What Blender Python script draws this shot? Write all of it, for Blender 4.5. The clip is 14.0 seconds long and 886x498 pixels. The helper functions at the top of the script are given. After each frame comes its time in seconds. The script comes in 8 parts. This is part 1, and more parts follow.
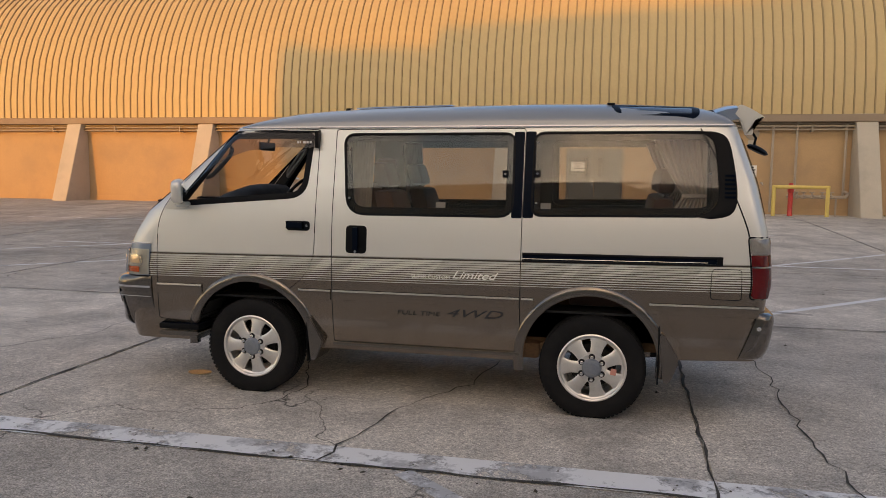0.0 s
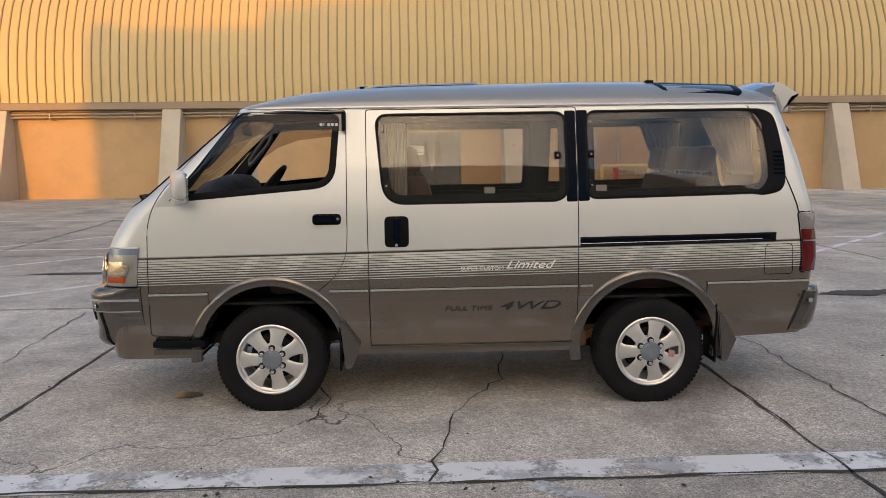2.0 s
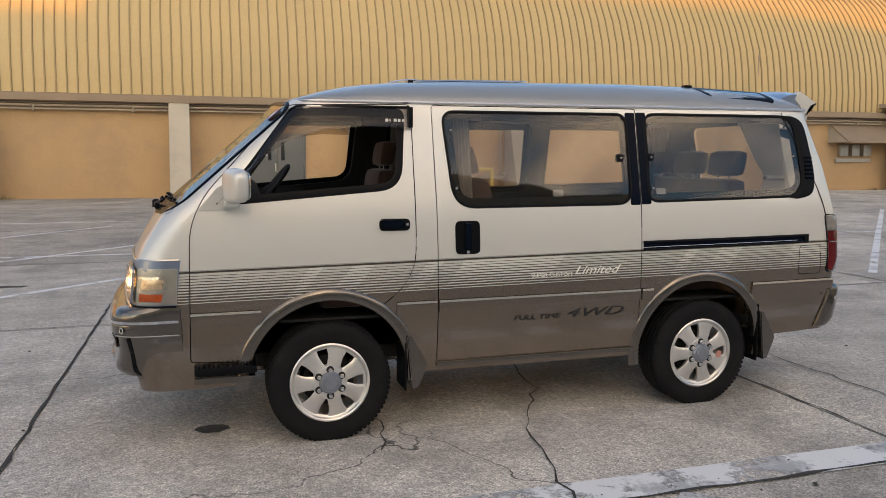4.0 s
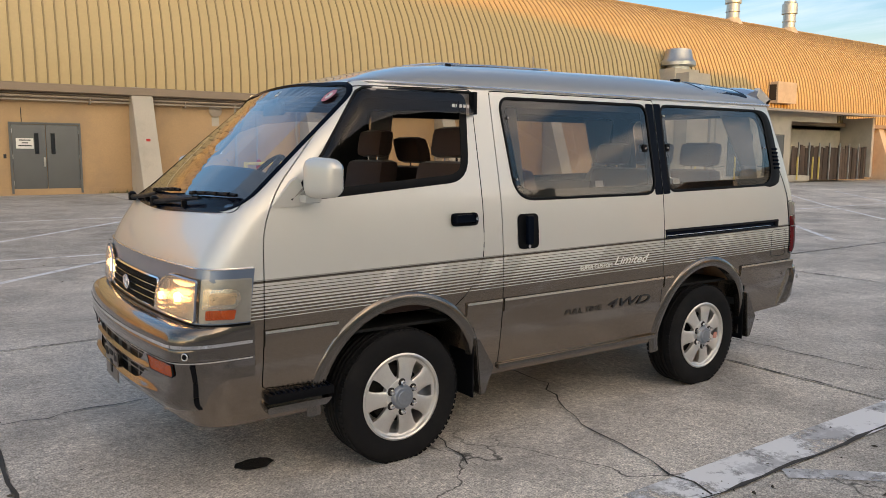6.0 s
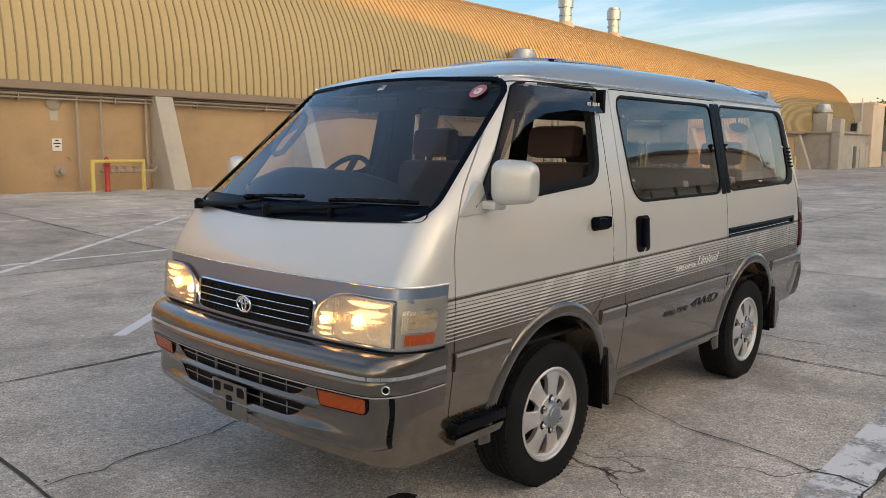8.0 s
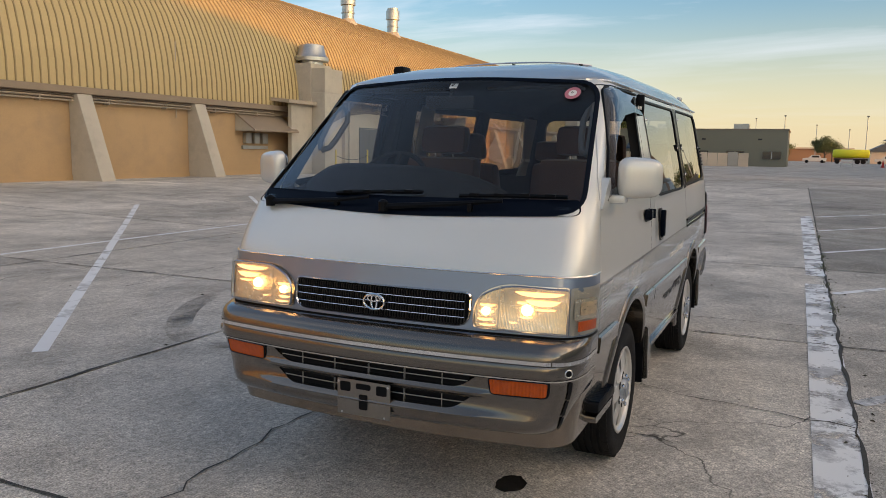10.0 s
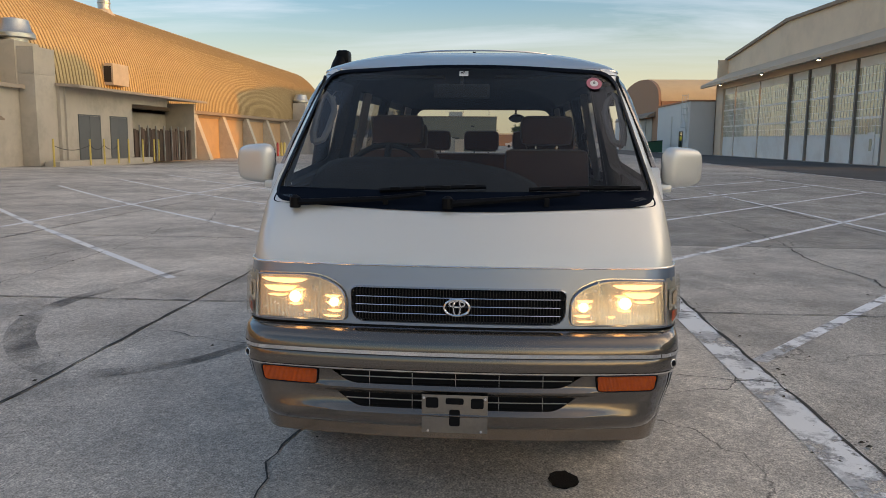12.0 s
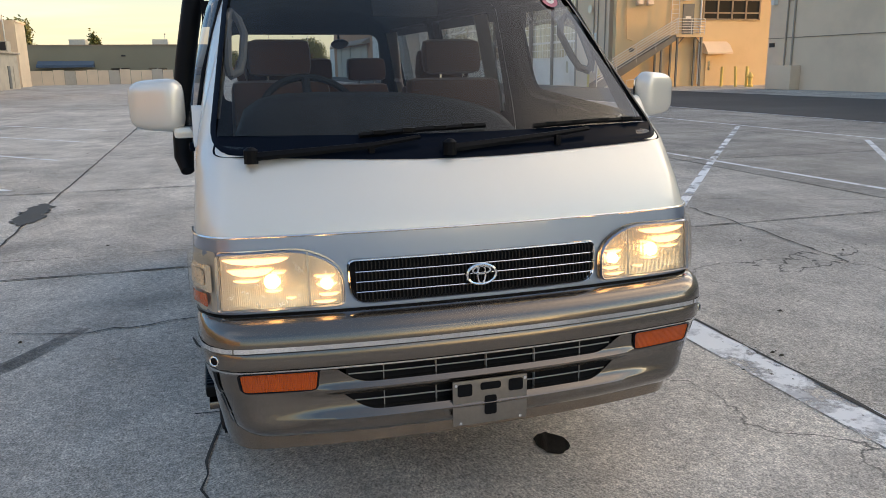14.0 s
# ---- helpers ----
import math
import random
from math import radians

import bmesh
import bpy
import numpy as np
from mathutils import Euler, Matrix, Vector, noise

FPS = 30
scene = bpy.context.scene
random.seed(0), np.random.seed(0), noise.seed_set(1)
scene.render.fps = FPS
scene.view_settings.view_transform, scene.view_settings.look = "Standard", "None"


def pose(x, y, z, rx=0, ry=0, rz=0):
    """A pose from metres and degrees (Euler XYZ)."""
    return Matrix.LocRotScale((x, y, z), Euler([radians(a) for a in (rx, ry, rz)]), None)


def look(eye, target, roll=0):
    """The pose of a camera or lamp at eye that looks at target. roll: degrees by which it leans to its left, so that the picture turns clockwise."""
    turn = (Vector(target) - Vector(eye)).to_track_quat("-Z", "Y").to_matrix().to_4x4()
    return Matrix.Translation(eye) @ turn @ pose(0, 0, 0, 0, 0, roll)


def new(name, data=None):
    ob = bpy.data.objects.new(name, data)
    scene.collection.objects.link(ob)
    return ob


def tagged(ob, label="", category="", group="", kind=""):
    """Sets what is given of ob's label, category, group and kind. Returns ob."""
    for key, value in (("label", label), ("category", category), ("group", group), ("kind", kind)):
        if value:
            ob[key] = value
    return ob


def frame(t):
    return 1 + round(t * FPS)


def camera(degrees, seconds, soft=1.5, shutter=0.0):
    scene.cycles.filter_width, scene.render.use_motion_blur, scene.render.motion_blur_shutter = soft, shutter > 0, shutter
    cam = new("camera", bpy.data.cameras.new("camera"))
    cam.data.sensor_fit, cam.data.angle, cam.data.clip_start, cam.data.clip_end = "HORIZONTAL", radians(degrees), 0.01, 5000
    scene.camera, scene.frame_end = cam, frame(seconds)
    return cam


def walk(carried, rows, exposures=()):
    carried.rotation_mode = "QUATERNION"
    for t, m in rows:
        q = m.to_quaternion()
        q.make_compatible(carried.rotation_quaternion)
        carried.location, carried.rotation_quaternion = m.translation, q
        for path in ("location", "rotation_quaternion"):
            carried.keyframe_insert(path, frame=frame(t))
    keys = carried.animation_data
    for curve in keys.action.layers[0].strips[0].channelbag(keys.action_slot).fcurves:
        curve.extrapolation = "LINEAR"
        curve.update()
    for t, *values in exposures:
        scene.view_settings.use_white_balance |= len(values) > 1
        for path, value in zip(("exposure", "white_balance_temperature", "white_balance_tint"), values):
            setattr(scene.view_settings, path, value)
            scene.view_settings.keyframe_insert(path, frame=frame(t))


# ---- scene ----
cam = camera(59.6, 14.0, soft=0.6)
PATH = [
    (0, (2.463, -5.707, 1.561), (2.024, -3.766, 1.358), 0.6),
    (0.5, (2.08, -5.701, 1.551), (1.761, -3.738, 1.342), 0.3),
    (1, (1.667, -5.605, 1.574), (1.481, -3.625, 1.358), -0.2),
    (1.5, (1.227, -5.551, 1.575), (1.184, -3.565, 1.341), -0.6),
    (2, (0.872, -5.462, 1.545), (0.948, -3.478, 1.306), -0.7),
    (2.5, (0.447, -5.326, 1.542), (0.643, -3.35, 1.3), -0.7),
    (3, (0.055, -5.239, 1.544), (0.359, -3.276, 1.303), -0.5),
    (3.2, (-0.084, -5.203, 1.543), (0.266, -3.248, 1.306), -0.4),
    (5.3, (-1.428, -4.243, 1.51), (-0.462, -2.509, 1.266), 0.7),
    (5.5, (-1.57, -4.159, 1.503), (-0.552, -2.455, 1.26), 0.6),
    (6, (-1.935, -3.934, 1.503), (-0.798, -2.307, 1.258), 0.3),
    (6.5, (-2.181, -3.638, 1.507), (-0.957, -2.075, 1.263), 0.0),
    (7, (-2.433, -3.353, 1.518), (-1.123, -1.861, 1.276), -0.1),
    (7.5, (-2.715, -3.049, 1.53), (-1.32, -1.637, 1.283), 0.1),
    (8, (-2.868, -2.742, 1.516), (-1.395, -1.413, 1.264), 0.3),
    (8.5, (-3.111, -2.463, 1.492), (-1.545, -1.246, 1.236), 0.8),
    (8.7, (-3.227, -2.357, 1.5), (-1.625, -1.187, 1.242), 0.9),
    (10.8, (-3.918, -0.989, 1.505), (-2.016, -0.423, 1.253), 0.6),
    (11, (-3.912, -0.843, 1.512), (-1.991, -0.348, 1.259), 0.5),
    (11.5, (-3.927, -0.526, 1.502), (-1.972, -0.195, 1.241), 0.4),
    (12, (-3.941, -0.146, 1.505), (-1.965, -0.008, 1.227), 0.5),
    (12.5, (-3.815, 0.156, 1.507), (-1.838, 0.124, 1.204), 0.4),
    (13, (-3.675, 0.433, 1.504), (-1.717, 0.221, 1.156), 0.1),
    (13.5, (-3.536, 0.701, 1.523), (-1.617, 0.31, 1.117), -0.4),
    (14, (-3.285, 0.786, 1.509), (-1.419, 0.23, 1.053), -0.7),
]
walk(cam, [(t, look(eye, target, roll)) for t, eye, target, roll in PATH],
     exposures=[(0, 0.29, 7850, 19.5), (0.8, 0.45, 7650, 18), (3.2, 0.68, 7500, 16.5), (5.3, 0.7, 7600, 15), (8.7, 0.59, 7700, 15), (10.8, 0.44, 7620, 15.5), (13, 0.57, 7450, 13.5), (14, 0.91, 7300, 12.5)])

# ---- world and light ----
SUN_WAY = Vector((0.235, 0.955, -0.125)).normalized()      # the way the light travels
world = bpy.data.worlds.new("sky")
scene.world = world
world.use_nodes = True
wn, wl = world.node_tree.nodes, world.node_tree.links
wn.clear()
sky = wn.new("ShaderNodeTexSky")
sky.sky_type, sky.sun_disc = "NISHITA", False
sky.sun_elevation = math.asin(-SUN_WAY.z)
sky.sun_rotation = math.atan2(-SUN_WAY.x, -SUN_WAY.y)
sky.air_density, sky.dust_density, sky.ozone_density = 1.0, 1.6, 1.6
geo = wn.new("ShaderNodeTexCoord")
sep = wn.new("ShaderNodeSeparateXYZ")
wl.new(geo.outputs["Generated"], sep.inputs[0])
# thin streaks of high cloud: the direction laid out on a plane overhead
zz = wn.new("ShaderNodeMath"); zz.operation = "MAXIMUM"; zz.inputs[1].default_value = 0.03
wl.new(sep.outputs["Z"], zz.inputs[0])
zadd = wn.new("ShaderNodeMath"); zadd.operation = "ADD"; zadd.inputs[1].default_value = 0.10
wl.new(zz.outputs[0], zadd.inputs[0])
dx = wn.new("ShaderNodeMath"); dx.operation = "DIVIDE"
dy = wn.new("ShaderNodeMath"); dy.operation = "DIVIDE"
wl.new(sep.outputs["X"], dx.inputs[0]); wl.new(zadd.outputs[0], dx.inputs[1])
wl.new(sep.outputs["Y"], dy.inputs[0]); wl.new(zadd.outputs[0], dy.inputs[1])
comb = wn.new("ShaderNodeCombineXYZ")
wl.new(dx.outputs[0], comb.inputs[0]); wl.new(dy.outputs[0], comb.inputs[1])
cmap = wn.new("ShaderNodeMapping")
cmap.inputs["Scale"].default_value = (0.85, 0.28, 1)
cmap.inputs["Rotation"].default_value = (0, 0, 0.25)
wl.new(comb.outputs[0], cmap.inputs[0])
cn = wn.new("ShaderNodeTexNoise")
cn.inputs["Scale"].default_value, cn.inputs["Detail"].default_value, cn.inputs["Roughness"].default_value = 1.5, 7, 0.58
cn.inputs["Distortion"].default_value = 0.5
wl.new(cmap.outputs[0], cn.inputs["Vector"])
ramp = wn.new("ShaderNodeMapRange")
ramp.inputs["From Min"].default_value, ramp.inputs["From Max"].default_value = 0.46, 0.72
wl.new(cn.outputs[0], ramp.inputs["Value"])
cfac = wn.new("ShaderNodeMath"); cfac.operation = "MULTIPLY"; cfac.inputs[1].default_value = 0.75
low = wn.new("ShaderNodeMapRange"); low.interpolation_type = "SMOOTHSTEP"
low.inputs["From Min"].default_value, low.inputs["From Max"].default_value = 0.07, 0.17
low.inputs["To Min"].default_value, low.inputs["To Max"].default_value = 0.18, 1.0
wl.new(sep.outputs["Z"], low.inputs["Value"])
thick = wn.new("ShaderNodeMath"); thick.operation = "MULTIPLY"
wl.new(ramp.outputs[0], thick.inputs[0]); wl.new(low.outputs[0], thick.inputs[1])
wl.new(thick.outputs[0], cfac.inputs[0])
veil = wn.new("ShaderNodeMapRange"); veil.interpolation_type = "SMOOTHSTEP"
veil.inputs["From Min"].default_value, veil.inputs["From Max"].default_value = 0.3, 0.85
veil.inputs["To Max"].default_value = 0.15
wl.new(sep.outputs["Z"], veil.inputs["Value"])
cmax = wn.new("ShaderNodeMath"); cmax.operation = "MAXIMUM"
wl.new(cfac.outputs[0], cmax.inputs[0]); wl.new(veil.outputs[0], cmax.inputs[1])
# cloud colour: golden towards the sun, cream elsewhere
dot = wn.new("ShaderNodeVectorMath"); dot.operation = "DOT_PRODUCT"
wl.new(geo.outputs["Generated"], dot.inputs[0]); dot.inputs[1].default_value = -SUN_WAY
near = wn.new("ShaderNodeMapRange")
near.inputs["From Min"].default_value, near.inputs["From Max"].default_value = 0.27, 0.95
wl.new(dot.outputs["Value"], near.inputs["Value"])
ccol = wn.new("ShaderNodeMixRGB")
ccol.inputs[1].default_value = (5.2, 6.2, 7.6, 1)
ccol.inputs[2].default_value = (52.0, 41.5, 28.0, 1)
wl.new(near.outputs[0], ccol.inputs[0])
# warm haze low over the horizon
hz = wn.new("ShaderNodeMapRange")
hz.inputs["From Min"].default_value, hz.inputs["From Max"].default_value = 0.0, 0.2
hz.inputs["To Min"].default_value, hz.inputs["To Max"].default_value = 1.0, 0.0
hz.interpolation_type = "SMOOTHSTEP"
wl.new(sep.outputs["Z"], hz.inputs["Value"])
hzf = wn.new("ShaderNodeMath"); hzf.operation = "MULTIPLY"; hzf.inputs[1].default_value = 0.6
wl.new(hz.outputs[0], hzf.inputs[0])
hcol = wn.new("ShaderNodeMixRGB")
hcol.inputs[1].default_value = (7.2, 6.3, 4.5, 1)
hcol.inputs[2].default_value = (63.0, 44.5, 21.5, 1)
wl.new(near.outputs[0], hcol.inputs[0])
lift = wn.new("ShaderNodeVectorMath"); lift.operation = "MULTIPLY"; lift.inputs[1].default_value = (0.98, 1.42, 1.85)
wl.new(sky.outputs[0], lift.inputs[0])
m1 = wn.new("ShaderNodeMixRGB")
wl.new(hzf.outputs[0], m1.inputs[0]); wl.new(lift.outputs[0], m1.inputs[1]); wl.new(hcol.outputs[0], m1.inputs[2])
m2 = wn.new("ShaderNodeMixRGB")
wl.new(cmax.outputs[0], m2.inputs[0]); wl.new(m1.outputs[0], m2.inputs[1]); wl.new(ccol.outputs[0], m2.inputs[2])
bg = wn.new("ShaderNodeBackground")
bg.inputs["Strength"].default_value = 0.12
wl.new(m2.outputs[0], bg.inputs["Color"])
wo = wn.new("ShaderNodeOutputWorld")
wl.new(bg.outputs[0], wo.inputs[0])

lamp = bpy.data.lights.new("sun", "SUN")
lamp.energy, lamp.angle, lamp.color = 1.95, radians(0.6), (1.0, 0.4, 0.0)
sun = new("sun", lamp)
sun.matrix_world = look((0, 0, 60), Vector((0, 0, 60)) + SUN_WAY)
scene.view_settings.exposure = 0.0

# ---- materials ----
def material(name, rgb, rough=0.6, metal=0.0, coat=0.0, vary=0.12, scale=6.0, fine=60.0, bump=0.0, spec=0.5, stain=None, stain_scale=0.6, stain_amt=0.0, per_object=0.0, coord="Object", sheen=0.0):
    """A surface with colour and roughness varied at two scales, stains and fine relief."""
    m = bpy.data.materials.new(name)
    m.use_nodes = True
    n, l = m.node_tree.nodes, m.node_tree.links
    b = n["Principled BSDF"]
    b.inputs["Roughness"].default_value = rough
    b.inputs["Metallic"].default_value = metal
    b.inputs["Coat Weight"].default_value = coat
    b.inputs["Coat Roughness"].default_value = 0.05
    b.inputs["Specular IOR Level"].default_value = spec
    b.inputs["Sheen Weight"].default_value = sheen
    tc = n.new("ShaderNodeTexCoord")
    big = n.new("ShaderNodeTexNoise"); big.inputs["Scale"].default_value = scale; big.inputs["Detail"].default_value = 5
    small = n.new("ShaderNodeTexNoise"); small.inputs["Scale"].default_value = fine; small.inputs["Detail"].default_value = 3
    for t in (big, small):
        l.new(tc.outputs[coord], t.inputs["Vector"])
    add = n.new("ShaderNodeMath"); add.operation = "ADD"
    l.new(big.outputs[0], add.inputs[0]); l.new(small.outputs[0], add.inputs[1])
    mr = n.new("ShaderNodeMapRange")
    mr.inputs["From Min"].default_value, mr.inputs["From Max"].default_value = 0.6, 1.4
    mr.inputs["To Min"].default_value, mr.inputs["To Max"].default_value = 1 - vary, 1 + vary
    l.new(add.outputs[0], mr.inputs["Value"])
    col = n.new("ShaderNodeVectorMath"); col.operation = "SCALE"
    col.inputs[0].default_value = rgb
    l.new(mr.outputs[0], col.inputs["Scale"])
    out = col.outputs[0]
    if per_object:
        oi = n.new("ShaderNodeObjectInfo")
        r = n.new("ShaderNodeMapRange"); r.inputs["To Min"].default_value, r.inputs["To Max"].default_value = 1 - per_object, 1 + per_object
        l.new(oi.outputs["Random"], r.inputs["Value"])
        c2 = n.new("ShaderNodeVectorMath"); c2.operation = "SCALE"
        l.new(out, c2.inputs[0]); l.new(r.outputs[0], c2.inputs["Scale"])
        out = c2.outputs[0]
    if stain:
        sn = n.new("ShaderNodeTexNoise"); sn.inputs["Scale"].default_value = stain_scale; sn.inputs["Detail"].default_value = 6; sn.inputs["Roughness"].default_value = 0.65
        l.new(tc.outputs[coord], sn.inputs["Vector"])
        sr = n.new("ShaderNodeMapRange"); sr.inputs["From Min"].default_value, sr.inputs["From Max"].default_value = 0.48, 0.68
        sr.inputs["To Max"].default_value = stain_amt
        l.new(sn.outputs[0], sr.inputs["Value"])
        mx = n.new("ShaderNodeMixRGB"); mx.inputs[2].default_value = (*stain, 1)
        l.new(sr.outputs[0], mx.inputs[0]); l.new(out, mx.inputs[1])
        out = mx.outputs[0]
    l.new(out, b.inputs["Base Color"])
    rr = n.new("ShaderNodeMapRange")
    rr.inputs["From Min"].default_value, rr.inputs["From Max"].default_value = 0.6, 1.4
    rr.inputs["To Min"].default_value, rr.inputs["To Max"].default_value = max(rough * 0.82, 0.02), min(rough * 1.18, 1)
    l.new(add.outputs[0], rr.inputs["Value"]); l.new(rr.outputs[0], b.inputs["Roughness"])
    if bump:
        bp = n.new("ShaderNodeBump"); bp.inputs["Strength"].default_value = 1.0; bp.inputs["Distance"].default_value = bump
        l.new(add.outputs[0], bp.inputs["Height"]); l.new(bp.outputs[0], b.inputs["Normal"])
    return m


def glass(name, tint, gloss_rough=0.0, ior=1.5, bend=4.5):
    """A thin pane: clear or tinted through, a mirror at a slant."""
    m = bpy.data.materials.new(name)
    m.use_nodes = True
    n, l = m.node_tree.nodes, m.node_tree.links
    n.clear()
    tr = n.new("ShaderNodeBsdfTransparent"); tr.inputs[0].default_value = (*tint, 1)
    gl = n.new("ShaderNodeBsdfGlossy"); gl.inputs["Roughness"].default_value = gloss_rough
    # the same share of reflection from both sides of the pane
    least = 2 * ((ior - 1) / (ior + 1)) ** 2
    lw = n.new("ShaderNodeLayerWeight"); lw.inputs["Blend"].default_value = 0.5
    pw = n.new("ShaderNodeMath"); pw.operation = "POWER"; pw.inputs[1].default_value = bend
    l.new(lw.outputs["Facing"], pw.inputs[0])
    fr = n.new("ShaderNodeMapRange"); fr.inputs["To Min"].default_value, fr.inputs["To Max"].default_value = least, 1.0
    l.new(pw.outputs[0], fr.inputs["Value"])
    mx = n.new("ShaderNodeMixShader")
    l.new(fr.outputs[0], mx.inputs[0]); l.new(tr.outputs[0], mx.inputs[1]); l.new(gl.outputs[0], mx.inputs[2])
    o = n.new("ShaderNodeOutputMaterial"); l.new(mx.outputs[0], o.inputs[0])
    return m


def glow(name, rgb, strength):
    m = bpy.data.materials.new(name)
    m.use_nodes = True
    b = m.node_tree.nodes["Principled BSDF"]
    b.inputs["Base Color"].default_value = (*rgb, 1)
    b.inputs["Emission Color"].default_value = (*rgb, 1)
    b.inputs["Emission Strength"].default_value = strength
    return m


def car_paint():
    """Two-tone metallic paint: champagne above, taupe below, between them a decal of thinning lines with slanted flashes."""
    m = material("two_tone_paint", (0.735, 0.725, 0.68), 0.4, 0.45, 0.9, 0.02, 3.0, 900.0)
    n, l = m.node_tree.nodes, m.node_tree.links
    b = n["Principled BSDF"]
    tc = n.new("ShaderNodeTexCoord"); s = n.new("ShaderNodeSeparateXYZ")
    l.new(tc.outputs["Object"], s.inputs[0])

    def math_node(op, a, c=None, d=None):
        k = n.new("ShaderNodeMath"); k.operation = op
        for i, v in enumerate((a, c, d)):
            if v is None:
                continue
            if isinstance(v, (int, float)):
                k.inputs[i].default_value = v
            else:
                l.new(v, k.inputs[i])
        return k.outputs[0]
    z, x = s.outputs["Z"], s.outputs["X"]
    zf = math_node("SUBTRACT", z, math_node("MULTIPLY", x, 0.012))      # the decal climbs a little to the rear
    t = math_node("DIVIDE", math_node("SUBTRACT", 0.962, zf), 0.165)    # 0 at its top, 1 at its foot
    saw = math_node("FRACT", math_node("MULTIPLY", t, 11.0))
    line = math_node("LESS_THAN", saw, math_node("SUBTRACT", 0.88, math_node("MULTIPLY", t, 0.66)))
    inside = math_node("MULTIPLY", math_node("GREATER_THAN", t, 0.0), math_node("LESS_THAN", t, 1.0))
    slant = math_node("SUBTRACT", x, math_node("MULTIPLY", math_node("SUBTRACT", z, 0.9), 0.85))
    flash = None
    for mid, half in ((-0.12, 0.035), (0.13, 0.06), (0.53, 0.045), (2.16, 0.035), (2.43, 0.08), (3.1, 0.2), (1.0, 0.3)):
        c = math_node("COMPARE", slant, mid, half)
        flash = c if flash is None else math_node("MAXIMUM", flash, c)
    lines = math_node("MULTIPLY", math_node("MULTIPLY", line, inside), math_node("ADD", 0.86, math_node("MULTIPLY", flash, 0.14)))
    upper = math_node("GREATER_THAN", zf, 0.972)
    rim = math_node("COMPARE", zf, 0.972, 0.006)
    base = b.inputs["Base Color"].links[0].from_socket
    low = n.new("ShaderNodeMixRGB"); low.inputs[1].default_value = (0.25, 0.2, 0.155, 1); low.inputs[2].default_value = (0.8, 0.78, 0.72, 1)
    l.new(lines, low.inputs[0])
    both = n.new("ShaderNodeMixRGB"); l.new(upper, both.inputs[0]); l.new(low.outputs[0], both.inputs[1]); l.new(base, both.inputs[2])
    # grey above the gutter: the roof's reflection of the sky put into the colour
    top = n.new("ShaderNodeMixRGB"); top.inputs[2].default_value = (0.35, 0.355, 0.35, 1)
    l.new(math_node("GREATER_THAN", z, 1.842), top.inputs[0]); l.new(both.outputs[0], top.inputs[1])
    edge = n.new("ShaderNodeMixRGB"); edge.inputs[2].default_value = (0.1, 0.085, 0.065, 1)
    l.new(math_node("MULTIPLY", rim, 0.55), edge.inputs[0]); l.new(top.outputs[0], edge.inputs[1])
    l.new(edge.outputs[0], b.inputs["Base Color"])
    # the darker coat holds more metal flake than the pale one
    l.new(math_node("SUBTRACT", math_node("SUBTRACT", 0.9, math_node("MULTIPLY", upper, 0.46)), math_node("MULTIPLY", math_node("MULTIPLY", lines, math_node("SUBTRACT", 1.0, upper)), 0.6)), b.inputs["Metallic"])
    l.new(math_node("ADD", 0.2, math_node("MULTIPLY", upper, 0.2)), b.inputs["Roughness"])
    return m


PAINT = car_paint()
TAUPE = material("taupe_metallic_paint", (0.16, 0.139, 0.12), 0.22, 0.9, 1.0, 0.02, 3.0, 900.0)
SILVER = material("silver_grey_paint", (0.26, 0.33, 0.45), 0.36, 0.88, 1.0, 0.02, 3.0, 900.0)
CHAMPAGNE = material("champagne_paint", (0.735, 0.72, 0.67), 0.4, 0.45, 0.9, 0.02, 3.0, 900.0)
BLACK = material("black_trim", (0.004, 0.0045, 0.006), 0.45, 0, 0, 0.2, 20, 300, spec=0.12)
BLACK_GLOSS = material("black_gloss_trim", (0.004, 0.007, 0.014), 0.2, 0, 0.0, 0.1, 20, 300, spec=0.04)
RUBBER = material("tyre_rubber", (0.008, 0.008, 0.009), 0.75, 0, 0, 0.25, 9, 240, 0.0006, spec=0.2, stain=(0.025, 0.023, 0.021), stain_scale=7, stain_amt=0.3)
ALLOY = material("alloy_wheel", (0.74, 0.72, 0.69), 0.36, 0.75, 0.3, 0.06, 12, 300, stain=(0.3, 0.26, 0.2), stain_scale=9, stain_amt=0.2)
CHROME = material("chrome", (0.82, 0.82, 0.83), 0.08, 1.0, 0, 0.02, 10, 300)
BRIGHT = material("bright_trim", (0.8, 0.78, 0.74), 0.22, 0.9, 0, 0.02, 10, 300)
UNDER = material("underbody", (0.02, 0.018, 0.016), 0.85, 0, 0, 0.3, 8, 90, 0.001)
RUSTY = material("dusty_chassis", (0.22, 0.13, 0.07), 0.85, 0, 0, 0.3, 8, 60, 0.001)
CLOTH = material("brown_velour", (0.1, 0.056, 0.042), 0.95, 0, 0, 0.15, 7, 90, 0.0, sheen=0.2)
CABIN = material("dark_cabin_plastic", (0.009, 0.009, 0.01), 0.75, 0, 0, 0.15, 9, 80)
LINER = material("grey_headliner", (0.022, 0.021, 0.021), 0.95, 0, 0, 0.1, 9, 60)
CURTAIN = material("grey_curtain", (0.44, 0.4, 0.36), 0.9, 0, 0, 0.1, 12, 300, 0.0005)
AMBER = material("amber_lens", (0.5, 0.07, 0.0), 0.2, 0, 0.3, 0.12, 60, 200)
RED = material("red_lens", (0.11, 0.003, 0.004), 0.15, 0, 0.2, 0.15, 60, 200)
CLEAR = glass("clear_lens", (0.97, 0.94, 0.88), 0.08, 1.4)
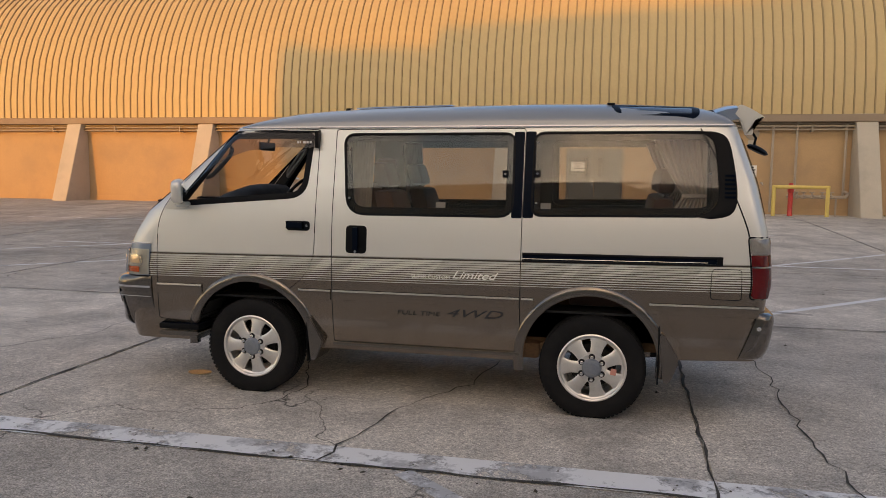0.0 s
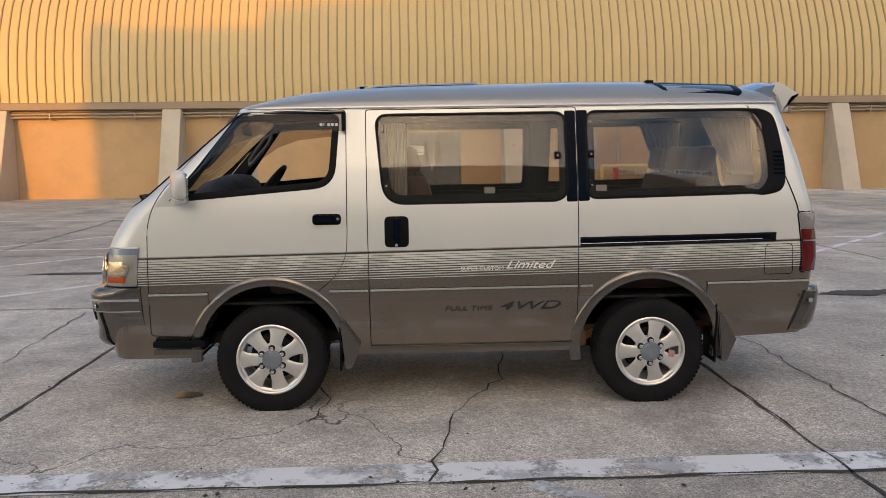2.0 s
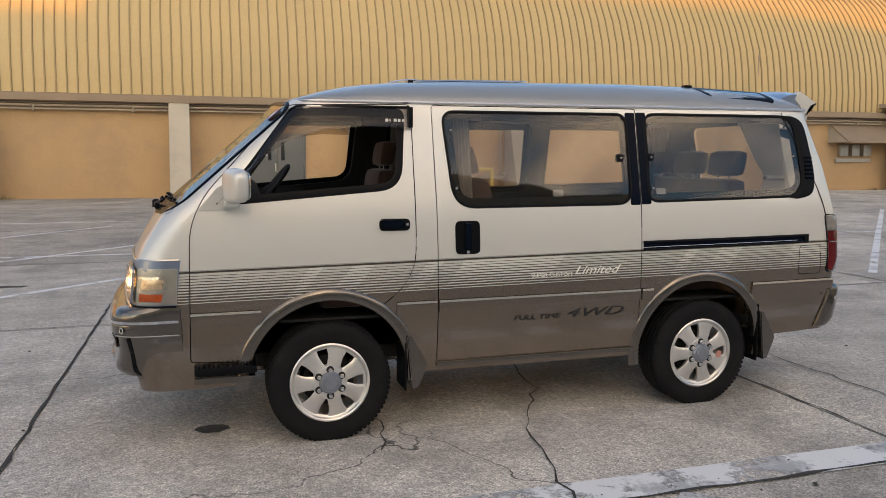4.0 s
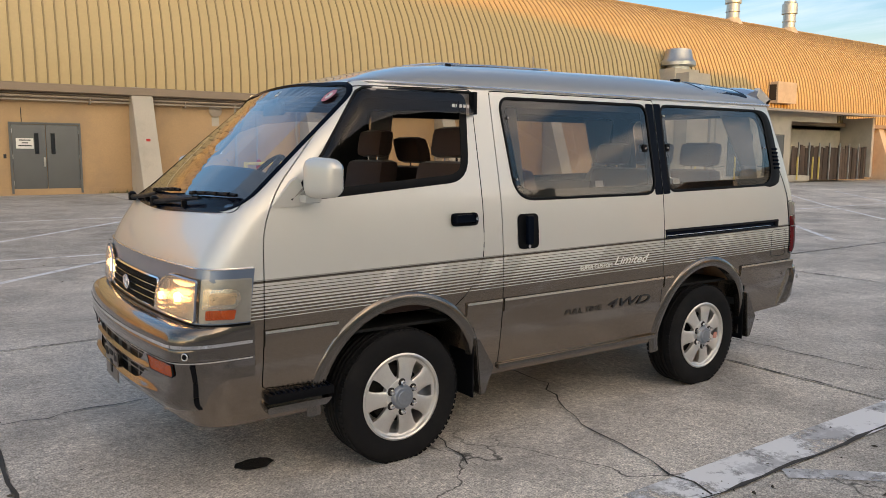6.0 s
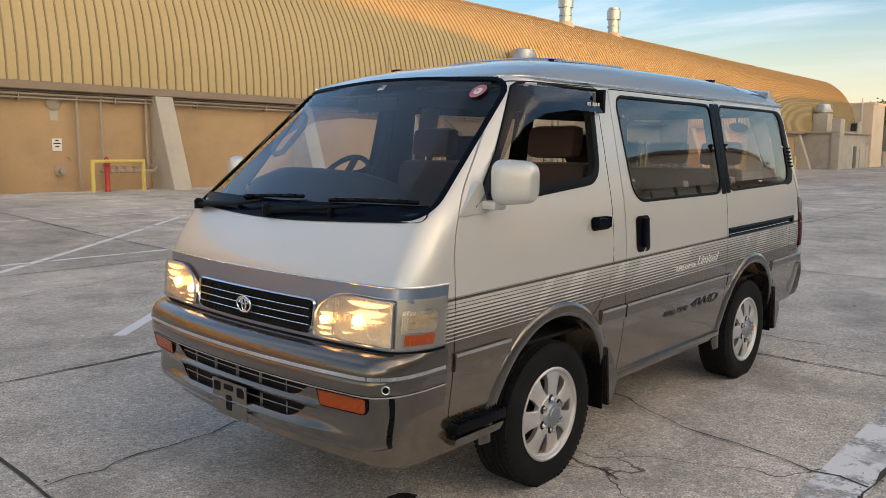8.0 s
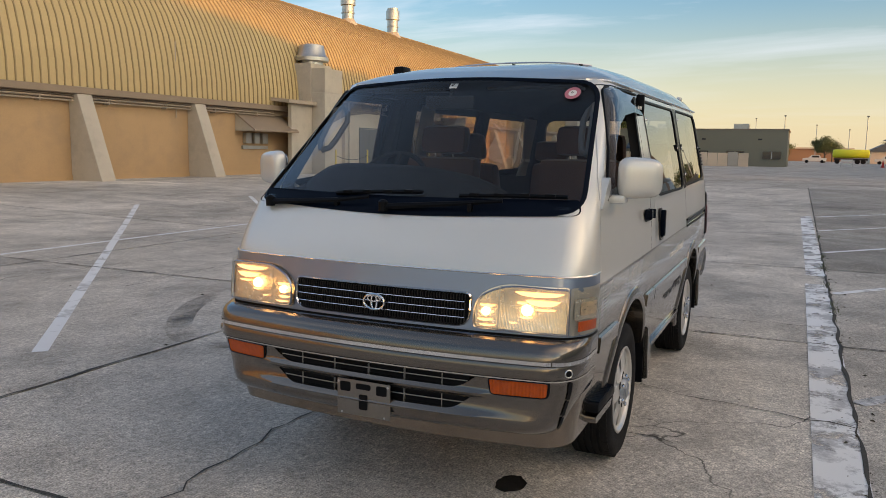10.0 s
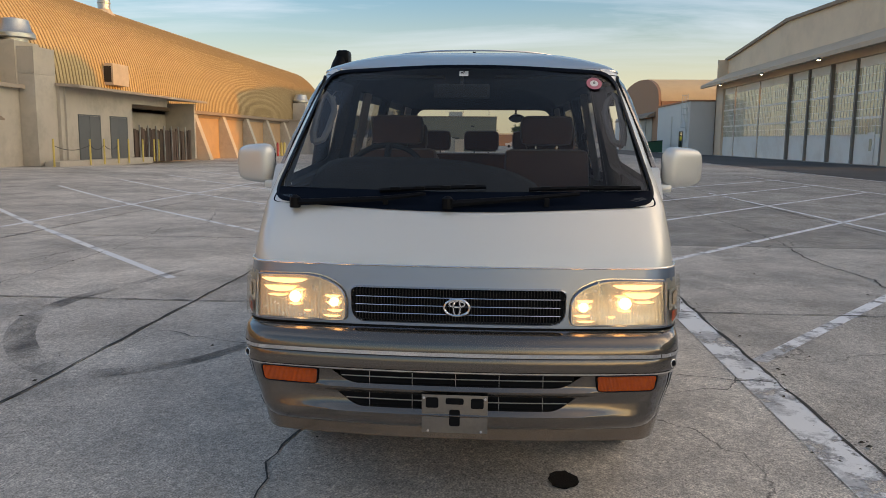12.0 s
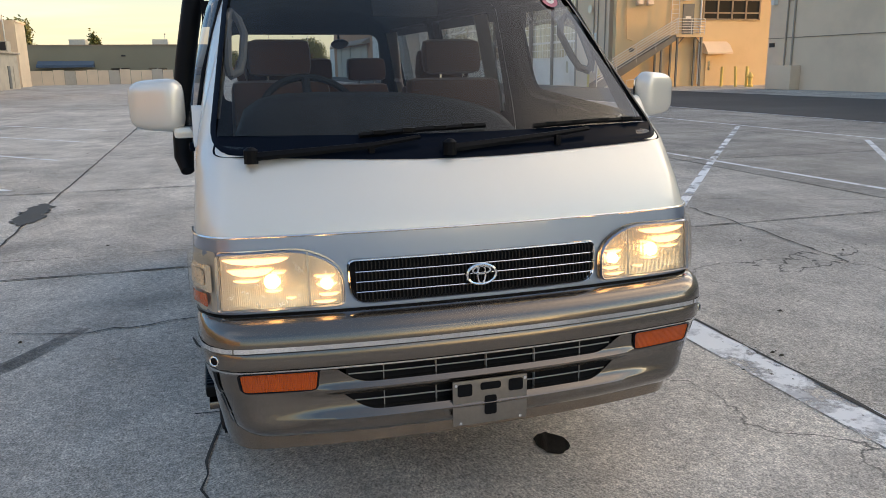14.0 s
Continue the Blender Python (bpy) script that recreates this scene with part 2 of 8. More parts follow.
REFLECT = material("reflector", (0.95, 0.88, 0.78), 0.25, 1.0, 0, 0.05, 40, 200)


def fluted(m, scale, depth):
    """Upright ribs pressed into a lamp's surface."""
    n, l = m.node_tree.nodes, m.node_tree.links
    tc = n.new("ShaderNodeTexCoord")
    w = n.new("ShaderNodeTexWave"); w.bands_direction = "Y"; w.inputs["Scale"].default_value = scale
    w.inputs["Distortion"].default_value = 1.2; w.inputs["Detail"].default_value = 1.0
    l.new(tc.outputs["Object"], w.inputs["Vector"])
    bp = n.new("ShaderNodeBump"); bp.inputs["Distance"].default_value = depth; bp.inputs["Strength"].default_value = 1.0
    l.new(w.outputs["Fac"], bp.inputs["Height"])
    for k in n:
        if k.type in ("BSDF_PRINCIPLED", "BSDF_GLOSSY"):
            l.new(bp.outputs[0], k.inputs["Normal"])
    return m


fluted(REFLECT, 55.0, 0.0005)
fluted(CLEAR, 48.0, 0.0006)
fluted(AMBER, 60.0, 0.0012)
GLASS_TINT = glass("tinted_glass", (0.74, 0.70, 0.66), ior=1.42, bend=2.6)
GLASS_CLEAR = glass("windscreen_glass", (0.76, 0.79, 0.80), ior=1.14, bend=2.9)
VISOR = glass("smoked_visor", (0.56, 0.52, 0.5), ior=1.32, bend=3.0)
WHITE = material("white_print", (0.75, 0.74, 0.7), 0.5)
DARK = material("dark_print", (0.02, 0.02, 0.022), 0.5)
BULB = glow("lit_bulb", (1.0, 0.6, 0.25), 6.0)
# emission for the bulb's reflections, painted as strips that are no lamps
STEP_GLOW = glow("glowing_reflection_strip", (1.0, 0.62, 0.3), 1.6)


def ribbed_glass():
    """Lamp glass with upright ribs, which scatters some of the bulb's light."""
    m = glass("ribbed_lens", (0.97, 0.93, 0.86), 0.08, 1.4)
    n, l = m.node_tree.nodes, m.node_tree.links
    tl_ = n.new("ShaderNodeBsdfTranslucent"); tl_.inputs[0].default_value = (0.95, 0.84, 0.69, 1)
    mx = n.new("ShaderNodeMixShader")
    w = n.new("ShaderNodeTexWave"); w.bands_direction = "Y"; w.inputs["Scale"].default_value = 42.0; w.inputs["Distortion"].default_value = 0.6
    tc = n.new("ShaderNodeTexCoord"); l.new(tc.outputs["Object"], w.inputs["Vector"])
    r = n.new("ShaderNodeMapRange"); r.inputs["To Min"].default_value, r.inputs["To Max"].default_value = 0.03, 0.16
    l.new(w.outputs["Fac"], r.inputs["Value"]); l.new(r.outputs[0], mx.inputs[0])
    o = n["Material Output"]
    l.new(o.inputs[0].links[0].from_socket, mx.inputs[1]); l.new(tl_.outputs[0], mx.inputs[2]); l.new(mx.outputs[0], o.inputs[0])
    return m


RIBBED = ribbed_glass()
LAMP_ON = glow("lit_lamp", (1.0, 0.8, 0.5), 12.0)



def concrete(name, per_object, tone=1.0):
    """Worn exposed-aggregate concrete: blotches, grime, grit and pale chips."""
    m = bpy.data.materials.new(name)
    m.use_nodes = True
    n, l = m.node_tree.nodes, m.node_tree.links
    b = n["Principled BSDF"]
    b.inputs["Specular IOR Level"].default_value = 0.1
    tc = n.new("ShaderNodeTexCoord")

    def noise_of(scale, detail, rough, lo, hi, a, c):
        t = n.new("ShaderNodeTexNoise"); t.inputs["Scale"].default_value, t.inputs["Detail"].default_value, t.inputs["Roughness"].default_value = scale, detail, rough
        l.new(tc.outputs["Object"], t.inputs["Vector"])
        r = n.new("ShaderNodeMapRange"); r.inputs["From Min"].default_value, r.inputs["From Max"].default_value = lo, hi
        r.inputs["To Min"].default_value, r.inputs["To Max"].default_value = a, c
        l.new(t.outputs[0], r.inputs["Value"])
        return r.outputs[0], t.outputs[0]

    def times(a, c):
        k = n.new("ShaderNodeMath"); k.operation = "MULTIPLY"
        l.new(a, k.inputs[0]); l.new(c, k.inputs[1])
        return k.outputs[0]
    wide, _ = noise_of(0.22, 4, 0.6, 0.32, 0.68, 0.78, 1.18)
    mid, _ = noise_of(1.3, 8, 0.74, 0.35, 0.65, 0.76, 1.2)
    grit, g_raw = noise_of(26, 4, 0.75, 0.36, 0.64, 0.8, 1.2)
    speck, s_raw = noise_of(105, 2, 0.6, 0.36, 0.64, 0.66, 1.34)
    v = times(times(wide, mid), times(grit, speck))
    # single stones of the aggregate, and pits where some have gone
    ag = n.new("ShaderNodeTexVoronoi"); ag.inputs["Scale"].default_value = 75
    l.new(tc.outputs["Object"], ag.inputs["Vector"])
    sx = n.new("ShaderNodeSeparateXYZ"); l.new(ag.outputs["Color"], sx.inputs[0])
    st = n.new("ShaderNodeMapRange"); st.inputs["To Min"].default_value, st.inputs["To Max"].default_value = 0.8, 1.2
    l.new(sx.outputs[0], st.inputs["Value"])
    v = times(v, st.outputs[0])
    pt = n.new("ShaderNodeTexVoronoi"); pt.inputs["Scale"].default_value = 19
    l.new(tc.outputs["Object"], pt.inputs["Vector"])
    pr = n.new("ShaderNodeMapRange"); pr.inputs["From Min"].default_value, pr.inputs["From Max"].default_value = 0.07, 0.12
    pr.inputs["To Min"].default_value, pr.inputs["To Max"].default_value = 0.5, 1.0
    l.new(pt.outputs["Distance"], pr.inputs["Value"])
    v = times(v, pr.outputs[0])
    if per_object:
        oi = n.new("ShaderNodeObjectInfo")
        r = n.new("ShaderNodeMapRange"); r.inputs["To Min"].default_value, r.inputs["To Max"].default_value = 0.92, 1.08
        l.new(oi.outputs["Random"], r.inputs["Value"])
        v = times(v, r.outputs[0])
    col = n.new("ShaderNodeVectorMath"); col.operation = "SCALE"; col.inputs[0].default_value = (0.445 * tone, 0.414 * tone, 0.372 * tone)
    l.new(v, col.inputs["Scale"])
    # dark grime in patches and tyre smears
    gr, _ = noise_of(0.55, 8, 0.72, 0.5, 0.66, 0.0, 0.55)
    mx = n.new("ShaderNodeMixRGB"); mx.inputs[2].default_value = (0.19, 0.182, 0.17, 1)
    l.new(gr, mx.inputs[0]); l.new(col.outputs[0], mx.inputs[1])
    vo = n.new("ShaderNodeTexVoronoi"); vo.inputs["Scale"].default_value = 22
    l.new(tc.outputs["Object"], vo.inputs["Vector"])
    chip = n.new("ShaderNodeMath"); chip.operation = "LESS_THAN"; chip.inputs[1].default_value = 0.1
    l.new(vo.outputs["Distance"], chip.inputs[0])
    chf = n.new("ShaderNodeMath"); chf.operation = "MULTIPLY"; chf.inputs[1].default_value = 0.8
    l.new(chip.outputs[0], chf.inputs[0])
    pale = n.new("ShaderNodeMixRGB"); pale.inputs[2].default_value = (0.5, 0.49, 0.47, 1)
    l.new(chf.outputs[0], pale.inputs[0]); l.new(mx.outputs[0], pale.inputs[1])
    # hairline cracks that wander and break off
    wob = n.new("ShaderNodeTexNoise"); wob.inputs["Scale"].default_value, wob.inputs["Detail"].default_value = 1.6, 6
    l.new(tc.outputs["Object"], wob.inputs["Vector"])
    wsc = n.new("ShaderNodeVectorMath"); wsc.operation = "SCALE"; wsc.inputs["Scale"].default_value = 0.9
    l.new(wob.outputs["Color"], wsc.inputs[0])
    wad = n.new("ShaderNodeVectorMath"); wad.operation = "ADD"
    l.new(tc.outputs["Object"], wad.inputs[0]); l.new(wsc.outputs[0], wad.inputs[1])
    ed = n.new("ShaderNodeTexVoronoi"); ed.feature = "DISTANCE_TO_EDGE"; ed.inputs["Scale"].default_value = 0.36
    l.new(wad.outputs[0], ed.inputs["Vector"])
    thin = n.new("ShaderNodeMapRange"); thin.inputs["From Min"].default_value, thin.inputs["From Max"].default_value = 0.0008, 0.0034
    thin.inputs["To Min"].default_value, thin.inputs["To Max"].default_value = 0.8, 0.0
    l.new(ed.outputs["Distance"], thin.inputs["Value"])
    where, _ = noise_of(0.16, 3, 0.5, 0.56, 0.63, 0.0, 1.0)
    split = n.new("ShaderNodeMixRGB"); split.inputs[2].default_value = (0.035, 0.033, 0.03, 1)
    l.new(times(thin.outputs[0], where), split.inputs[0]); l.new(pale.outputs[0], split.inputs[1])
    l.new(split.outputs[0], b.inputs["Base Color"])
    rr, _ = noise_of(0.4, 5, 0.6, 0.35, 0.65, 0.68, 0.95)
    l.new(rr, b.inputs["Roughness"])
    bp = n.new("ShaderNodeBump"); bp.inputs["Distance"].default_value = 0.006; bp.inputs["Strength"].default_value = 0.9
    ad = n.new("ShaderNodeMath"); ad.operation = "ADD"
    l.new(g_raw, ad.inputs[0]); l.new(s_raw, ad.inputs[1])
    l.new(ad.outputs[0], bp.inputs["Height"]); l.new(bp.outputs[0], b.inputs["Normal"])
    return m


CONCRETE = concrete("old_concrete", False)
SLABS = concrete("slab_concrete", True)
# the same concrete in a paler and a darker tone
SLABS_PALE = concrete("pale_slab_concrete", True, 1.25)
SLABS_DARK = concrete("dark_slab_concrete", True, 0.8)
JOINT = material("joint_dirt", (0.05, 0.047, 0.043), 0.95, 0, 0, 0.4, 4, 60, 0.003)
ASPHALT = material("road_asphalt", (0.048, 0.048, 0.049), 0.9, 0, 0, 0.25, 0.6, 40, 0.003, stain=(0.1, 0.1, 0.1), stain_scale=0.2, stain_amt=0.4)
STUCCO = material("tan_stucco", (0.46, 0.305, 0.17), 0.92, 0, 0, 0.1, 0.8, 30, 0.003, stain=(0.35, 0.24, 0.155), stain_scale=0.7, stain_amt=0.6)
PLASTER = material("pale_plaster", (0.48, 0.43, 0.36), 0.9, 0, 0, 0.1, 1.4, 40, 0.003, stain=(0.3, 0.27, 0.23), stain_scale=0.9, stain_amt=0.45)
ROOF = material("tan_metal_roof", (0.505, 0.378, 0.195), 0.5, 0.0, 0, 0.06, 0.5, 12, 0.0, stain=(0.44, 0.325, 0.162), stain_scale=0.25, stain_amt=0.5)
# darker than the sheet: shade along ribs and ridge put into the colour
SEAM = material("shade_toned_seam", (0.33, 0.245, 0.13), 0.7, 0, 0, 0.1, 1.5, 30)
EAVE = material("brown_eave", (0.27, 0.205, 0.15), 0.7, 0, 0, 0.12, 1.5, 30)
FASCIA = material("pale_fascia", (0.42, 0.35, 0.28), 0.75, 0, 0, 0.12, 1.5, 30, stain=(0.28, 0.22, 0.17), stain_scale=1.2, stain_amt=0.5)
GREYDOOR = material("grey_steel_door", (0.115, 0.12, 0.12), 0.5, 0, 0, 0.08, 2, 60)
GALV = material("galvanised_steel", (0.5, 0.5, 0.48), 0.38, 0.85, 0, 0.15, 3, 20)
PIPE = material("painted_pipe", (0.36, 0.3, 0.24), 0.6, 0, 0, 0.1, 4, 60)
YELLOW = material("safety_yellow", (0.66, 0.5, 0.14), 0.55, 0, 0, 0.12, 6, 60, stain=(0.45, 0.36, 0.16), stain_scale=6, stain_amt=0.5)
FIRE_RED = material("hydrant_red", (0.5, 0.03, 0.025), 0.4, 0, 0.3, 0.15, 8, 60)
WHITEWALL = material("white_siding", (0.66, 0.65, 0.62), 0.8, 0, 0, 0.05, 0.6, 20)
DOORCREAM = material("cream_door_paint", (0.84, 0.79, 0.72), 0.7, 0, 0, 0.06, 0.6, 20, stain=(0.62, 0.52, 0.42), stain_scale=0.5, stain_amt=0.4)
CANOPY = material("tan_canopy", (0.58, 0.45, 0.33), 0.9, 0, 0, 0.08, 0.6, 20, stain=(0.4, 0.32, 0.25), stain_scale=0.4, stain_amt=0.4)
POSTGREY = material("door_post_grey", (0.2, 0.175, 0.15), 0.7, 0, 0, 0.1, 1, 20)
BEIGE = material("beige_render", (0.74, 0.585, 0.43), 0.9, 0, 0, 0.07, 0.5, 20, 0.002, stain=(0.58, 0.455, 0.335), stain_scale=0.3, stain_amt=0.5)
CREAM = material("cream_render", (0.62, 0.46, 0.27), 0.9, 0, 0, 0.07, 0.5, 20, 0.002, stain=(0.52, 0.38, 0.22), stain_scale=0.3, stain_amt=0.5)
ORANGE = material("terracotta_siding", (0.4, 0.215, 0.125), 0.85, 0, 0, 0.06, 0.6, 20)
OLIVE = material("olive_render", (0.23, 0.215, 0.16), 0.9, 0, 0, 0.08, 0.4, 20)
WOOD = material("weathered_fence", (0.085, 0.055, 0.04), 0.9, 0, 0, 0.35, 4, 60, per_object=0.4)
LEAF = material("foliage", (0.1, 0.12, 0.04), 0.7, 0, 0, 0.4, 2, 30)
BARK = material("bark", (0.1, 0.075, 0.05), 0.9, 0, 0, 0.3, 4, 60)
# dusty panes; the golden reflection of the sunlit hangar is in the colour too
DULL_GLASS = material("dusty_golden_glazing", (0.5, 0.44, 0.3), 0.3, 0, 1.0, 0.25, 0.7, 6, stain=(0.62, 0.47, 0.22), stain_scale=0.4, stain_amt=0.6)
DARK_GLASS = material("dark_window_glass", (0.02, 0.022, 0.024), 0.06, 0, 0.8, 0.1, 2, 20)
BLUE = material("blue_awning", (0.06, 0.1, 0.16), 0.7)
GREEN = material("green_bin", (0.015, 0.09, 0.05), 0.6)
LIME = material("lime_tank", (0.6, 0.62, 0.03), 0.5)


def worn_paint(name, cover, faded, wear):
    """Old road paint: a greyed film with bright flakes left on it, worn through in places."""
    m = material(name, (0.5, 0.5, 0.5), 0.8, 0, 0, 0.1, 2.5, 40, 0.001)
    n, l = m.node_tree.nodes, m.node_tree.links
    b = n["Principled BSDF"]
    tc = n.new("ShaderNodeTexCoord")

    def patch(scale, detail, lo, hi, a, c):
        t = n.new("ShaderNodeTexNoise"); t.inputs["Scale"].default_value = scale; t.inputs["Detail"].default_value = detail; t.inputs["Roughness"].default_value = 0.74
        l.new(tc.outputs["Object"], t.inputs["Vector"])
        r = n.new("ShaderNodeMapRange"); r.inputs["From Min"].default_value, r.inputs["From Max"].default_value = lo, hi
        r.inputs["To Min"].default_value, r.inputs["To Max"].default_value = a, c
        l.new(t.outputs[0], r.inputs["Value"])
        return r.outputs[0]
    flake = patch(2.2, 12, 0.43 + wear, 0.51 + wear, 0.08, 1.0)
    mx = n.new("ShaderNodeMixRGB"); mx.inputs[1].default_value = (*faded, 1); mx.inputs[2].default_value = (0.8, 0.81, 0.82, 1)
    l.new(flake, mx.inputs[0]); l.new(mx.outputs[0], b.inputs["Base Color"])
    hole = patch(3.4, 12, 0.48 - wear, 0.57 - wear, cover, cover * 0.06)
    hi = n.new("ShaderNodeMath"); hi.operation = "MAXIMUM"
    fl = n.new("ShaderNodeMath"); fl.operation = "MULTIPLY"; fl.inputs[1].default_value = min(1.0, cover + 0.1)
    l.new(flake, fl.inputs[0]); l.new(hole, hi.inputs[0]); l.new(fl.outputs[0], hi.inputs[1])
    l.new(hi.outputs[0], b.inputs["Alpha"])
    return m


LINE = worn_paint("worn_white_paint", 0.92, (0.46, 0.47, 0.49), 0.008)
LINE_FAINT = worn_paint("faint_white_paint", 0.85, (0.55, 0.55, 0.54), -0.035)

# ---- building helpers ----
def smooth(me, angle=35.0):
    bm = bmesh.new(); bm.from_mesh(me)
    for f in bm.faces:
        f.smooth = True
    for e in bm.edges:
        e.smooth = len(e.link_faces) == 2 and e.calc_face_angle(0) < radians(angle)
    bm.to_mesh(me); bm.free()


def thing(name, at=(0, 0, 0), label="", category="", group="", kind=""):
    ob = new(name)
    ob.empty_display_size = 0.1
    ob.matrix_basis = Matrix.Translation(at)
    return tagged(ob, label, category, group, kind)


def adopt(ob, parent):
    if parent:
        ob.parent = parent
        m = parent.matrix_basis.copy()
        if parent.parent:
            m = parent.parent.matrix_basis @ parent.matrix_parent_inverse @ m
        ob.matrix_parent_inverse = m.inverted()
    return ob


def part(name, bm, mat, parent=None, label="", sharp=35.0, fix=True):
    """Links a bmesh, in world coordinates, as one mesh object under a thing or a part."""
    if fix:
        bmesh.ops.recalc_face_normals(bm, faces=bm.faces)
    me = bpy.data.meshes.new(name)
    bm.to_mesh(me); bm.free()
    if sharp:
        smooth(me, sharp)
    me.materials.append(mat)
    ob = adopt(new(name, me), parent)
    return tagged(ob, label) if label else ob


def single(name, bm, mat, label, category, group="", kind="", sharp=35.0):
    return tagged(part(name, bm, mat, None, "", sharp), label, category, group, kind)


def box(bm, x0, x1, y0, y1, z0, z1, bevel=0.0):
    r = bmesh.ops.create_cube(bm, size=1)
    for v in r["verts"]:
        v.co = Vector(((x0 + x1) / 2 + v.co.x * (x1 - x0), (y0 + y1) / 2 + v.co.y * (y1 - y0), (z0 + z1) / 2 + v.co.z * (z1 - z0)))
    if bevel:
        es = list({e for v in r["verts"] for e in v.link_edges})
        bmesh.ops.bevel(bm, geom=es, offset=bevel, segments=2, affect="EDGES", profile=0.6)
    return r["verts"]


def boxed(x0, x1, y0, y1, z0, z1, bevel=0.0):
    bm = bmesh.new(); box(bm, x0, x1, y0, y1, z0, z1, bevel)
    return bm


def prism(bm, pts, axis, a, b):
    """A flat outline pushed along an axis from a to b. pts hold the two other coordinates, in xyz order."""
    def at(p, k):
        return {"x": (k, p[0], p[1]), "y": (p[0], k, p[1]), "z": (p[0], p[1], k)}[axis]
    lo = [bm.verts.new(at(p, a)) for p in pts]
    hi = [bm.verts.new(at(p, b)) for p in pts]
    bm.faces.new(lo); bm.faces.new(hi[::-1])
    for i in range(len(pts)):
        j = (i + 1) % len(pts)
        bm.faces.new((lo[j], lo[i], hi[i], hi[j]))
    return lo + hi


def prismed(pts, axis, a, b):
    bm = bmesh.new(); prism(bm, pts, axis, a, b)
    bmesh.ops.recalc_face_normals(bm, faces=bm.faces)
    return bm


def rounded(pts, radii, seg=6):
    """A polygon with its corners rounded off by arcs."""
    out = []
    n = len(pts)
    for i in range(n):
        p, a, b = Vector(pts[i]), Vector(pts[i - 1]), Vector(pts[(i + 1) % n])
        r = radii[i] if isinstance(radii, (list, tuple)) else radii
        u, v = (a - p).normalized(), (b - p).normalized()
        d = min(r, (a - p).length * 0.49, (b - p).length * 0.49)
        if d < 1e-5:
            out.append(tuple(p)); continue
        s, e = p + u * d, p + v * d
        for k in range(seg + 1):
            t = k / seg
            out.append(tuple(s * (1 - t) ** 2 + p * 2 * t * (1 - t) + e * t * t))
    return out


def tube(bm, pts, r, n=8, closed=False, radii=None, caps=True):
    pts = [Vector(p) for p in pts]
    rings = []
    up = None
    m = len(pts)
    for i, p in enumerate(pts):
        if closed:
            d = (pts[(i + 1) % m] - pts[i - 1]).normalized()
        else:
            d = (pts[min(i + 1, m - 1)] - pts[max(i - 1, 0)]).normalized()
        if up is None:
            up = Vector((0, 0, 1)) if abs(d.z) < 0.9 else Vector((1, 0, 0))
        s = d.cross(up).normalized(); up = s.cross(d).normalized()
        q = radii[i] if radii else r
        rings.append([bm.verts.new(p + (s * math.cos(2 * math.pi * k / n) + up * math.sin(2 * math.pi * k / n)) * q) for k in range(n)])
    for i in range(m if closed else m - 1):
        a, b = rings[i], rings[(i + 1) % m]
        for k in range(n):
            bm.faces.new((a[k], a[(k + 1) % n], b[(k + 1) % n], b[k]))
    if not closed and caps:
        bm.faces.new(rings[0][::-1]); bm.faces.new(rings[-1])
    return rings


def tubed(pts, r, n=8, closed=False, radii=None):
    bm = bmesh.new(); tube(bm, pts, r, n, closed, radii)
    return bm


def lathe(bm, prof, axis, at, n=32, closed=False, caps=True):
    """Turns a profile of (radius, along) round an axis through a point."""
    rings = []
    for r, h in prof:
        ring = []
        for k in range(n):
            c, s = math.cos(2 * math.pi * k / n) * r, math.sin(2 * math.pi * k / n) * r
            off = {"x": (h, c, s), "y": (c, h, s), "z": (c, s, h)}[axis]
            ring.append(bm.verts.new(Vector(at) + Vector(off)))
        rings.append(ring)
    m = len(rings)
    for i in range(m if closed else m - 1):
        a, b = rings[i], rings[(i + 1) % m]
        for k in range(n):
            bm.faces.new((a[k], a[(k + 1) % n], b[(k + 1) % n], b[k]))
    if not closed and caps:
        if prof[0][0] > 1e-4:
            bm.faces.new(rings[0])
        if prof[-1][0] > 1e-4:
            bm.faces.new(rings[-1][::-1])
    bmesh.ops.remove_doubles(bm, verts=[v for r in rings for v in r], dist=1e-5)


def lathed(prof, axis, at, n=32, closed=False):
    bm = bmesh.new(); lathe(bm, prof, axis, at, n, closed)
    return bm


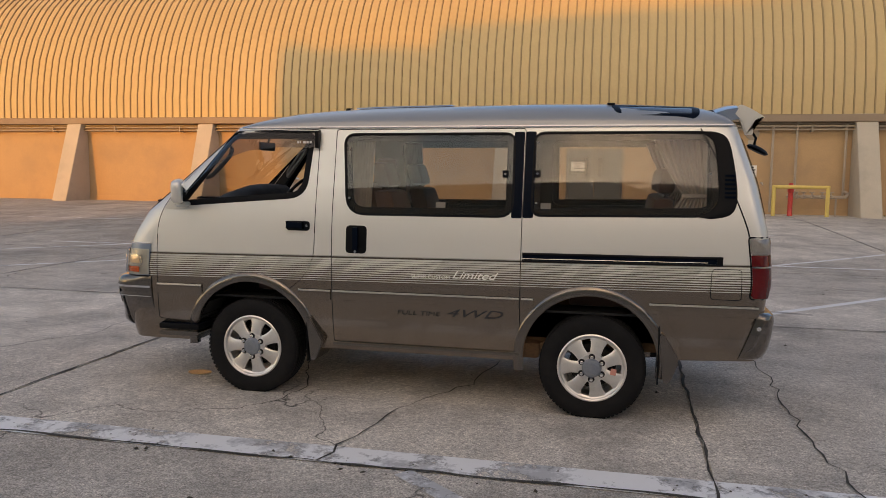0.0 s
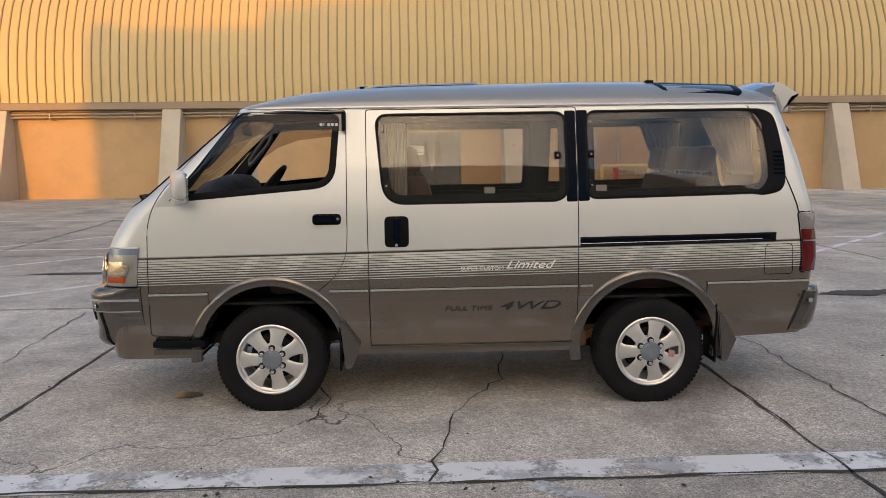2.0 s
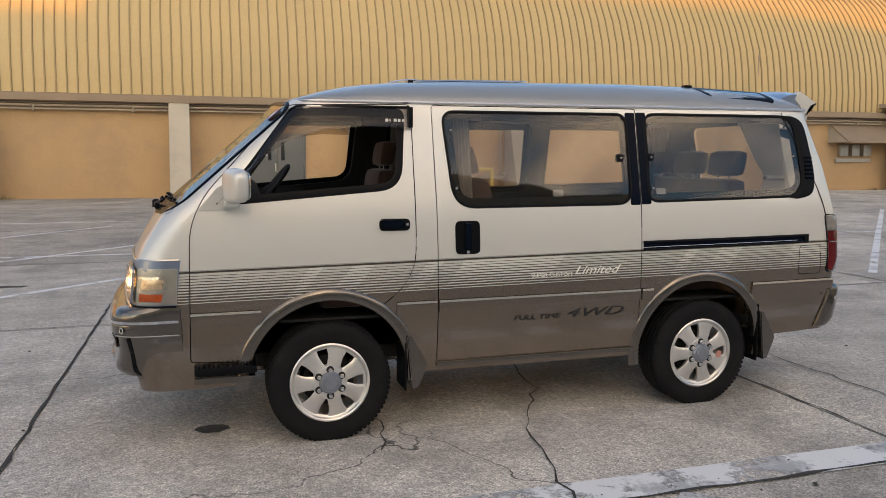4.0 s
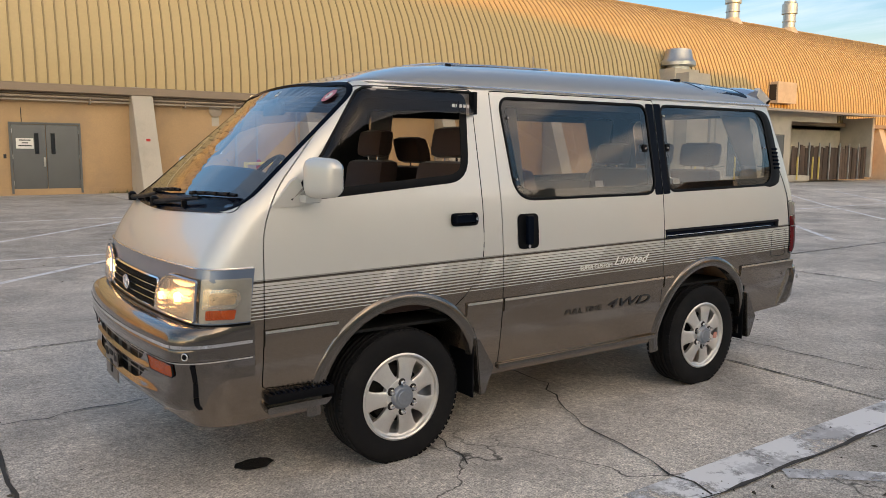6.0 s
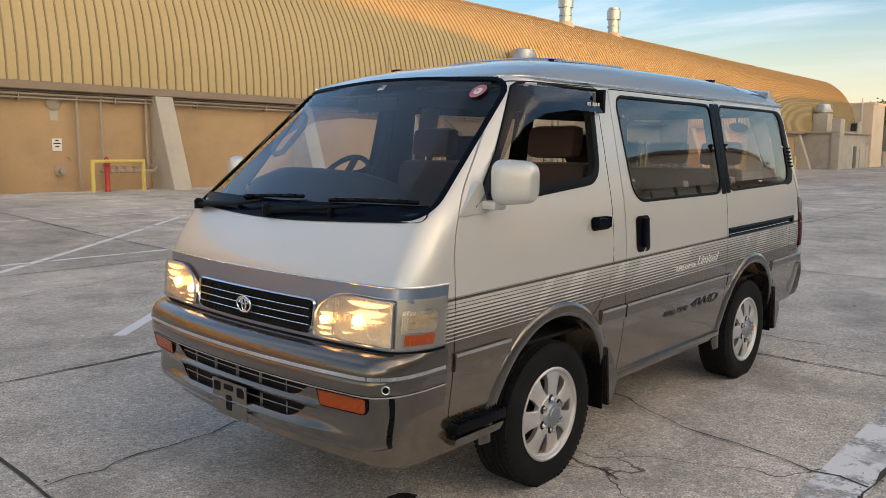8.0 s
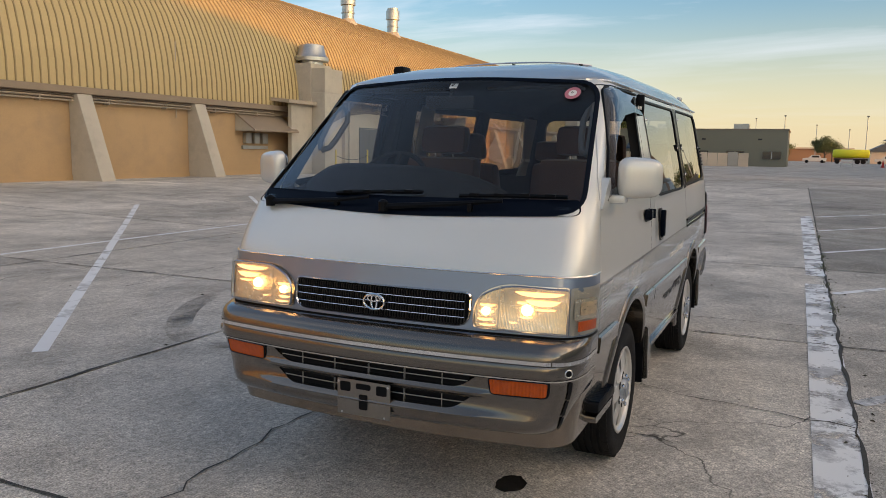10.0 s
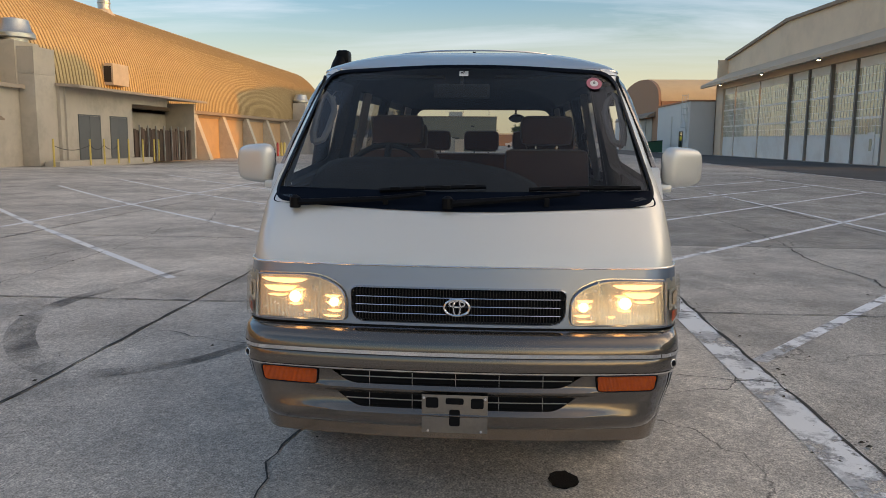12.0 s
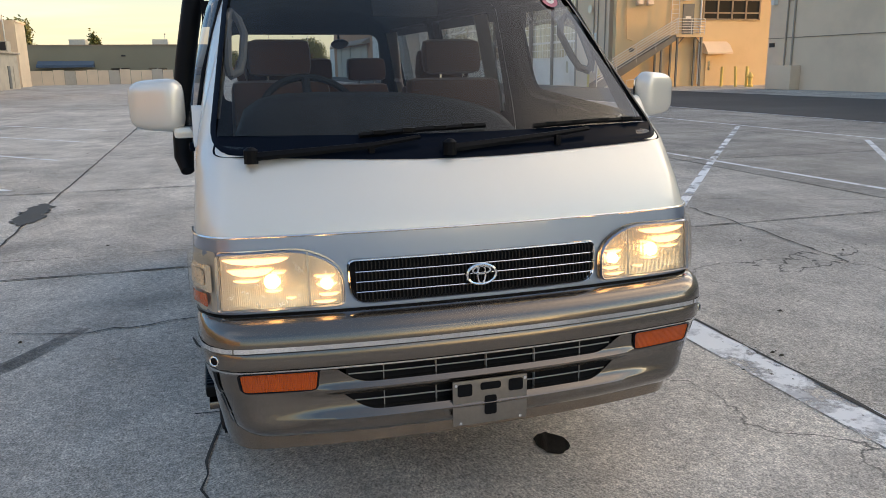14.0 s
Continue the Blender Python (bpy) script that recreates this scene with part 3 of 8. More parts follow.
def text_part(name, words, size, m, mat, parent=None, depth=0.002, shear=0.0, width=None):
    """Letters of the built-in font as a mesh, lying in the xy plane of the pose m."""
    cu = bpy.data.curves.new(name, "FONT")
    cu.body, cu.size, cu.extrude, cu.shear = words, size, depth, shear
    cu.align_x, cu.align_y = "CENTER", "CENTER"
    ob = bpy.data.objects.new(name, cu)
    me = bpy.data.meshes.new_from_object(ob)
    bpy.data.objects.remove(ob); bpy.data.curves.remove(cu)
    if width:
        xs = [v.co.x for v in me.vertices]
        k = width / (max(xs) - min(xs))
        me.transform(Matrix.Diagonal((k, 1, 1, 1)))
    # each letter becomes a piece of its own
    bm = bmesh.new(); bm.from_mesh(me); bpy.data.meshes.remove(me)
    bmesh.ops.remove_doubles(bm, verts=bm.verts[:], dist=1e-6)
    left, islands = set(bm.verts), []
    while left:
        todo, isle = [left.pop()], set()
        while todo:
            v = todo.pop(); isle.add(v)
            for e in v.link_edges:
                o = e.other_vert(v)
                if o in left:
                    left.discard(o); todo.append(o)
        xs = [v.co.x for v in isle]
        islands.append([min(xs), max(xs), isle])
    islands.sort(key=lambda q: q[0])
    letters = []
    for x0, x1, isle in islands:
        if letters and min(x1, letters[-1][1]) - max(x0, letters[-1][0]) > 0.5 * min(x1 - x0, letters[-1][1] - letters[-1][0]):
            last = letters[-1]
            last[0], last[1] = min(x0, last[0]), max(x1, last[1]); last[2] |= isle
        else:
            letters.append([x0, x1, set(isle)])
    for x0, x1, isle in letters:
        one, at = bmesh.new(), {}
        for v in isle:
            at[v] = one.verts.new(m @ v.co)
        for f in bm.faces:
            if f.verts[0] in isle:
                one.faces.new([at[v] for v in f.verts])
        part(name, one, mat, parent, "", 0)
    bm.free()



def ground_z(x, y):
    t = min(max((y - 7) / 12.5, 0), 1)
    s = min(max((x - 24) / 24, 0), 1)
    return 0.24 * t * t * (3 - 2 * t) * (1 - s * s * (3 - 2 * s))


def lerp_table(rows):
    ks, vs = [r[0] for r in rows], [r[1] for r in rows]
    return lambda v: float(np.interp(v, ks, vs))


def cut(ob, cutter_bms, op="DIFFERENCE"):
    """Carves the cutters, one after another, out of a mesh object for good."""
    for bm in cutter_bms:
        bmesh.ops.recalc_face_normals(bm, faces=bm.faces)
        me = bpy.data.meshes.new("cutter"); bm.to_mesh(me); bm.free()
        cb = new("cutter", me)
        md = ob.modifiers.new("cut", "BOOLEAN"); md.operation, md.object, md.solver = op, cb, "EXACT"
        dg = bpy.context.evaluated_depsgraph_get()
        dg.update()
        res = bpy.data.meshes.new_from_object(ob.evaluated_get(dg))
        ob.modifiers.clear()
        old = ob.data; ob.data = res; bpy.data.meshes.remove(old)
        bpy.data.objects.remove(cb); bpy.data.meshes.remove(me)
    return ob

# ---- ground ----
SLAB, X_JOINT, Y_JOINT = 4.6, -1.62, 2.66


def ground_sheet():
    bm = bmesh.new()
    xs = [-2500, -800, -250, -90] + list(np.arange(-60, 121, 4.0)) + [160, 260, 800, 2500]
    ys = [-2500, -800, -250, -120] + list(np.arange(-90, 61, 2.5)) + [90, 250, 800, 2500]
    vs = [[bm.verts.new((x, y, ground_z(x, y) - 0.014)) for y in ys] for x in xs]
    for i in range(len(xs) - 1):
        for j in range(len(ys) - 1):
            bm.faces.new((vs[i][j], vs[i + 1][j], vs[i + 1][j + 1], vs[i][j + 1]))
    return single("ground", bm, CONCRETE, "grey weathered concrete yard reaching to the horizon", "ground", kind="structure", sharp=0)


def strip(bm, pts, width, lift=0.004, step=1.0):
    """A flat ribbon that follows the ground."""
    for (ax, ay), (bx, by) in zip(pts, pts[1:]):
        d = Vector((bx - ax, by - ay)); n = max(1, int(d.length / step)); q = Vector((-d.y, d.x)).normalized() * width / 2
        prev = None
        for k in range(n + 1):
            c = Vector((ax, ay)) + d * k / n
            row = [bm.verts.new((c.x + s * q.x, c.y + s * q.y, ground_z(c.x, c.y) + lift)) for s in (-1, 1)]
            if prev:
                bm.faces.new((prev[0], row[0], row[1], prev[1]))
            prev = row


ground = ground_sheet()


def parking_lines():
    rows = [[(-1.6, -1.84), (0.9, -1.83), (6.2, -1.82)], [(6.9, -1.83), (17.5, -1.75)], [(-9.0, 8.15), (24, 8.15)], [(2.5, -7.15), (20, -6.5)], [(-90, -16.22), (160, -14.82)]]
    for x in (1.42, 5.6, 9.6, 13.5, 17.4, -2.6, -6.6):
        rows.append([(x, -1.98), (x + 6.0, -6.95), (x + 11.8, -11.83)])
    for x in (-12.2, -8.1, -4.0, -0.05, 4.1, 8.0, 11.7, 15.4, 19.0):
        rows.append([(x, 3.36), (x + 4.9, 8.0), (x + 9.8, 12.6)])
    rows += [[(9, -12.3), (18, -11.95), (32, -11.3)], [(20, -24.2), (40, -23.6), (90, -22.8)], [(-14, 13.2), (6, 13.4)]]
    for i, r in enumerate(rows):
        bm = bmesh.new(); strip(bm, r, 0.24 if i < 2 else 0.11, 0.016 if i == 4 else 0.004)
        tagged(part("parking_line", bm, LINE if i in (0, 1, 5) else LINE_FAINT, None, "", 0, False), "worn white paint line on the concrete", "road marking", "parking lines", "structure")


def cracks():
    joint_rng = random.Random(8)
    for k in range(-3, 9):
        lines = [((X_JOINT + SLAB * k, -15.7), (X_JOINT + SLAB * k, 21.0))]
        if k < 6:
            y = Y_JOINT + SLAB * (k - 1)
            lines.append(((-25, y), (36, y)))
        for (ax, ay), (bx, by) in lines:
            bm = bmesh.new(); prev = None
            n = int(math.hypot(bx - ax, by - ay) / 0.15)
            for i in range(n + 1):
                x, y = ax + (bx - ax) * i / n, ay + (by - ay) * i / n
                w = max(0.003, joint_rng.gauss(0.011 if ay == by and abs(ay + 1.94) < 0.1 else 0.009, 0.004))
                o = joint_rng.uniform(-0.012, 0.012)
                d = Vector((bx - ax, by - ay)).normalized()
                row = [bm.verts.new((x - d.y * (s + o), y + d.x * (s + o), ground_z(x, y) + 0.006)) for s in (-w, w)]
                if prev:
                    bm.faces.new((prev[0], row[0], row[1], prev[1]))
                prev = row
            tagged(part("slab_joint", bm, JOINT, None, "", 0, False), "dirt-filled joint between concrete slabs", "joint", "joints in the yard", "structure")
    rng = random.Random(5)
    paths = [[(0.92, -1.95), (1.0, -1.55), (1.05, -1.25), (1.18, -0.7), (1.45, -0.3), (1.6, 0.6), (1.5, 1.7), (1.9, 2.6)],
             [(-1.6, 0.8), (-1.0, 0.85), (-0.45, 0.9), (0.4, 0.75), (1.3, 1.0)], [(3.6, 2.6), (3.62, 0.5), (3.6, -0.7), (3.68, -1.9)],
             [(1.4, -3.9), (2.6, -4.05), (4.0, -4.15), (4.9, -4.35), (6.3, -4.2), (8.3, -4.5), (12.5, -4.45), (19, -4.95)],
             [(-0.4, 5.6), (0.7, 5.9), (1.9, 6.4), (3.3, 6.2), (4.9, 5.7), (7.2, 5.2)], [(-5, 5.1), (-4, 5.16), (-2.7, 5.35)], [(2.2, 4.9), (3.6, 4.99), (5.4, 5.05), (7.4, 5.14), (8.9, 5.6)], [(0.1, 0.95), (0.05, 0.1), (0.3, -0.6), (0.25, -1.2)],
             [(4.4, -4.4), (4.0, -5.3), (3.5, -6.5), (3.8, -8.5)], [(-3.2, -1.9), (-3.0, -0.6), (-2.3, 0.5), (-2.5, 2.6)], [(8.5, -7.7), (9.9, -7.95), (11.8, -8.3), (12.6, -8.9), (14, -9.05), (18, -10.3)],
             [(7.6, 5.5), (9.5, 5.0), (11.5, 5.6), (14.5, 5.0)], [(9.3, 10), (12, 10.8), (15, 10.2), (20, 11.0)], [(-8, 10.5), (-3, 11.2), (2, 10.6), (6, 11.4)]]
    for p in paths:
        bm = bmesh.new(); prev = None
        for (ax, ay), (bx, by) in zip(p, p[1:]):
            n = max(2, int(math.hypot(bx - ax, by - ay) / 0.12))
            for k in range(n):
                t = k / n
                x, y = ax + (bx - ax) * t + rng.uniform(-0.03, 0.03), ay + (by - ay) * t + rng.uniform(-0.03, 0.03)
                w = rng.uniform(0.003, 0.014) if p[0] == (1.4, -3.9) else rng.uniform(0.002, 0.0075)
                d = Vector((bx - ax, by - ay)).normalized()
                row = [bm.verts.new((x - d.y * s, y + d.x * s, ground_z(x, y) + 0.0065)) for s in (-w, w)]
                if prev:
                    bm.faces.new((prev[0], row[0], row[1], prev[1]))
                prev = row
        tagged(part("crack", bm, JOINT, None, "", 0, False), "dark jagged crack in the concrete", "crack", "cracks in the yard", "structure")


parking_lines()
cracks()
bm = bmesh.new(); strip(bm, [(-90, -21.6), (160, -20.2)], 10.6, 0.012, 8)
single("road", bm, ASPHALT, "dark grey asphalt road along the hangars", "road", kind="structure", sharp=0)
WET = material("wet_oil_spot", (0.035, 0.032, 0.029), 0.12, 0, 0, 0.3, 30, 200)
bm = bmesh.new()
rng = random.Random(3)
c = bm.verts.new((-0.62, -0.46, 0.0055))
rim = [bm.verts.new((-0.62 + math.cos(a) * rng.uniform(0.085, 0.105), -0.46 + math.sin(a) * rng.uniform(0.055, 0.075), 0.0055)) for a in np.linspace(0, 2 * math.pi, 22)[:-1]]
for i in range(len(rim)):
    bm.faces.new((c, rim[i], rim[(i + 1) % len(rim)]))
single("oil_spot", bm, WET, "small dark wet spot on the concrete", "oil stain", kind="structure", sharp=0)
PATCH = material("tar_patch", (0.07, 0.066, 0.06), 0.8, 0, 0, 0.25, 3, 40, 0.002)
prng = random.Random(12)
for x0, x1, y0, y1 in ((5.3, 6.7, 2.55, 2.85), (-4.4, -2.7, 5.12, 5.32)):
    bm = bmesh.new(); prev = None
    for k in range(25):
        x = x0 + (x1 - x0) * k / 24
        e = min(1.0, 4.5 * min(k, 24 - k) / 24 + 0.15)
        m_, h_ = (y0 + y1) / 2 + prng.uniform(-0.02, 0.02), (y1 - y0) / 2 * e * prng.uniform(0.65, 1.2)
        row = [bm.verts.new((x, m_ + q * h_, 0.0072)) for q in (-1, 1)]
        if prev:
            bm.faces.new((prev[0], row[0], row[1], prev[1]))
        prev = row
    single("road_patch", bm, PATCH, "dark ragged tar patch in the concrete", "patch", "tar patches", "structure", 0)
MARK = [(4.6, 3.45), (3.63, 3.63), (2.9, 3.8), (2.19, 3.74), (1.55, 3.46), (0.98, 3.02), (0.7, 2.62), (0.76, 2.25), (1.05, 1.9), (1.6, 1.6)]
bm = bmesh.new()
for k in range(91):
    u = k / 10
    i0 = min(int(u), 8)
    f_ = u - i0
    p0, p1, p2, p3 = (Vector(MARK[min(max(i0 + d, 0), 9)]) for d in (-1, 0, 1, 2))
    c = 0.5 * (2 * p1 + (p2 - p0) * f_ + (2 * p0 - 5 * p1 + 4 * p2 - p3) * f_ ** 2 + (3 * p1 - p0 - 3 * p2 + p3) * f_ ** 3)
    d = (p2 - p1).normalized()
    w = 0.11 * (0.35 + 0.65 * math.sin(math.pi * (k + 4) / 98))
    p = [bm.verts.new((c.x - d.y * q_ * w, c.y + d.x * q_ * w, 0.0048)) for q_ in (-1, 1)]
    if k:
        bm.faces.new((q[0], p[0], p[1], q[1]))
    q = p


def skid_paint():
    m = material("tyre_mark", (0.05, 0.05, 0.05), 0.85, 0, 0, 0.2, 5, 80)
    n, l = m.node_tree.nodes, m.node_tree.links
    t = n.new("ShaderNodeTexNoise"); t.inputs["Scale"].default_value = 6
    r = n.new("ShaderNodeMapRange"); r.inputs["From Min"].default_value, r.inputs["From Max"].default_value = 0.35, 0.7; r.inputs["To Max"].default_value = 0.6
    l.new(t.outputs[0], r.inputs["Value"]); l.new(r.outputs[0], n["Principled BSDF"].inputs["Alpha"])
    return m


single("tyre_mark", bm, skid_paint(), "curved dark tyre mark on the concrete", "tyre mark", kind="structure", sharp=0)

# ---- the barrel-roofed hangar ----
HX0, HX1 = -34.0, 91.0
ARCH = [(21.2, 3.42), (21.22, 4.2), (21.32, 5.0), (21.5, 5.8), (21.85, 6.65), (22.4, 7.55), (22.8, 8.05), (23.3, 8.52), (23.9, 8.97), (24.5, 9.28), (25.2, 9.46), (26.5, 9.66), (30, 9.98), (33.5, 10.2), (37, 10.3)]
hangar = thing("hangar", (28, 30, 0), "tan barrel-roofed hangar with ribbed metal roof and sloping buttresses", "building")


def arch_sheet(off=0.0, x0=HX0, x1=HX1, back=True):
    bm = bmesh.new()
    pr = ARCH + [(74 - y, z) for y, z in ARCH[-2::-1]] if back else ARCH
    xs = np.linspace(x0, x1, 26)
    rows = [[bm.verts.new((x, y, z + off)) for y, z in pr] for x in xs]
    for a, b in zip(rows, rows[1:]):
        for k in range(len(pr) - 1):
            bm.faces.new((a[k], b[k], b[k + 1], a[k + 1]))
    return bm


part("roof", arch_sheet(), ROOF, hangar, "tan ribbed metal barrel roof", 60)
pr = ARCH + [(74 - y, z) for y, z in ARCH[-2::-1]]
for x in (HX0 + 0.05, HX1 - 0.3):
    part("end_wall", prismed([(21.3, -0.3)] + [(y, z - 0.05) for y, z in pr] + [(52.7, -0.3)], "x", x, x + 0.25), BEIGE, hangar)
part("ridge_cap", prismed([(24.45, 9.24), (24.45, 9.32), (24.85, 9.42), (24.85, 9.34)], "x", HX0, HX1), SEAM, hangar, "tan ridge flashing")
part("wall", boxed(HX0, HX1, 21.45, 21.75, -0.3, 3.3), STUCCO, hangar, "tan stained stucco wall")
part("plinth", boxed(HX0, HX1, 21.4, 21.5, -0.3, 0.42), STUCCO, hangar)
part("eave", prismed([(21.0, 3.22), (21.03, 3.2), (21.5, 3.2), (21.5, 3.5), (21.0, 3.43)], "x", HX0, HX1), EAVE, hangar, "brown eave board")
bm = bmesh.new(); box(bm, HX0, HX1, 21.3, 21.46, 2.98, 3.2)
part("wall_beam", bm, EAVE, hangar)
butt = prismed([(21.45, -0.3), (21.45, 3.22), (21.12, 3.22), (20.0, 0.0), (20.0, -0.3)], "x", -0.31, 0.31)
bmesh.ops.bevel(butt, geom=butt.edges[:], offset=0.02, segments=1, affect="EDGES")
bx0 = part("buttress", butt, PLASTER, hangar, "pale plastered sloping buttress")
for k in range(-6, 15):
    x = 4.27 + 5.69 * k
    if 26 < x < 46 or x > 84:
        continue
    o = bx0 if k == -6 else new("buttress", bx0.data)
    if k > -6:
        adopt(o, hangar)
    o.location = (x, 0, ground_z(x, 20))
# horizontal pipes under the eave
for y, z, r in ((21.22, 3.08, 0.035), (21.2, 2.97, 0.025), (21.25, 3.16, 0.02)):
    part("pipe", tubed([(-30, y, z), (26.5, y, z)], r, 8), PIPE, hangar)
for x in np.arange(-28, 26, 2.8):
    part("pipe_clip", boxed(x, x + 0.04, 21.17, 21.45, 2.9, 3.12), PIPE, hangar)
# double door
dz = 0.28
door = adopt(thing("double_door", (1.6, 21.4, dz)), hangar)
part("door_frame", prismed([(0.66, dz), (0.66, dz + 2.06), (2.55, dz + 2.06), (2.55, dz), (2.49, dz), (2.49, dz + 2.0), (0.72, dz + 2.0), (0.72, dz)], "y", 21.38, 21.47), GREYDOOR, door)
for x0, x1 in ((0.73, 1.595), (1.615, 2.48)):
    part("door_leaf", boxed(x0, x1, 21.405, 21.46, dz + 0.02, dz + 1.99, 0.004), GREYDOOR, door)
for x in (1.36, 1.79):
    part("door_pane", boxed(x - 0.055, x + 0.055, 21.395, 21.41, dz + 1.15, dz + 1.75), DARK_GLASS, door)
part("door_handle", boxed(1.52, 1.57, 21.37, 21.41, dz + 0.78, dz + 1.05, 0.008), GALV, door)
part("notice", boxed(0.83, 1.28, 21.398, 21.406, dz + 1.3, dz + 1.6), WHITE, door, "white paper notice on the door")
for i, (w, h) in enumerate(((0.3, 0.03), (0.16, 0.03), (0.34, 0.03))):
    part("notice_line", boxed(1.055 - w / 2, 1.055 + w / 2, 21.394, 21.399, dz + 1.53 - i * 0.08, dz + 1.53 - i * 0.08 + h), DARK, door)
for x in (0.71, 2.48):
    for z in (0.25, 1.0, 1.75):
        part("hinge", boxed(x, x + 0.03, 21.39, 21.405, dz + z, dz + z + 0.12), GALV, door)
part("switch_box", boxed(0.5, 0.57, 21.4, 21.45, 1.3, 1.42), DARK, hangar)
# fire riser and its pipes
riser = thing("fire_riser", (8, 20.6, 0.24), "red fire riser with grey valve pipework against the wall", "fire hydrant")
part("red_post", lathed([(0.07, 0), (0.085, 0.03), (0.075, 0.06), (0.075, 0.75), (0.1, 0.78), (0.1, 0.86), (0.075, 0.88), (0.085, 0.98), (0.05, 1.05), (0.02, 1.06)], "z", (7.72, 20.45, 0.22), 16), FIRE_RED, riser, "red post")
part("manifold", tubed([(7.65, 20.75, 0.85), (7.9, 20.7, 0.84), (9.35, 20.7, 0.84), (9.45, 20.75, 0.95), (9.45, 21.1, 1.0)], 0.05, 8), PIPE, riser)
for x in (7.95, 8.15, 8.4, 8.7, 8.95):
    part("valve", lathed([(0.05, -0.07), (0.08, -0.03), (0.08, 0.03), (0.03, 0.06), (0.03, 0.12), (0.09, 0.13), (0.09, 0.15)], "z", (x, 20.7, 0.85), 10), PIPE, riser)
part("leg", tubed([(9.1, 20.7, 0.22), (9.1, 20.7, 0.84)], 0.03, 8), PIPE, riser)
for x, z1 in ((7.26, 3.1), (7.98, 3.3), (9.43, 3.15)):
    part("drop_pipe", tubed([(x, 21.25, z1), (x, 21.25, 0.3 if x < 7.5 else 0.85)] + ([(x, 20.8, 0.84)] if x > 7.5 else []), 0.04, 8), PIPE, riser)
part("header_pipe", tubed([(6.6, 21.1, 3.28), (8.0, 21.1, 3.3), (8.02, 21.2, 3.2)], 0.05, 8), PIPE, riser)
bar = thing("pipe_barrier", (8, 20.2, 0.22), "yellow steel pipe barrier in front of the riser", "barrier")
part("rail", tubed([(7.14, 20.2, 1.15), (8.78, 20.2, 1.15)], 0.055, 10), YELLOW, bar)
for x in (7.18, 8.74):
    part("post", tubed([(x, 20.2, 0.15), (x, 20.2, 1.19)], 0.06, 10), YELLOW, bar)
part("bell", lathed([(0.2, 0), (0.22, -0.04), (0.16, -0.09), (0.05, -0.11)], "y", (6.65, 21.45, 2.86), 20), PIPE, hangar, "round alarm bell")
part("wall_patch", boxed(6.53, 6.78, 21.44, 21.455, 2.35, 2.65), PLASTER, hangar)
part("wall_sign", boxed(6.56, 6.84, 21.43, 21.45, 1.45, 1.82), WHITE, hangar, "small white notice")
for i, w in enumerate((0.1, 0.2, 0.12)):
    part("notice_line", boxed(6.7 - w / 2, 6.7 + w / 2, 21.424, 21.431, 1.74 - i * 0.09, 1.78 - i * 0.09), DARK, hangar)
part("outlet", lathed([(0.17, 0), (0.17, -0.05), (0.08, -0.07), (0.08, -0.22), (0.1, -0.23), (0.1, -0.28)], "y", (6.75, 21.45, 0.86), 16), PIPE, hangar)
part("tap", tubed([(7.0, 21.45, 1.25), (7.0, 21.3, 1.25), (7.02, 21.26, 1.18)], 0.03, 8), PIPE, hangar)
part("alarm_box", boxed(4.22, 4.34, 20.55, 20.6, 1.75, 1.9), FIRE_RED, hangar)
part("conduit", tubed([(1.0, 21.42, 2.35), (1.0, 21.42, 2.75)], 0.012, 6), DARK, hangar)
# stacks on the roof
for x in (38.6, 44.4):
    st = thing("roof_stack", (x, 24.6, 9.0), "tall galvanised round exhaust stack on the roof", "chimney", "roof stacks")
    part("pipe", lathed([(0.37, -0.4), (0.37, 1.9)], "z", (x, 24.6, 9.15), 24), GALV, st)
    part("cowl", lathed([(0.39, 1.1), (0.46, 1.13), (0.46, 1.72), (0.39, 1.77)], "z", (x, 24.6, 9.15), 24), GALV, st)
    part("band", lathed([(0.38, 0.62), (0.41, 0.64), (0.41, 0.70), (0.38, 0.72)], "z", (x, 24.6, 9.15), 24), GALV, st)
    part("flashing", lathed([(0.8, -0.55), (0.62, -0.1), (0.38, 0.3)], "z", (x, 24.6, 9.15), 24), PLASTER, st, "pale flashing skirt")


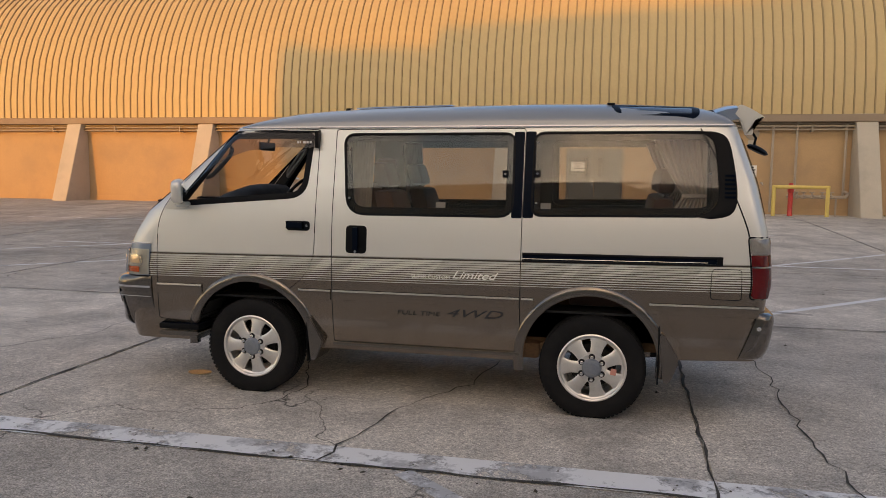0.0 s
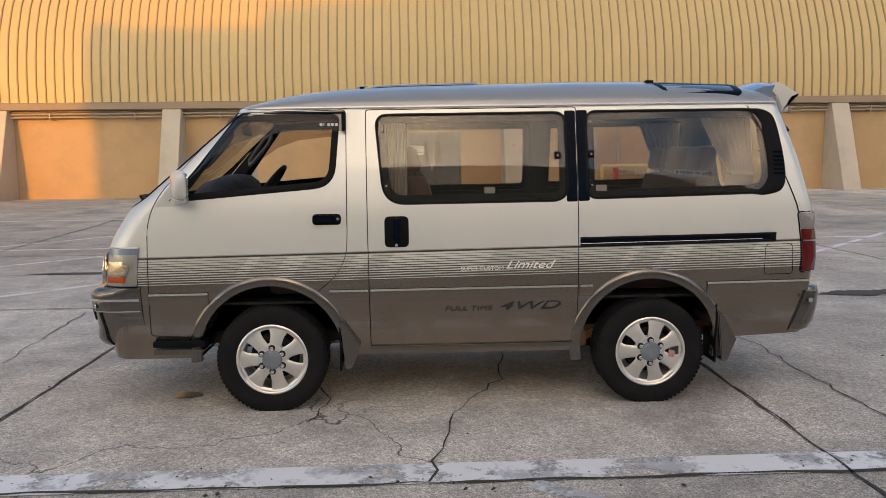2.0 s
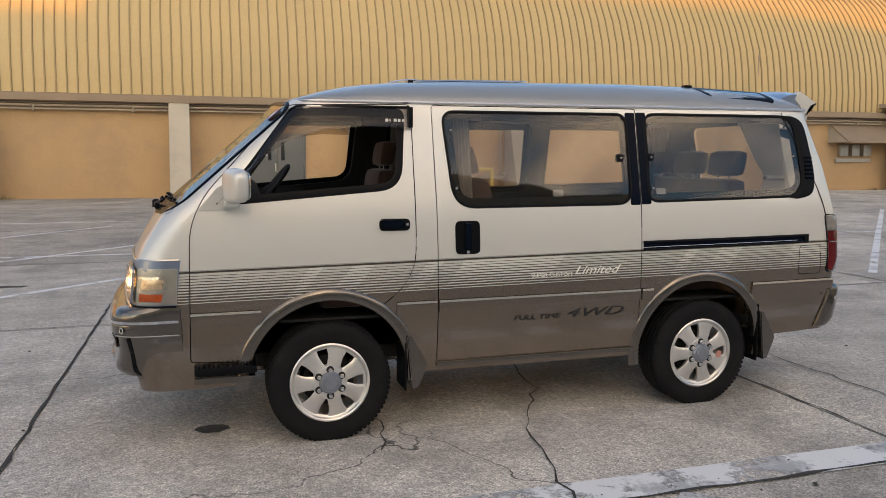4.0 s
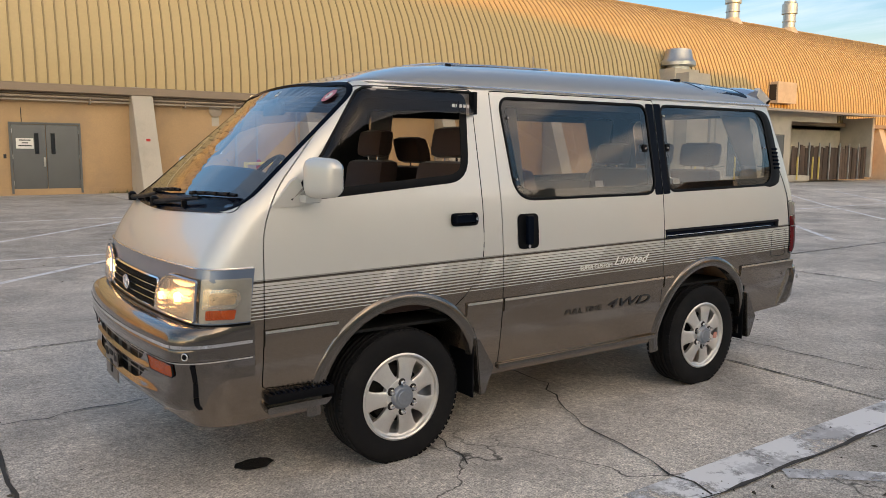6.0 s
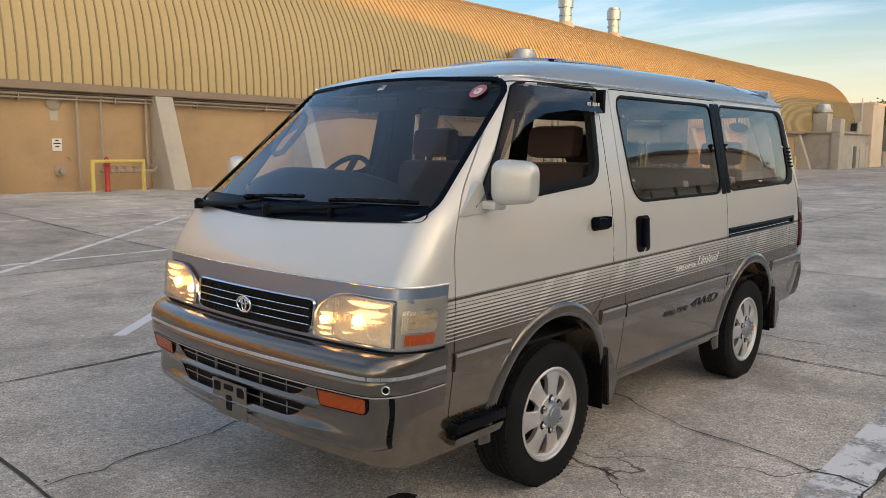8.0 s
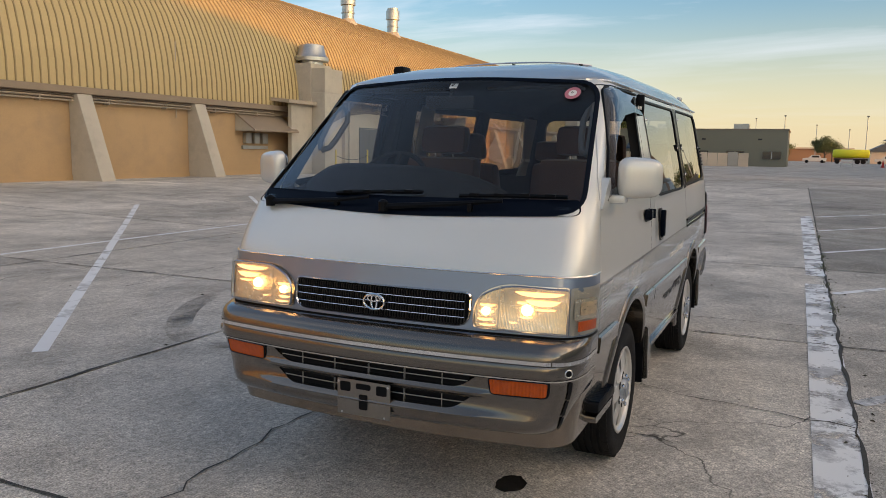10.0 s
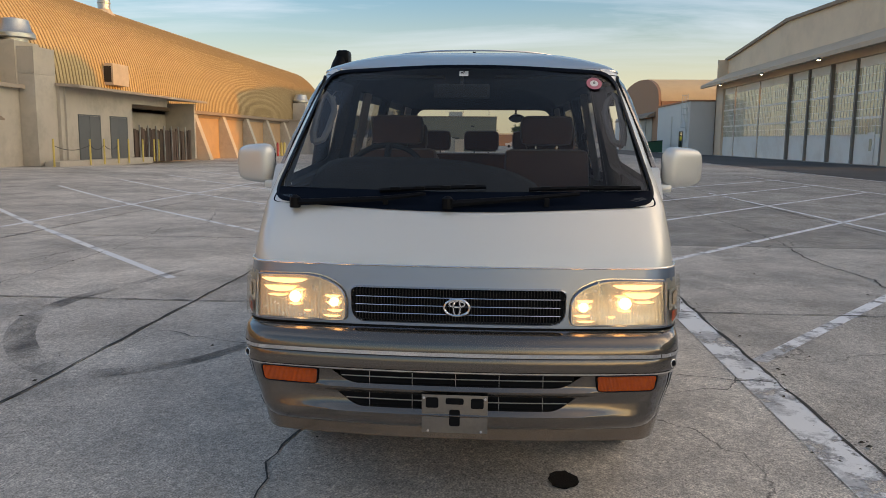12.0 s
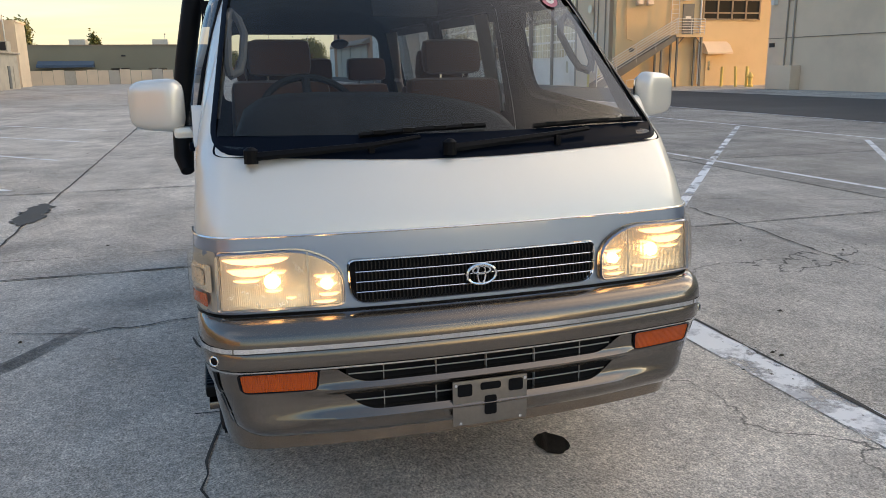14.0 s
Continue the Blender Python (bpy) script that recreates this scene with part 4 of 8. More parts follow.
def annex(x0, sx):
    """The lean-to with roof vent, duct, doors and open bay."""
    g = ground_z(x0, 19)
    a = thing("lean_to", (x0 + 8, 20, g), "pale flat-roofed lean-to with grey doors and an open bay", "building", "lean-tos")

    def X(v):
        return x0 + v * sx
    part("wall", boxed(X(0), X(3.6), 20.5, 20.7, g, 3.56), PLASTER, a)
    part("wall", boxed(X(3.3), X(3.6), 19.6, 20.5, g, 3.775), PLASTER, a)
    part("wall", boxed(X(3.6), X(10.0), 19.5, 19.7, g, 3.775), PLASTER, a)
    part("wall", boxed(X(3.6), X(3.8), 19.7, 21.5, g, 3.78), PLASTER, a)
    part("wall", boxed(X(18.3), X(18.55), 19.4, 21.5, g, 3.7), PLASTER, a)
    part("wall", boxed(X(9.8), X(10.0), 19.7, 21.45, g, 3.78), PLASTER, a)
    part("back_wall", boxed(X(10.0), X(18.3), 21.3, 21.42, g, 3.86), PLASTER, a)
    part("lintel", boxed(X(10.0), X(14.5), 19.5, 19.7, 3.3, 3.775), PLASTER, a)
    part("roof", prismed([(18.6, 3.72), (18.6, 3.84), (21.6, 4.02), (21.6, 3.9)], "x", X(3.2), X(18.6)), FASCIA, a, "thin projecting flat roof")
    part("roof", prismed([(20.2, 3.55), (20.2, 3.72), (21.6, 3.85), (21.6, 3.7)], "x", X(-0.6), X(3.2)), FASCIA, a)
    part("plinth", boxed(X(1.8), X(11.0), 18.9, 19.6, g - 0.1, g + 0.22, 0.02), PLASTER, a)
    part("duct", boxed(X(1.7), X(3.3), 19.75, 20.5, g, 4.2, 0.03), PLASTER, a, "square grey duct")
    part("duct_head", prismed([(19.75, 4.2), (19.75, 5.35), (21.3, 5.35), (20.5, 4.2)], "x", X(1.7), X(3.3)), PLASTER, a)
    part("vent_box", boxed(X(1.6), X(3.4), 20.5, 21.6, 3.7, 5.6), PLASTER, a)
    part("vent_cowl", lathed([(0.55, 5.6), (0.55, 5.75), (0.85, 5.78), (0.85, 5.95), (0.7, 6.1), (0.6, 6.55), (0.4, 6.6)], "z", (X(2.5), 21.05, 0), 24), GALV, a, "round galvanised vent cowl")
    for d0, d1 in ((4.6, 6.5), (7.6, 9.3)):
        dd = adopt(thing("double_door", (X(d0), 19.5, g)), a)
        part("door_frame", prismed([(X(d0) - 0.06, g + 0.2), (X(d0) - 0.06, g + 2.35), (X(d1) + 0.06, g + 2.35), (X(d1) + 0.06, g + 0.2), (X(d1), g + 0.2), (X(d1), g + 2.29), (X(d0), g + 2.29), (X(d0), g + 0.2)], "y", 19.46, 19.52), GREYDOOR, dd)
        mid = (X(d0) + X(d1)) / 2
        for e0, e1 in ((X(d0), mid - 0.01), (mid + 0.01, X(d1))):
            part("door_leaf", boxed(e0, e1, 19.475, 19.52, g + 0.21, g + 2.28), GREYDOOR, dd)
    for k in (1.2, 4.2, 5.5, 6.9, 8.0, 9.6, 11.4, 12.0):
        yb = 18.8 if k < 10.5 else 19.0
        part("bollard", tubed([(X(k), yb, g), (X(k), yb, g + 1.2)], 0.045, 8), YELLOW, a, "yellow steel bollard")
    part("hood", prismed([(20.75, 4.35), (20.75, 5.5), (21.2, 5.5), (21.6, 4.35)], "x", X(10.6), X(12.4)), PLASTER, a, "roof intake hood")
    part("hood_mouth", boxed(X(10.58), X(10.6), 20.85, 21.25, 4.5, 5.35), DARK, a)
    return a


lean = annex(26.9, 1.0)
part("aerial", tubed([(20.3, 21.35, 2.6), (20.3, 21.3, 5.6)], 0.025, 6), PIPE, hangar, "thin upright pole")
for a, b in ((28.1, 31.1), (31.1, 32.4), (32.4, 33.8)):
    part("chain", tubed([(a + (b - a) * k / 8, 18.8, 1.15 - 0.22 * (1 - (k / 4 - 1) ** 2)) for k in range(9)], 0.015, 5), DARK, lean, "dark slack chain")
rng = random.Random(9)
for i in range(30):
    x = 37.3 + i * 0.26
    fz = 0.15
    h = rng.uniform(1.75, 1.95)
    board = boxed(x, x + 0.24, 19.62 + rng.uniform(-0.02, 0.02), 19.66, fz, fz + h)
    if i == 0:
        fence = thing("bay_fence", (41, 19.6, fz), "dark weathered plank fence with pale posts across the bay", "fence")
    part("board", board, WOOD, fence)
    if i % 4 == 2:
        part("post", boxed(x, x + 0.08, 19.54, 19.61, fz, fz + 2.05), GALV, fence, "pale metal post")
aw = thing("meter_canopy", (25.5, 21, 2.2), "small lean-to canopy over electric meters", "canopy")
part("roof", prismed([(21.45, 2.95), (21.45, 3.02), (20.35, 2.25), (20.35, 2.18)], "x", 24.0, 27.3), EAVE, aw, "grey metal canopy roof")
part("cheek", prismed([(21.45, 2.95), (20.38, 2.2), (21.45, 2.2)], "x", 24.0, 24.05), PLASTER, aw)
for x in (24.5, 25.1, 25.7):
    part("meter", boxed(x, x + 0.4, 21.25, 21.45, 1.65, 2.12, 0.02), GALV, aw)
part("cable_tray", boxed(24.4, 26.2, 21.35, 21.45, 1.4, 1.55), GALV, aw)
far = thing("lean_to", (79, 20, 0), "low pale flat-roofed block with a square duct at its corner", "building", "lean-tos")
part("wall", boxed(74.0, 84.7, 18.5, 21.4, -0.2, 3.3), PLASTER, far)
part("roof", boxed(73.7, 85.0, 18.2, 21.4, 3.3, 3.46, 0.02), FASCIA, far, "thin projecting flat roof")
part("duct", boxed(73.75, 75.1, 18.05, 18.75, -0.1, 4.6, 0.03), PLASTER, far, "square pale duct")
part("vent_box", boxed(76.2, 77.8, 19.9, 21.2, 3.46, 5.2, 0.02), PLASTER, far)
part("vent_cowl", lathed([(0.55, 5.2), (0.55, 5.3), (0.82, 5.33), (0.82, 5.5), (0.68, 5.65), (0.58, 6.05), (0.38, 6.1)], "z", (77.0, 20.55, 0), 24), GALV, far, "round galvanised vent cowl")
part("hood", prismed([(18.6, 3.46), (18.6, 4.5), (19.3, 4.5), (19.9, 3.46)], "x", 81.6, 83.2), PLASTER, far, "roof intake hood")
part("hood_mouth", boxed(81.56, 81.6, 18.7, 19.25, 3.65, 4.4), DARK, far)
for x in (80.2, 82.4):
    part("door", boxed(x, x + 0.95, 18.45, 18.5, 0.05, 2.15), GREYDOOR if x < 81 else PLASTER, far)
for x in (63.4, 64.6, 65.6):
    single("bollard" if x > 64 else "hydrant_post", lathed([(0.1, 0), (0.1, 1.1), (0.06, 1.2)], "z", (x, 19.2, 0), 10), YELLOW if x > 64 else FIRE_RED, "slim painted steel post by the hangar wall", "bollard")
tower = thing("end_tower", (93, 20.5, 0), "tan block at the end of the hangar", "building")
part("wall", boxed(91.2, 96, 19.6, 24, -0.2, 6.75), BEIGE, tower)
part("coping", boxed(91.1, 96.1, 19.5, 24.1, 6.75, 6.95), BEIGE, tower)
part("drain_pipe", tubed([(91.1, 20.7, 0), (91.1, 20.7, 7.4)], 0.08, 8), WHITEWALL, tower)
part("block", boxed(90.2, 91.2, 19.8, 21.0, 0, 2.4), PLASTER, tower)

# ---- the olive building far down the yard ----
ob_ = thing("office_block", (110, 12, 0), "long low olive building with a blue awning behind a fence", "building")
part("wall", boxed(106, 120, 0.2, 24, -0.2, 4.75), OLIVE, ob_)
part("coping", boxed(105.9, 120.1, 0.1, 24.1, 4.75, 4.88), EAVE, ob_)
part("awning", prismed([(105.9, 2.9), (104.6, 2.4), (104.6, 2.1), (105.9, 2.1)], "y", 14.0, 20.5), BLUE, ob_, "blue fabric awning")
for y in (11.0, 6.5, 2.0):
    w_ = part("window", boxed(105.86, 105.95, y - 1.1, y + 1.1, 1.0, 1.95), DARK_GLASS, ob_)
    part("mullion", boxed(105.82, 105.87, y - 0.04, y + 0.04, 1.0, 1.95), WHITEWALL, w_)
for y0 in (16, 6):
    part("roof_unit", boxed(108, 111, y0 - 0.9, y0 + 1.0, 4.88, 5.6), GALV, ob_)
for y in (10.5, 3.5):
    part("wall_lamp", boxed(105.8, 105.95, y - 0.25, y + 0.25, 3.4, 3.6), DARK, ob_)
yf = thing("yard_fence", (102, 14, 0), "pale panelled yard fence in front of the olive building", "fence")
for i in range(14):
    part("panel", boxed(101.9, 102.0, 22 - i * 1.25 - 1.2, 22 - i * 1.25, 0, 1.7 + 0.1 * (i % 3 == 0)), BEIGE if i % 4 else PLASTER, yf)

# ---- hangars across the road ----
hb = thing("hangar", (72, -30, 0), "beige hangar with tall glazed sliding doors and a canopy", "building")
BX0, BX1, BY = 48.0, 96.0, -27.0
part("wall", boxed(BX0, 53.0, BY - 0.4, BY, -0.3, 8.6), BEIGE, hb)
part("wall", boxed(93.0, BX1, BY - 0.4, BY, -0.3, 8.6), BEIGE, hb)
part("gable", prismed([(BX0 - 1, 8.6), (BX0 - 1, 11.6), (60, 13.0), (76, 13.4), (BX1, 11.6), (BX1, 8.6)], "y", BY - 1.6, BY - 1.2), BEIGE, hb)
part("roof", prismed([(BX0 - 1, 11.5), (BX0 - 1, 11.8), (60, 13.2), (76, 13.6), (BX1 + 0.3, 11.8), (BX1 + 0.3, 11.5), (76, 13.3), (60, 12.9)], "y", BY - 45, BY - 0.9), EAVE, hb)
part("canopy", prismed([(BY - 1.5, 10.1), (BY + 1.7, 8.55), (BY + 1.7, 8.2), (BY + 1.4, 8.2), (BY - 1.5, 9.8)], "x", BX0 - 0.5, BX1 + 1), CANOPY, hb, "sloping canopy over the doors")
part("lintel", boxed(53, 93.0, BY - 0.6, BY + 0.1, 7.9, 8.6), BEIGE, hb)
part("back", boxed(BX0, BX1, BY - 45, BY - 44.7, -0.3, 11.5), BEIGE, hb)
part("side_wall", boxed(BX1 - 0.3, BX1, BY - 45, BY, -0.3, 11.6), BEIGE, hb)
nleaf = 9
for i in range(nleaf):
    x0, x1 = (53.4 + i * 4.6, 58.0 + i * 4.6) if i < 5 else (76.4 + (i - 5) * 4.2, 80.6 + (i - 5) * 4.2)
    yl = BY - 0.28 - 0.1 * (i % 2)
    leaf = part("door_leaf", boxed(x0 + 0.05, x1 - 0.05, yl - 0.1, yl, 0, 7.95), DOORCREAM, hb, "pale sliding hangar door leaf")
    if i < 5:
        part("door_post", boxed(x0 - 0.14, x0 + 0.14, BY - 0.5, BY - 0.1, 0, 7.95), POSTGREY, hb)
    part("glazing", boxed(x0 + 0.16, x1 - 0.16, yl - 0.01, yl + 0.015, 2.2, 7.2), DULL_GLASS, leaf, "old dusty glazing with a golden reflection in its colour")
    for k in range(1, 8):
        x = x0 + 0.16 + (x1 - x0 - 0.32) * k / 8
        part("glazing_bar", boxed(x - 0.025, x + 0.025, yl + 0.016, yl + 0.035, 2.2, 7.2), DOORCREAM, leaf, "", 0)
    for k in range(0, 9):
        z = 2.2 + 5.0 * k / 8
        q_ = 0.09 if k in (2, 5) else 0.025
        part("glazing_bar", boxed(x0 + 0.16, x1 - 0.16, yl + 0.018, yl + 0.04, z - q_, z + q_), DOORCREAM, leaf, "", 0)
wd = part("wicket_door", boxed(54.6, 55.6, BY - 0.32, BY - 0.22, 0.1, 2.35), DOORCREAM, hb)
part("pane", boxed(54.9, 55.3, BY - 0.22, BY - 0.2, 1.0, 1.9), DULL_GLASS, wd)
for x in (49, 60.5, 74, 88):
    fl = part("flood_lamp", boxed(x - 0.14, x + 0.14, BY + 1.65, BY + 1.9, 8.04, 8.24, 0.02), GREYDOOR, hb)
    part("lamp_glass", boxed(x - 0.1, x + 0.1, BY + 1.66, BY + 1.88, 8.0, 8.036), LAMP_ON, fl, "lit flood lamp")
part("dish", lathed([(0.3, 0.1), (0.2, 0.03), (0.02, 0.0)], "y", (50.6, BY + 0.1, 5.6), 16), GALV, hb)
for x in (49.6, 50.2, 48.5):
    part("conduit", tubed([(x, BY + 0.05, 0.5), (x, BY + 0.05, 7.5)], 0.05, 6), PIPE, hb)
part("sign", boxed(49.8, 50.6, BY, BY + 0.03, 2.9, 3.9), WHITE, hb, "white notice board")
part("sign", boxed(51.1, 51.5, BY, BY + 0.03, 2.7, 3.3), WHITE, hb)
part("utility_box", boxed(49.9, 51.2, BY, BY + 0.5, 0, 1.0), BEIGE, hb)
for x in (49.2, 47.6):
    single("bollard", tubed([(x, BY + 0.9, 0), (x, BY + 0.9, 1.3)], 0.09, 10), YELLOW, "yellow steel bollard by the hangar", "bollard", "yard bollards")

# the return wall with an outside stair
rw = thing("stair_wing", (50, -34, 0), "beige wing with strip window and outside door", "building")
part("wall", boxed(47, 47.4, -45, BY, -0.3, 7.0), CREAM, rw)
part("eave", boxed(46.75, 47.5, -45, BY - 0.3, 7.0, 7.18, 0.02), EAVE, rw)
part("roof", boxed(47.1, 56, -45, BY - 0.41, 7.184, 7.3), WHITEWALL, rw, "pale flat roof")
part("clerestory", boxed(50.5, 51, -45, BY - 0.41, 7.3, 9.4), WHITEWALL, rw, "white upper wall set back")
part("downpipe", tubed([(46.9, -33.75, 0.1), (46.9, -33.75, 6.4), (46.75, -34.0, 7.0)], 0.07, 8), WHITEWALL, rw, "white downpipe")
part("downpipe", tubed([(46.92, -28.35, 3.2), (46.92, -27.85, 3.35), (46.92, -27.75, 6.3)], 0.04, 8), CREAM, rw)
for y, z0, z1 in ((-31.35, 3.7, 7.0), (-31.95, 3.7, 7.0)):
    part("conduit", tubed([(46.94, y, z0), (46.94, y, z1)], 0.03, 6), CREAM, rw)
part("conduit", tubed([(46.95, -27.3, 6.05), (46.95, -38.9, 6.28)], 0.018, 6), CREAM, rw)
part("string_course", boxed(46.96, 47.0, -45, BY, 1.6, 1.66), CREAM, rw)
win = part("window", boxed(46.95, 47.02, -38.75, -33.98, 4.7, 6.05), BLACK, rw, "dark strip window")
for y in (-38.75, -37.56, -36.37, -35.17, -33.98):
    part("window_frame", boxed(46.9, 46.97, y - 0.06, y + 0.06, 4.65, 6.1), EAVE, win)
for z in (4.7, 5.15, 6.05):
    part("window_frame", boxed(46.9, 46.97, -38.81, -33.92, z - 0.05, z + 0.05), EAVE, win)
dr = part("door", boxed(46.92, 47.0, -33.2, -32.3, 3.6, 5.75), GREYDOOR, rw, "grey upper door")
part("door_sign", boxed(46.9, 46.93, -32.95, -32.5, 4.75, 4.9), WHITE, dr)
part("door_lamp", boxed(46.7, 47.0, -32.75, -32.3, 5.95, 6.15, 0.03), WHITEWALL, rw)
ldoor = part("door", boxed(46.92, 47.0, -35.3, -34.4, 0, 2.15), CREAM, rw)
part("pane", boxed(46.9, 46.93, -34.75, -34.6, 1.1, 1.75), DARK_GLASS, ldoor)
for y in (-28.7, -29.5):
    part("wall_lamp", prismed([(47.0, 5.6), (46.7, 5.6), (46.62, 5.68), (46.75, 6.0), (47.0, 6.0)], "y", y - 0.22, y + 0.22), BEIGE, rw)
part("awning", prismed([(47.0, 2.35), (46.1, 2.25), (46.1, 2.37), (46.55, 2.95), (47.0, 3.15)], "y", -36.1, -33.95), BEIGE, rw)
part("number_plate", boxed(46.95, 47.0, -28.5, -28.1, 2.45, 2.7), DARK, rw)
ldr = part("ladder", tubed([(46.62, -31.15, 3.6), (46.62, -31.15, 8.0)], 0.03, 6), WHITEWALL, rw, "white steel roof ladder")
part("stile", tubed([(46.62, -31.75, 3.6), (46.62, -31.75, 8.0)], 0.03, 6), WHITEWALL, ldr)
for k in range(14):
    part("rung", tubed([(46.62, -31.15, 3.85 + k * 0.3), (46.62, -31.75, 3.85 + k * 0.3)], 0.016, 5), WHITEWALL, ldr)
stair = thing("outside_stair", (46.5, -30, 0), "steel outside staircase with pale pipe railings", "staircase")
SX = 45.95
n = 20
for q in (SX, 46.85):
    part("stringer", prismed([(-25.0, 0.0), (-25.0, 0.3), (-31.2, 3.6), (-31.2, 3.2), (-25.6, 0.0)], "x", q, q + 0.06), GREYDOOR, stair, "dark steel stringer")
for i in range(n):
    y = -25.3 - i * 5.8 / n; z = 0.16 + i * 3.3 / n
    part("tread", boxed(SX + 0.07, 46.84, y - 0.29, y, z, z + 0.04), GREYDOOR, stair)
part("landing", boxed(SX - 0.05, 46.95, -33.5, -31.15, 3.42, 3.6), CREAM, stair)
for y in (-30.1, -31.35, -33.3):
    for x in (SX + 0.02, 46.78):
        part("leg", boxed(x, x + 0.12, y - 0.06, y + 0.06, 0, 3.42 if y < -31 else 2.75), GREYDOOR, stair)
for a, b in ((-33.3, -32.8), (-31.35, -31.85)):
    part("brace", tubed([(SX + 0.08, a, 2.9), (SX + 0.08, b, 3.42)], 0.035, 6), GREYDOOR, stair)
for k in range(6):
    dzr = 0.16 + 0.18 * k
    part("rail", tubed([(SX + 0.02, -25.1, 0.28 + dzr), (SX + 0.02, -31.2, 3.6 + dzr), (SX - 0.02, -33.48, 3.6 + dzr), (46.9, -33.48, 3.6 + dzr)], 0.026, 6), WHITEWALL, stair)
for y in (-25.1, -26.6, -28.1, -29.6, -31.2, -32.4, -33.48):
    z = 3.6 if y < -31.1 else 0.28 + (-25.1 - y) * 3.32 / 6.1
    part("baluster", tubed([(SX + 0.02, y, z - 0.2), (SX + 0.02, y, z + 1.08)], 0.03, 6), WHITEWALL, stair)
single("guard_rail", tubed([(46.3, -27.6, 0.0), (46.3, -27.6, 0.5), (46.3, -29.0, 0.62), (46.3, -29.0, 0.0)], 0.03, 6), WHITEWALL, "low pale pipe guard rail by the wall", "rail")
for x, y, lean_ in ((44.4, -34.0, 0), (43.6, -34.6, 0.15), (43.0, -35.0, 0)):
    single("bollard", tubed([(x, y, 0), (x + lean_, y, 1.35)], 0.1, 10), YELLOW, "yellow steel bollard by the stair wing", "bollard", "yard bollards")
single("fire_hydrant", lathed([(0.2, 0), (0.2, 0.1), (0.14, 0.14), (0.14, 0.6), (0.2, 0.64), (0.2, 0.72), (0.12, 0.86), (0.05, 0.95)], "z", (42.6, -35.0, 0), 14), YELLOW, "squat yellow fire hydrant by the bollards", "fire hydrant")
blk = thing("hangar", (8, -45, 0), "tall beige hangar in shade with glazed sliding doors", "building")
def lit_edge(x, z, y=None):
    """Where, in the plane of the shading wall, the edge stands that ends the light at a place on the barrel roof."""
    if y is None:
        y = float(np.interp(z, [p[1] for p in ARCH], [p[0] for p in ARCH]))
    k = (y + 33) / SUN_WAY.y
    return x - SUN_WAY.x * k, z - SUN_WAY.z * k


west = lit_edge(-16, 0.1, 10.5)
edge = [(-60, west[1]), (lit_edge(-9.9, 5.0)[0], west[1])]
edge += [lit_edge(a, b) for a, b in ((-9.9, 6.1), (-9.0, 6.1), (-8.9, 5.9), (-4.05, 5.9), (-4.0, 6.6), (2, 7.0), (8, 7.3), (14, 7.5), (20, 7.5), (25, 7.2), (30, 6.5), (31.9, 5.7), (35.5, 5.7), (36.4, 5.0))]
edge += [lit_edge(36.6, 3.8, 19.6), lit_edge(45.2, 3.8, 19.6), (lit_edge(45.3, 0.0, 19.6)[0], 7.4)]
part("wall", prismed([(-60, -0.3)] + edge + [(38.6, edge[-1][1]), (38.6, -0.3)], "y", -34, -33), BEIGE, blk)
part("seam", boxed(24, 38.6, -33.0, -32.96, 3.0, 3.04), EAVE, blk)
for k in range(10):
    x = -15.5 + k * 3.9
    leaf = part("door_leaf", boxed(x, x + 3.8, -33.0, -32.85 + 0.1 * (k % 2), 0, 8.2), PLASTER, blk, "pale sliding door leaf with glazing")
    for r in range(4):
        part("pane", boxed(x + 0.3, x + 3.5, -32.86 + 0.1 * (k % 2), -32.84 + 0.1 * (k % 2), 2.6 + r * 1.35, 3.85 + r * 1.35), DULL_GLASS, leaf)

part("conduit", tubed([(36.4, -32.94, 1.2), (36.4, -32.94, 8.4)], 0.06, 6), PIPE, blk)
part("conduit", tubed([(37.0, -32.94, 1.2), (37.0, -32.94, 5.2), (36.4, -32.94, 5.2)], 0.05, 6), PIPE, blk)
part("utility_box", boxed(35.6, 37.6, -33.0, -32.3, 0, 1.4, 0.03), BEIGE, blk)
part("wall_lamp", boxed(38.0, 38.3, -33.0, -32.7, 5.0, 5.3, 0.03), WHITEWALL, blk)
part("sign_plate", boxed(38.0, 38.45, -33.0, -32.96, 2.5, 2.75), DARK, blk)

# the white wing and the arched hangar beyond
wg = thing("white_wing", (104, -26, 0), "white sided flat-roofed wing", "building")
part("wall", boxed(96.3, 116, -40, -24, -0.3, 6.6), WHITEWALL, wg)
part("coping", boxed(96.2, 116, -40.1, -23.9, 6.6, 6.8), ORANGE, wg)
dd = part("door", boxed(99.5, 101.3, -24.02, -23.95, 0, 2.9), DARK_GLASS, wg)
part("door_frame", prismed([(99.4, 0), (99.4, 3.0), (101.4, 3.0), (101.4, 0), (101.25, 0), (101.25, 2.85), (99.55, 2.85), (99.55, 0)], "y", -23.97, -23.9), GREYDOOR, dd)
part("drain_pipe", tubed([(106, -23.9, 0), (106, -23.9, 5)], 0.08, 6), WHITEWALL, wg)
ld = part("ladder", tubed([(97.0, -23.85, 1.5), (97.0, -23.85, 7.6)], 0.03, 6), GALV, wg, "galvanised caged ladder")
part("stile", tubed([(97.6, -23.85, 1.5), (97.6, -23.85, 7.6)], 0.03, 6), GALV, ld)
for k in range(20):
    part("rung", tubed([(97.0, -23.85, 1.6 + k * 0.3), (97.6, -23.85, 1.6 + k * 0.3)], 0.018, 5), GALV, ld)
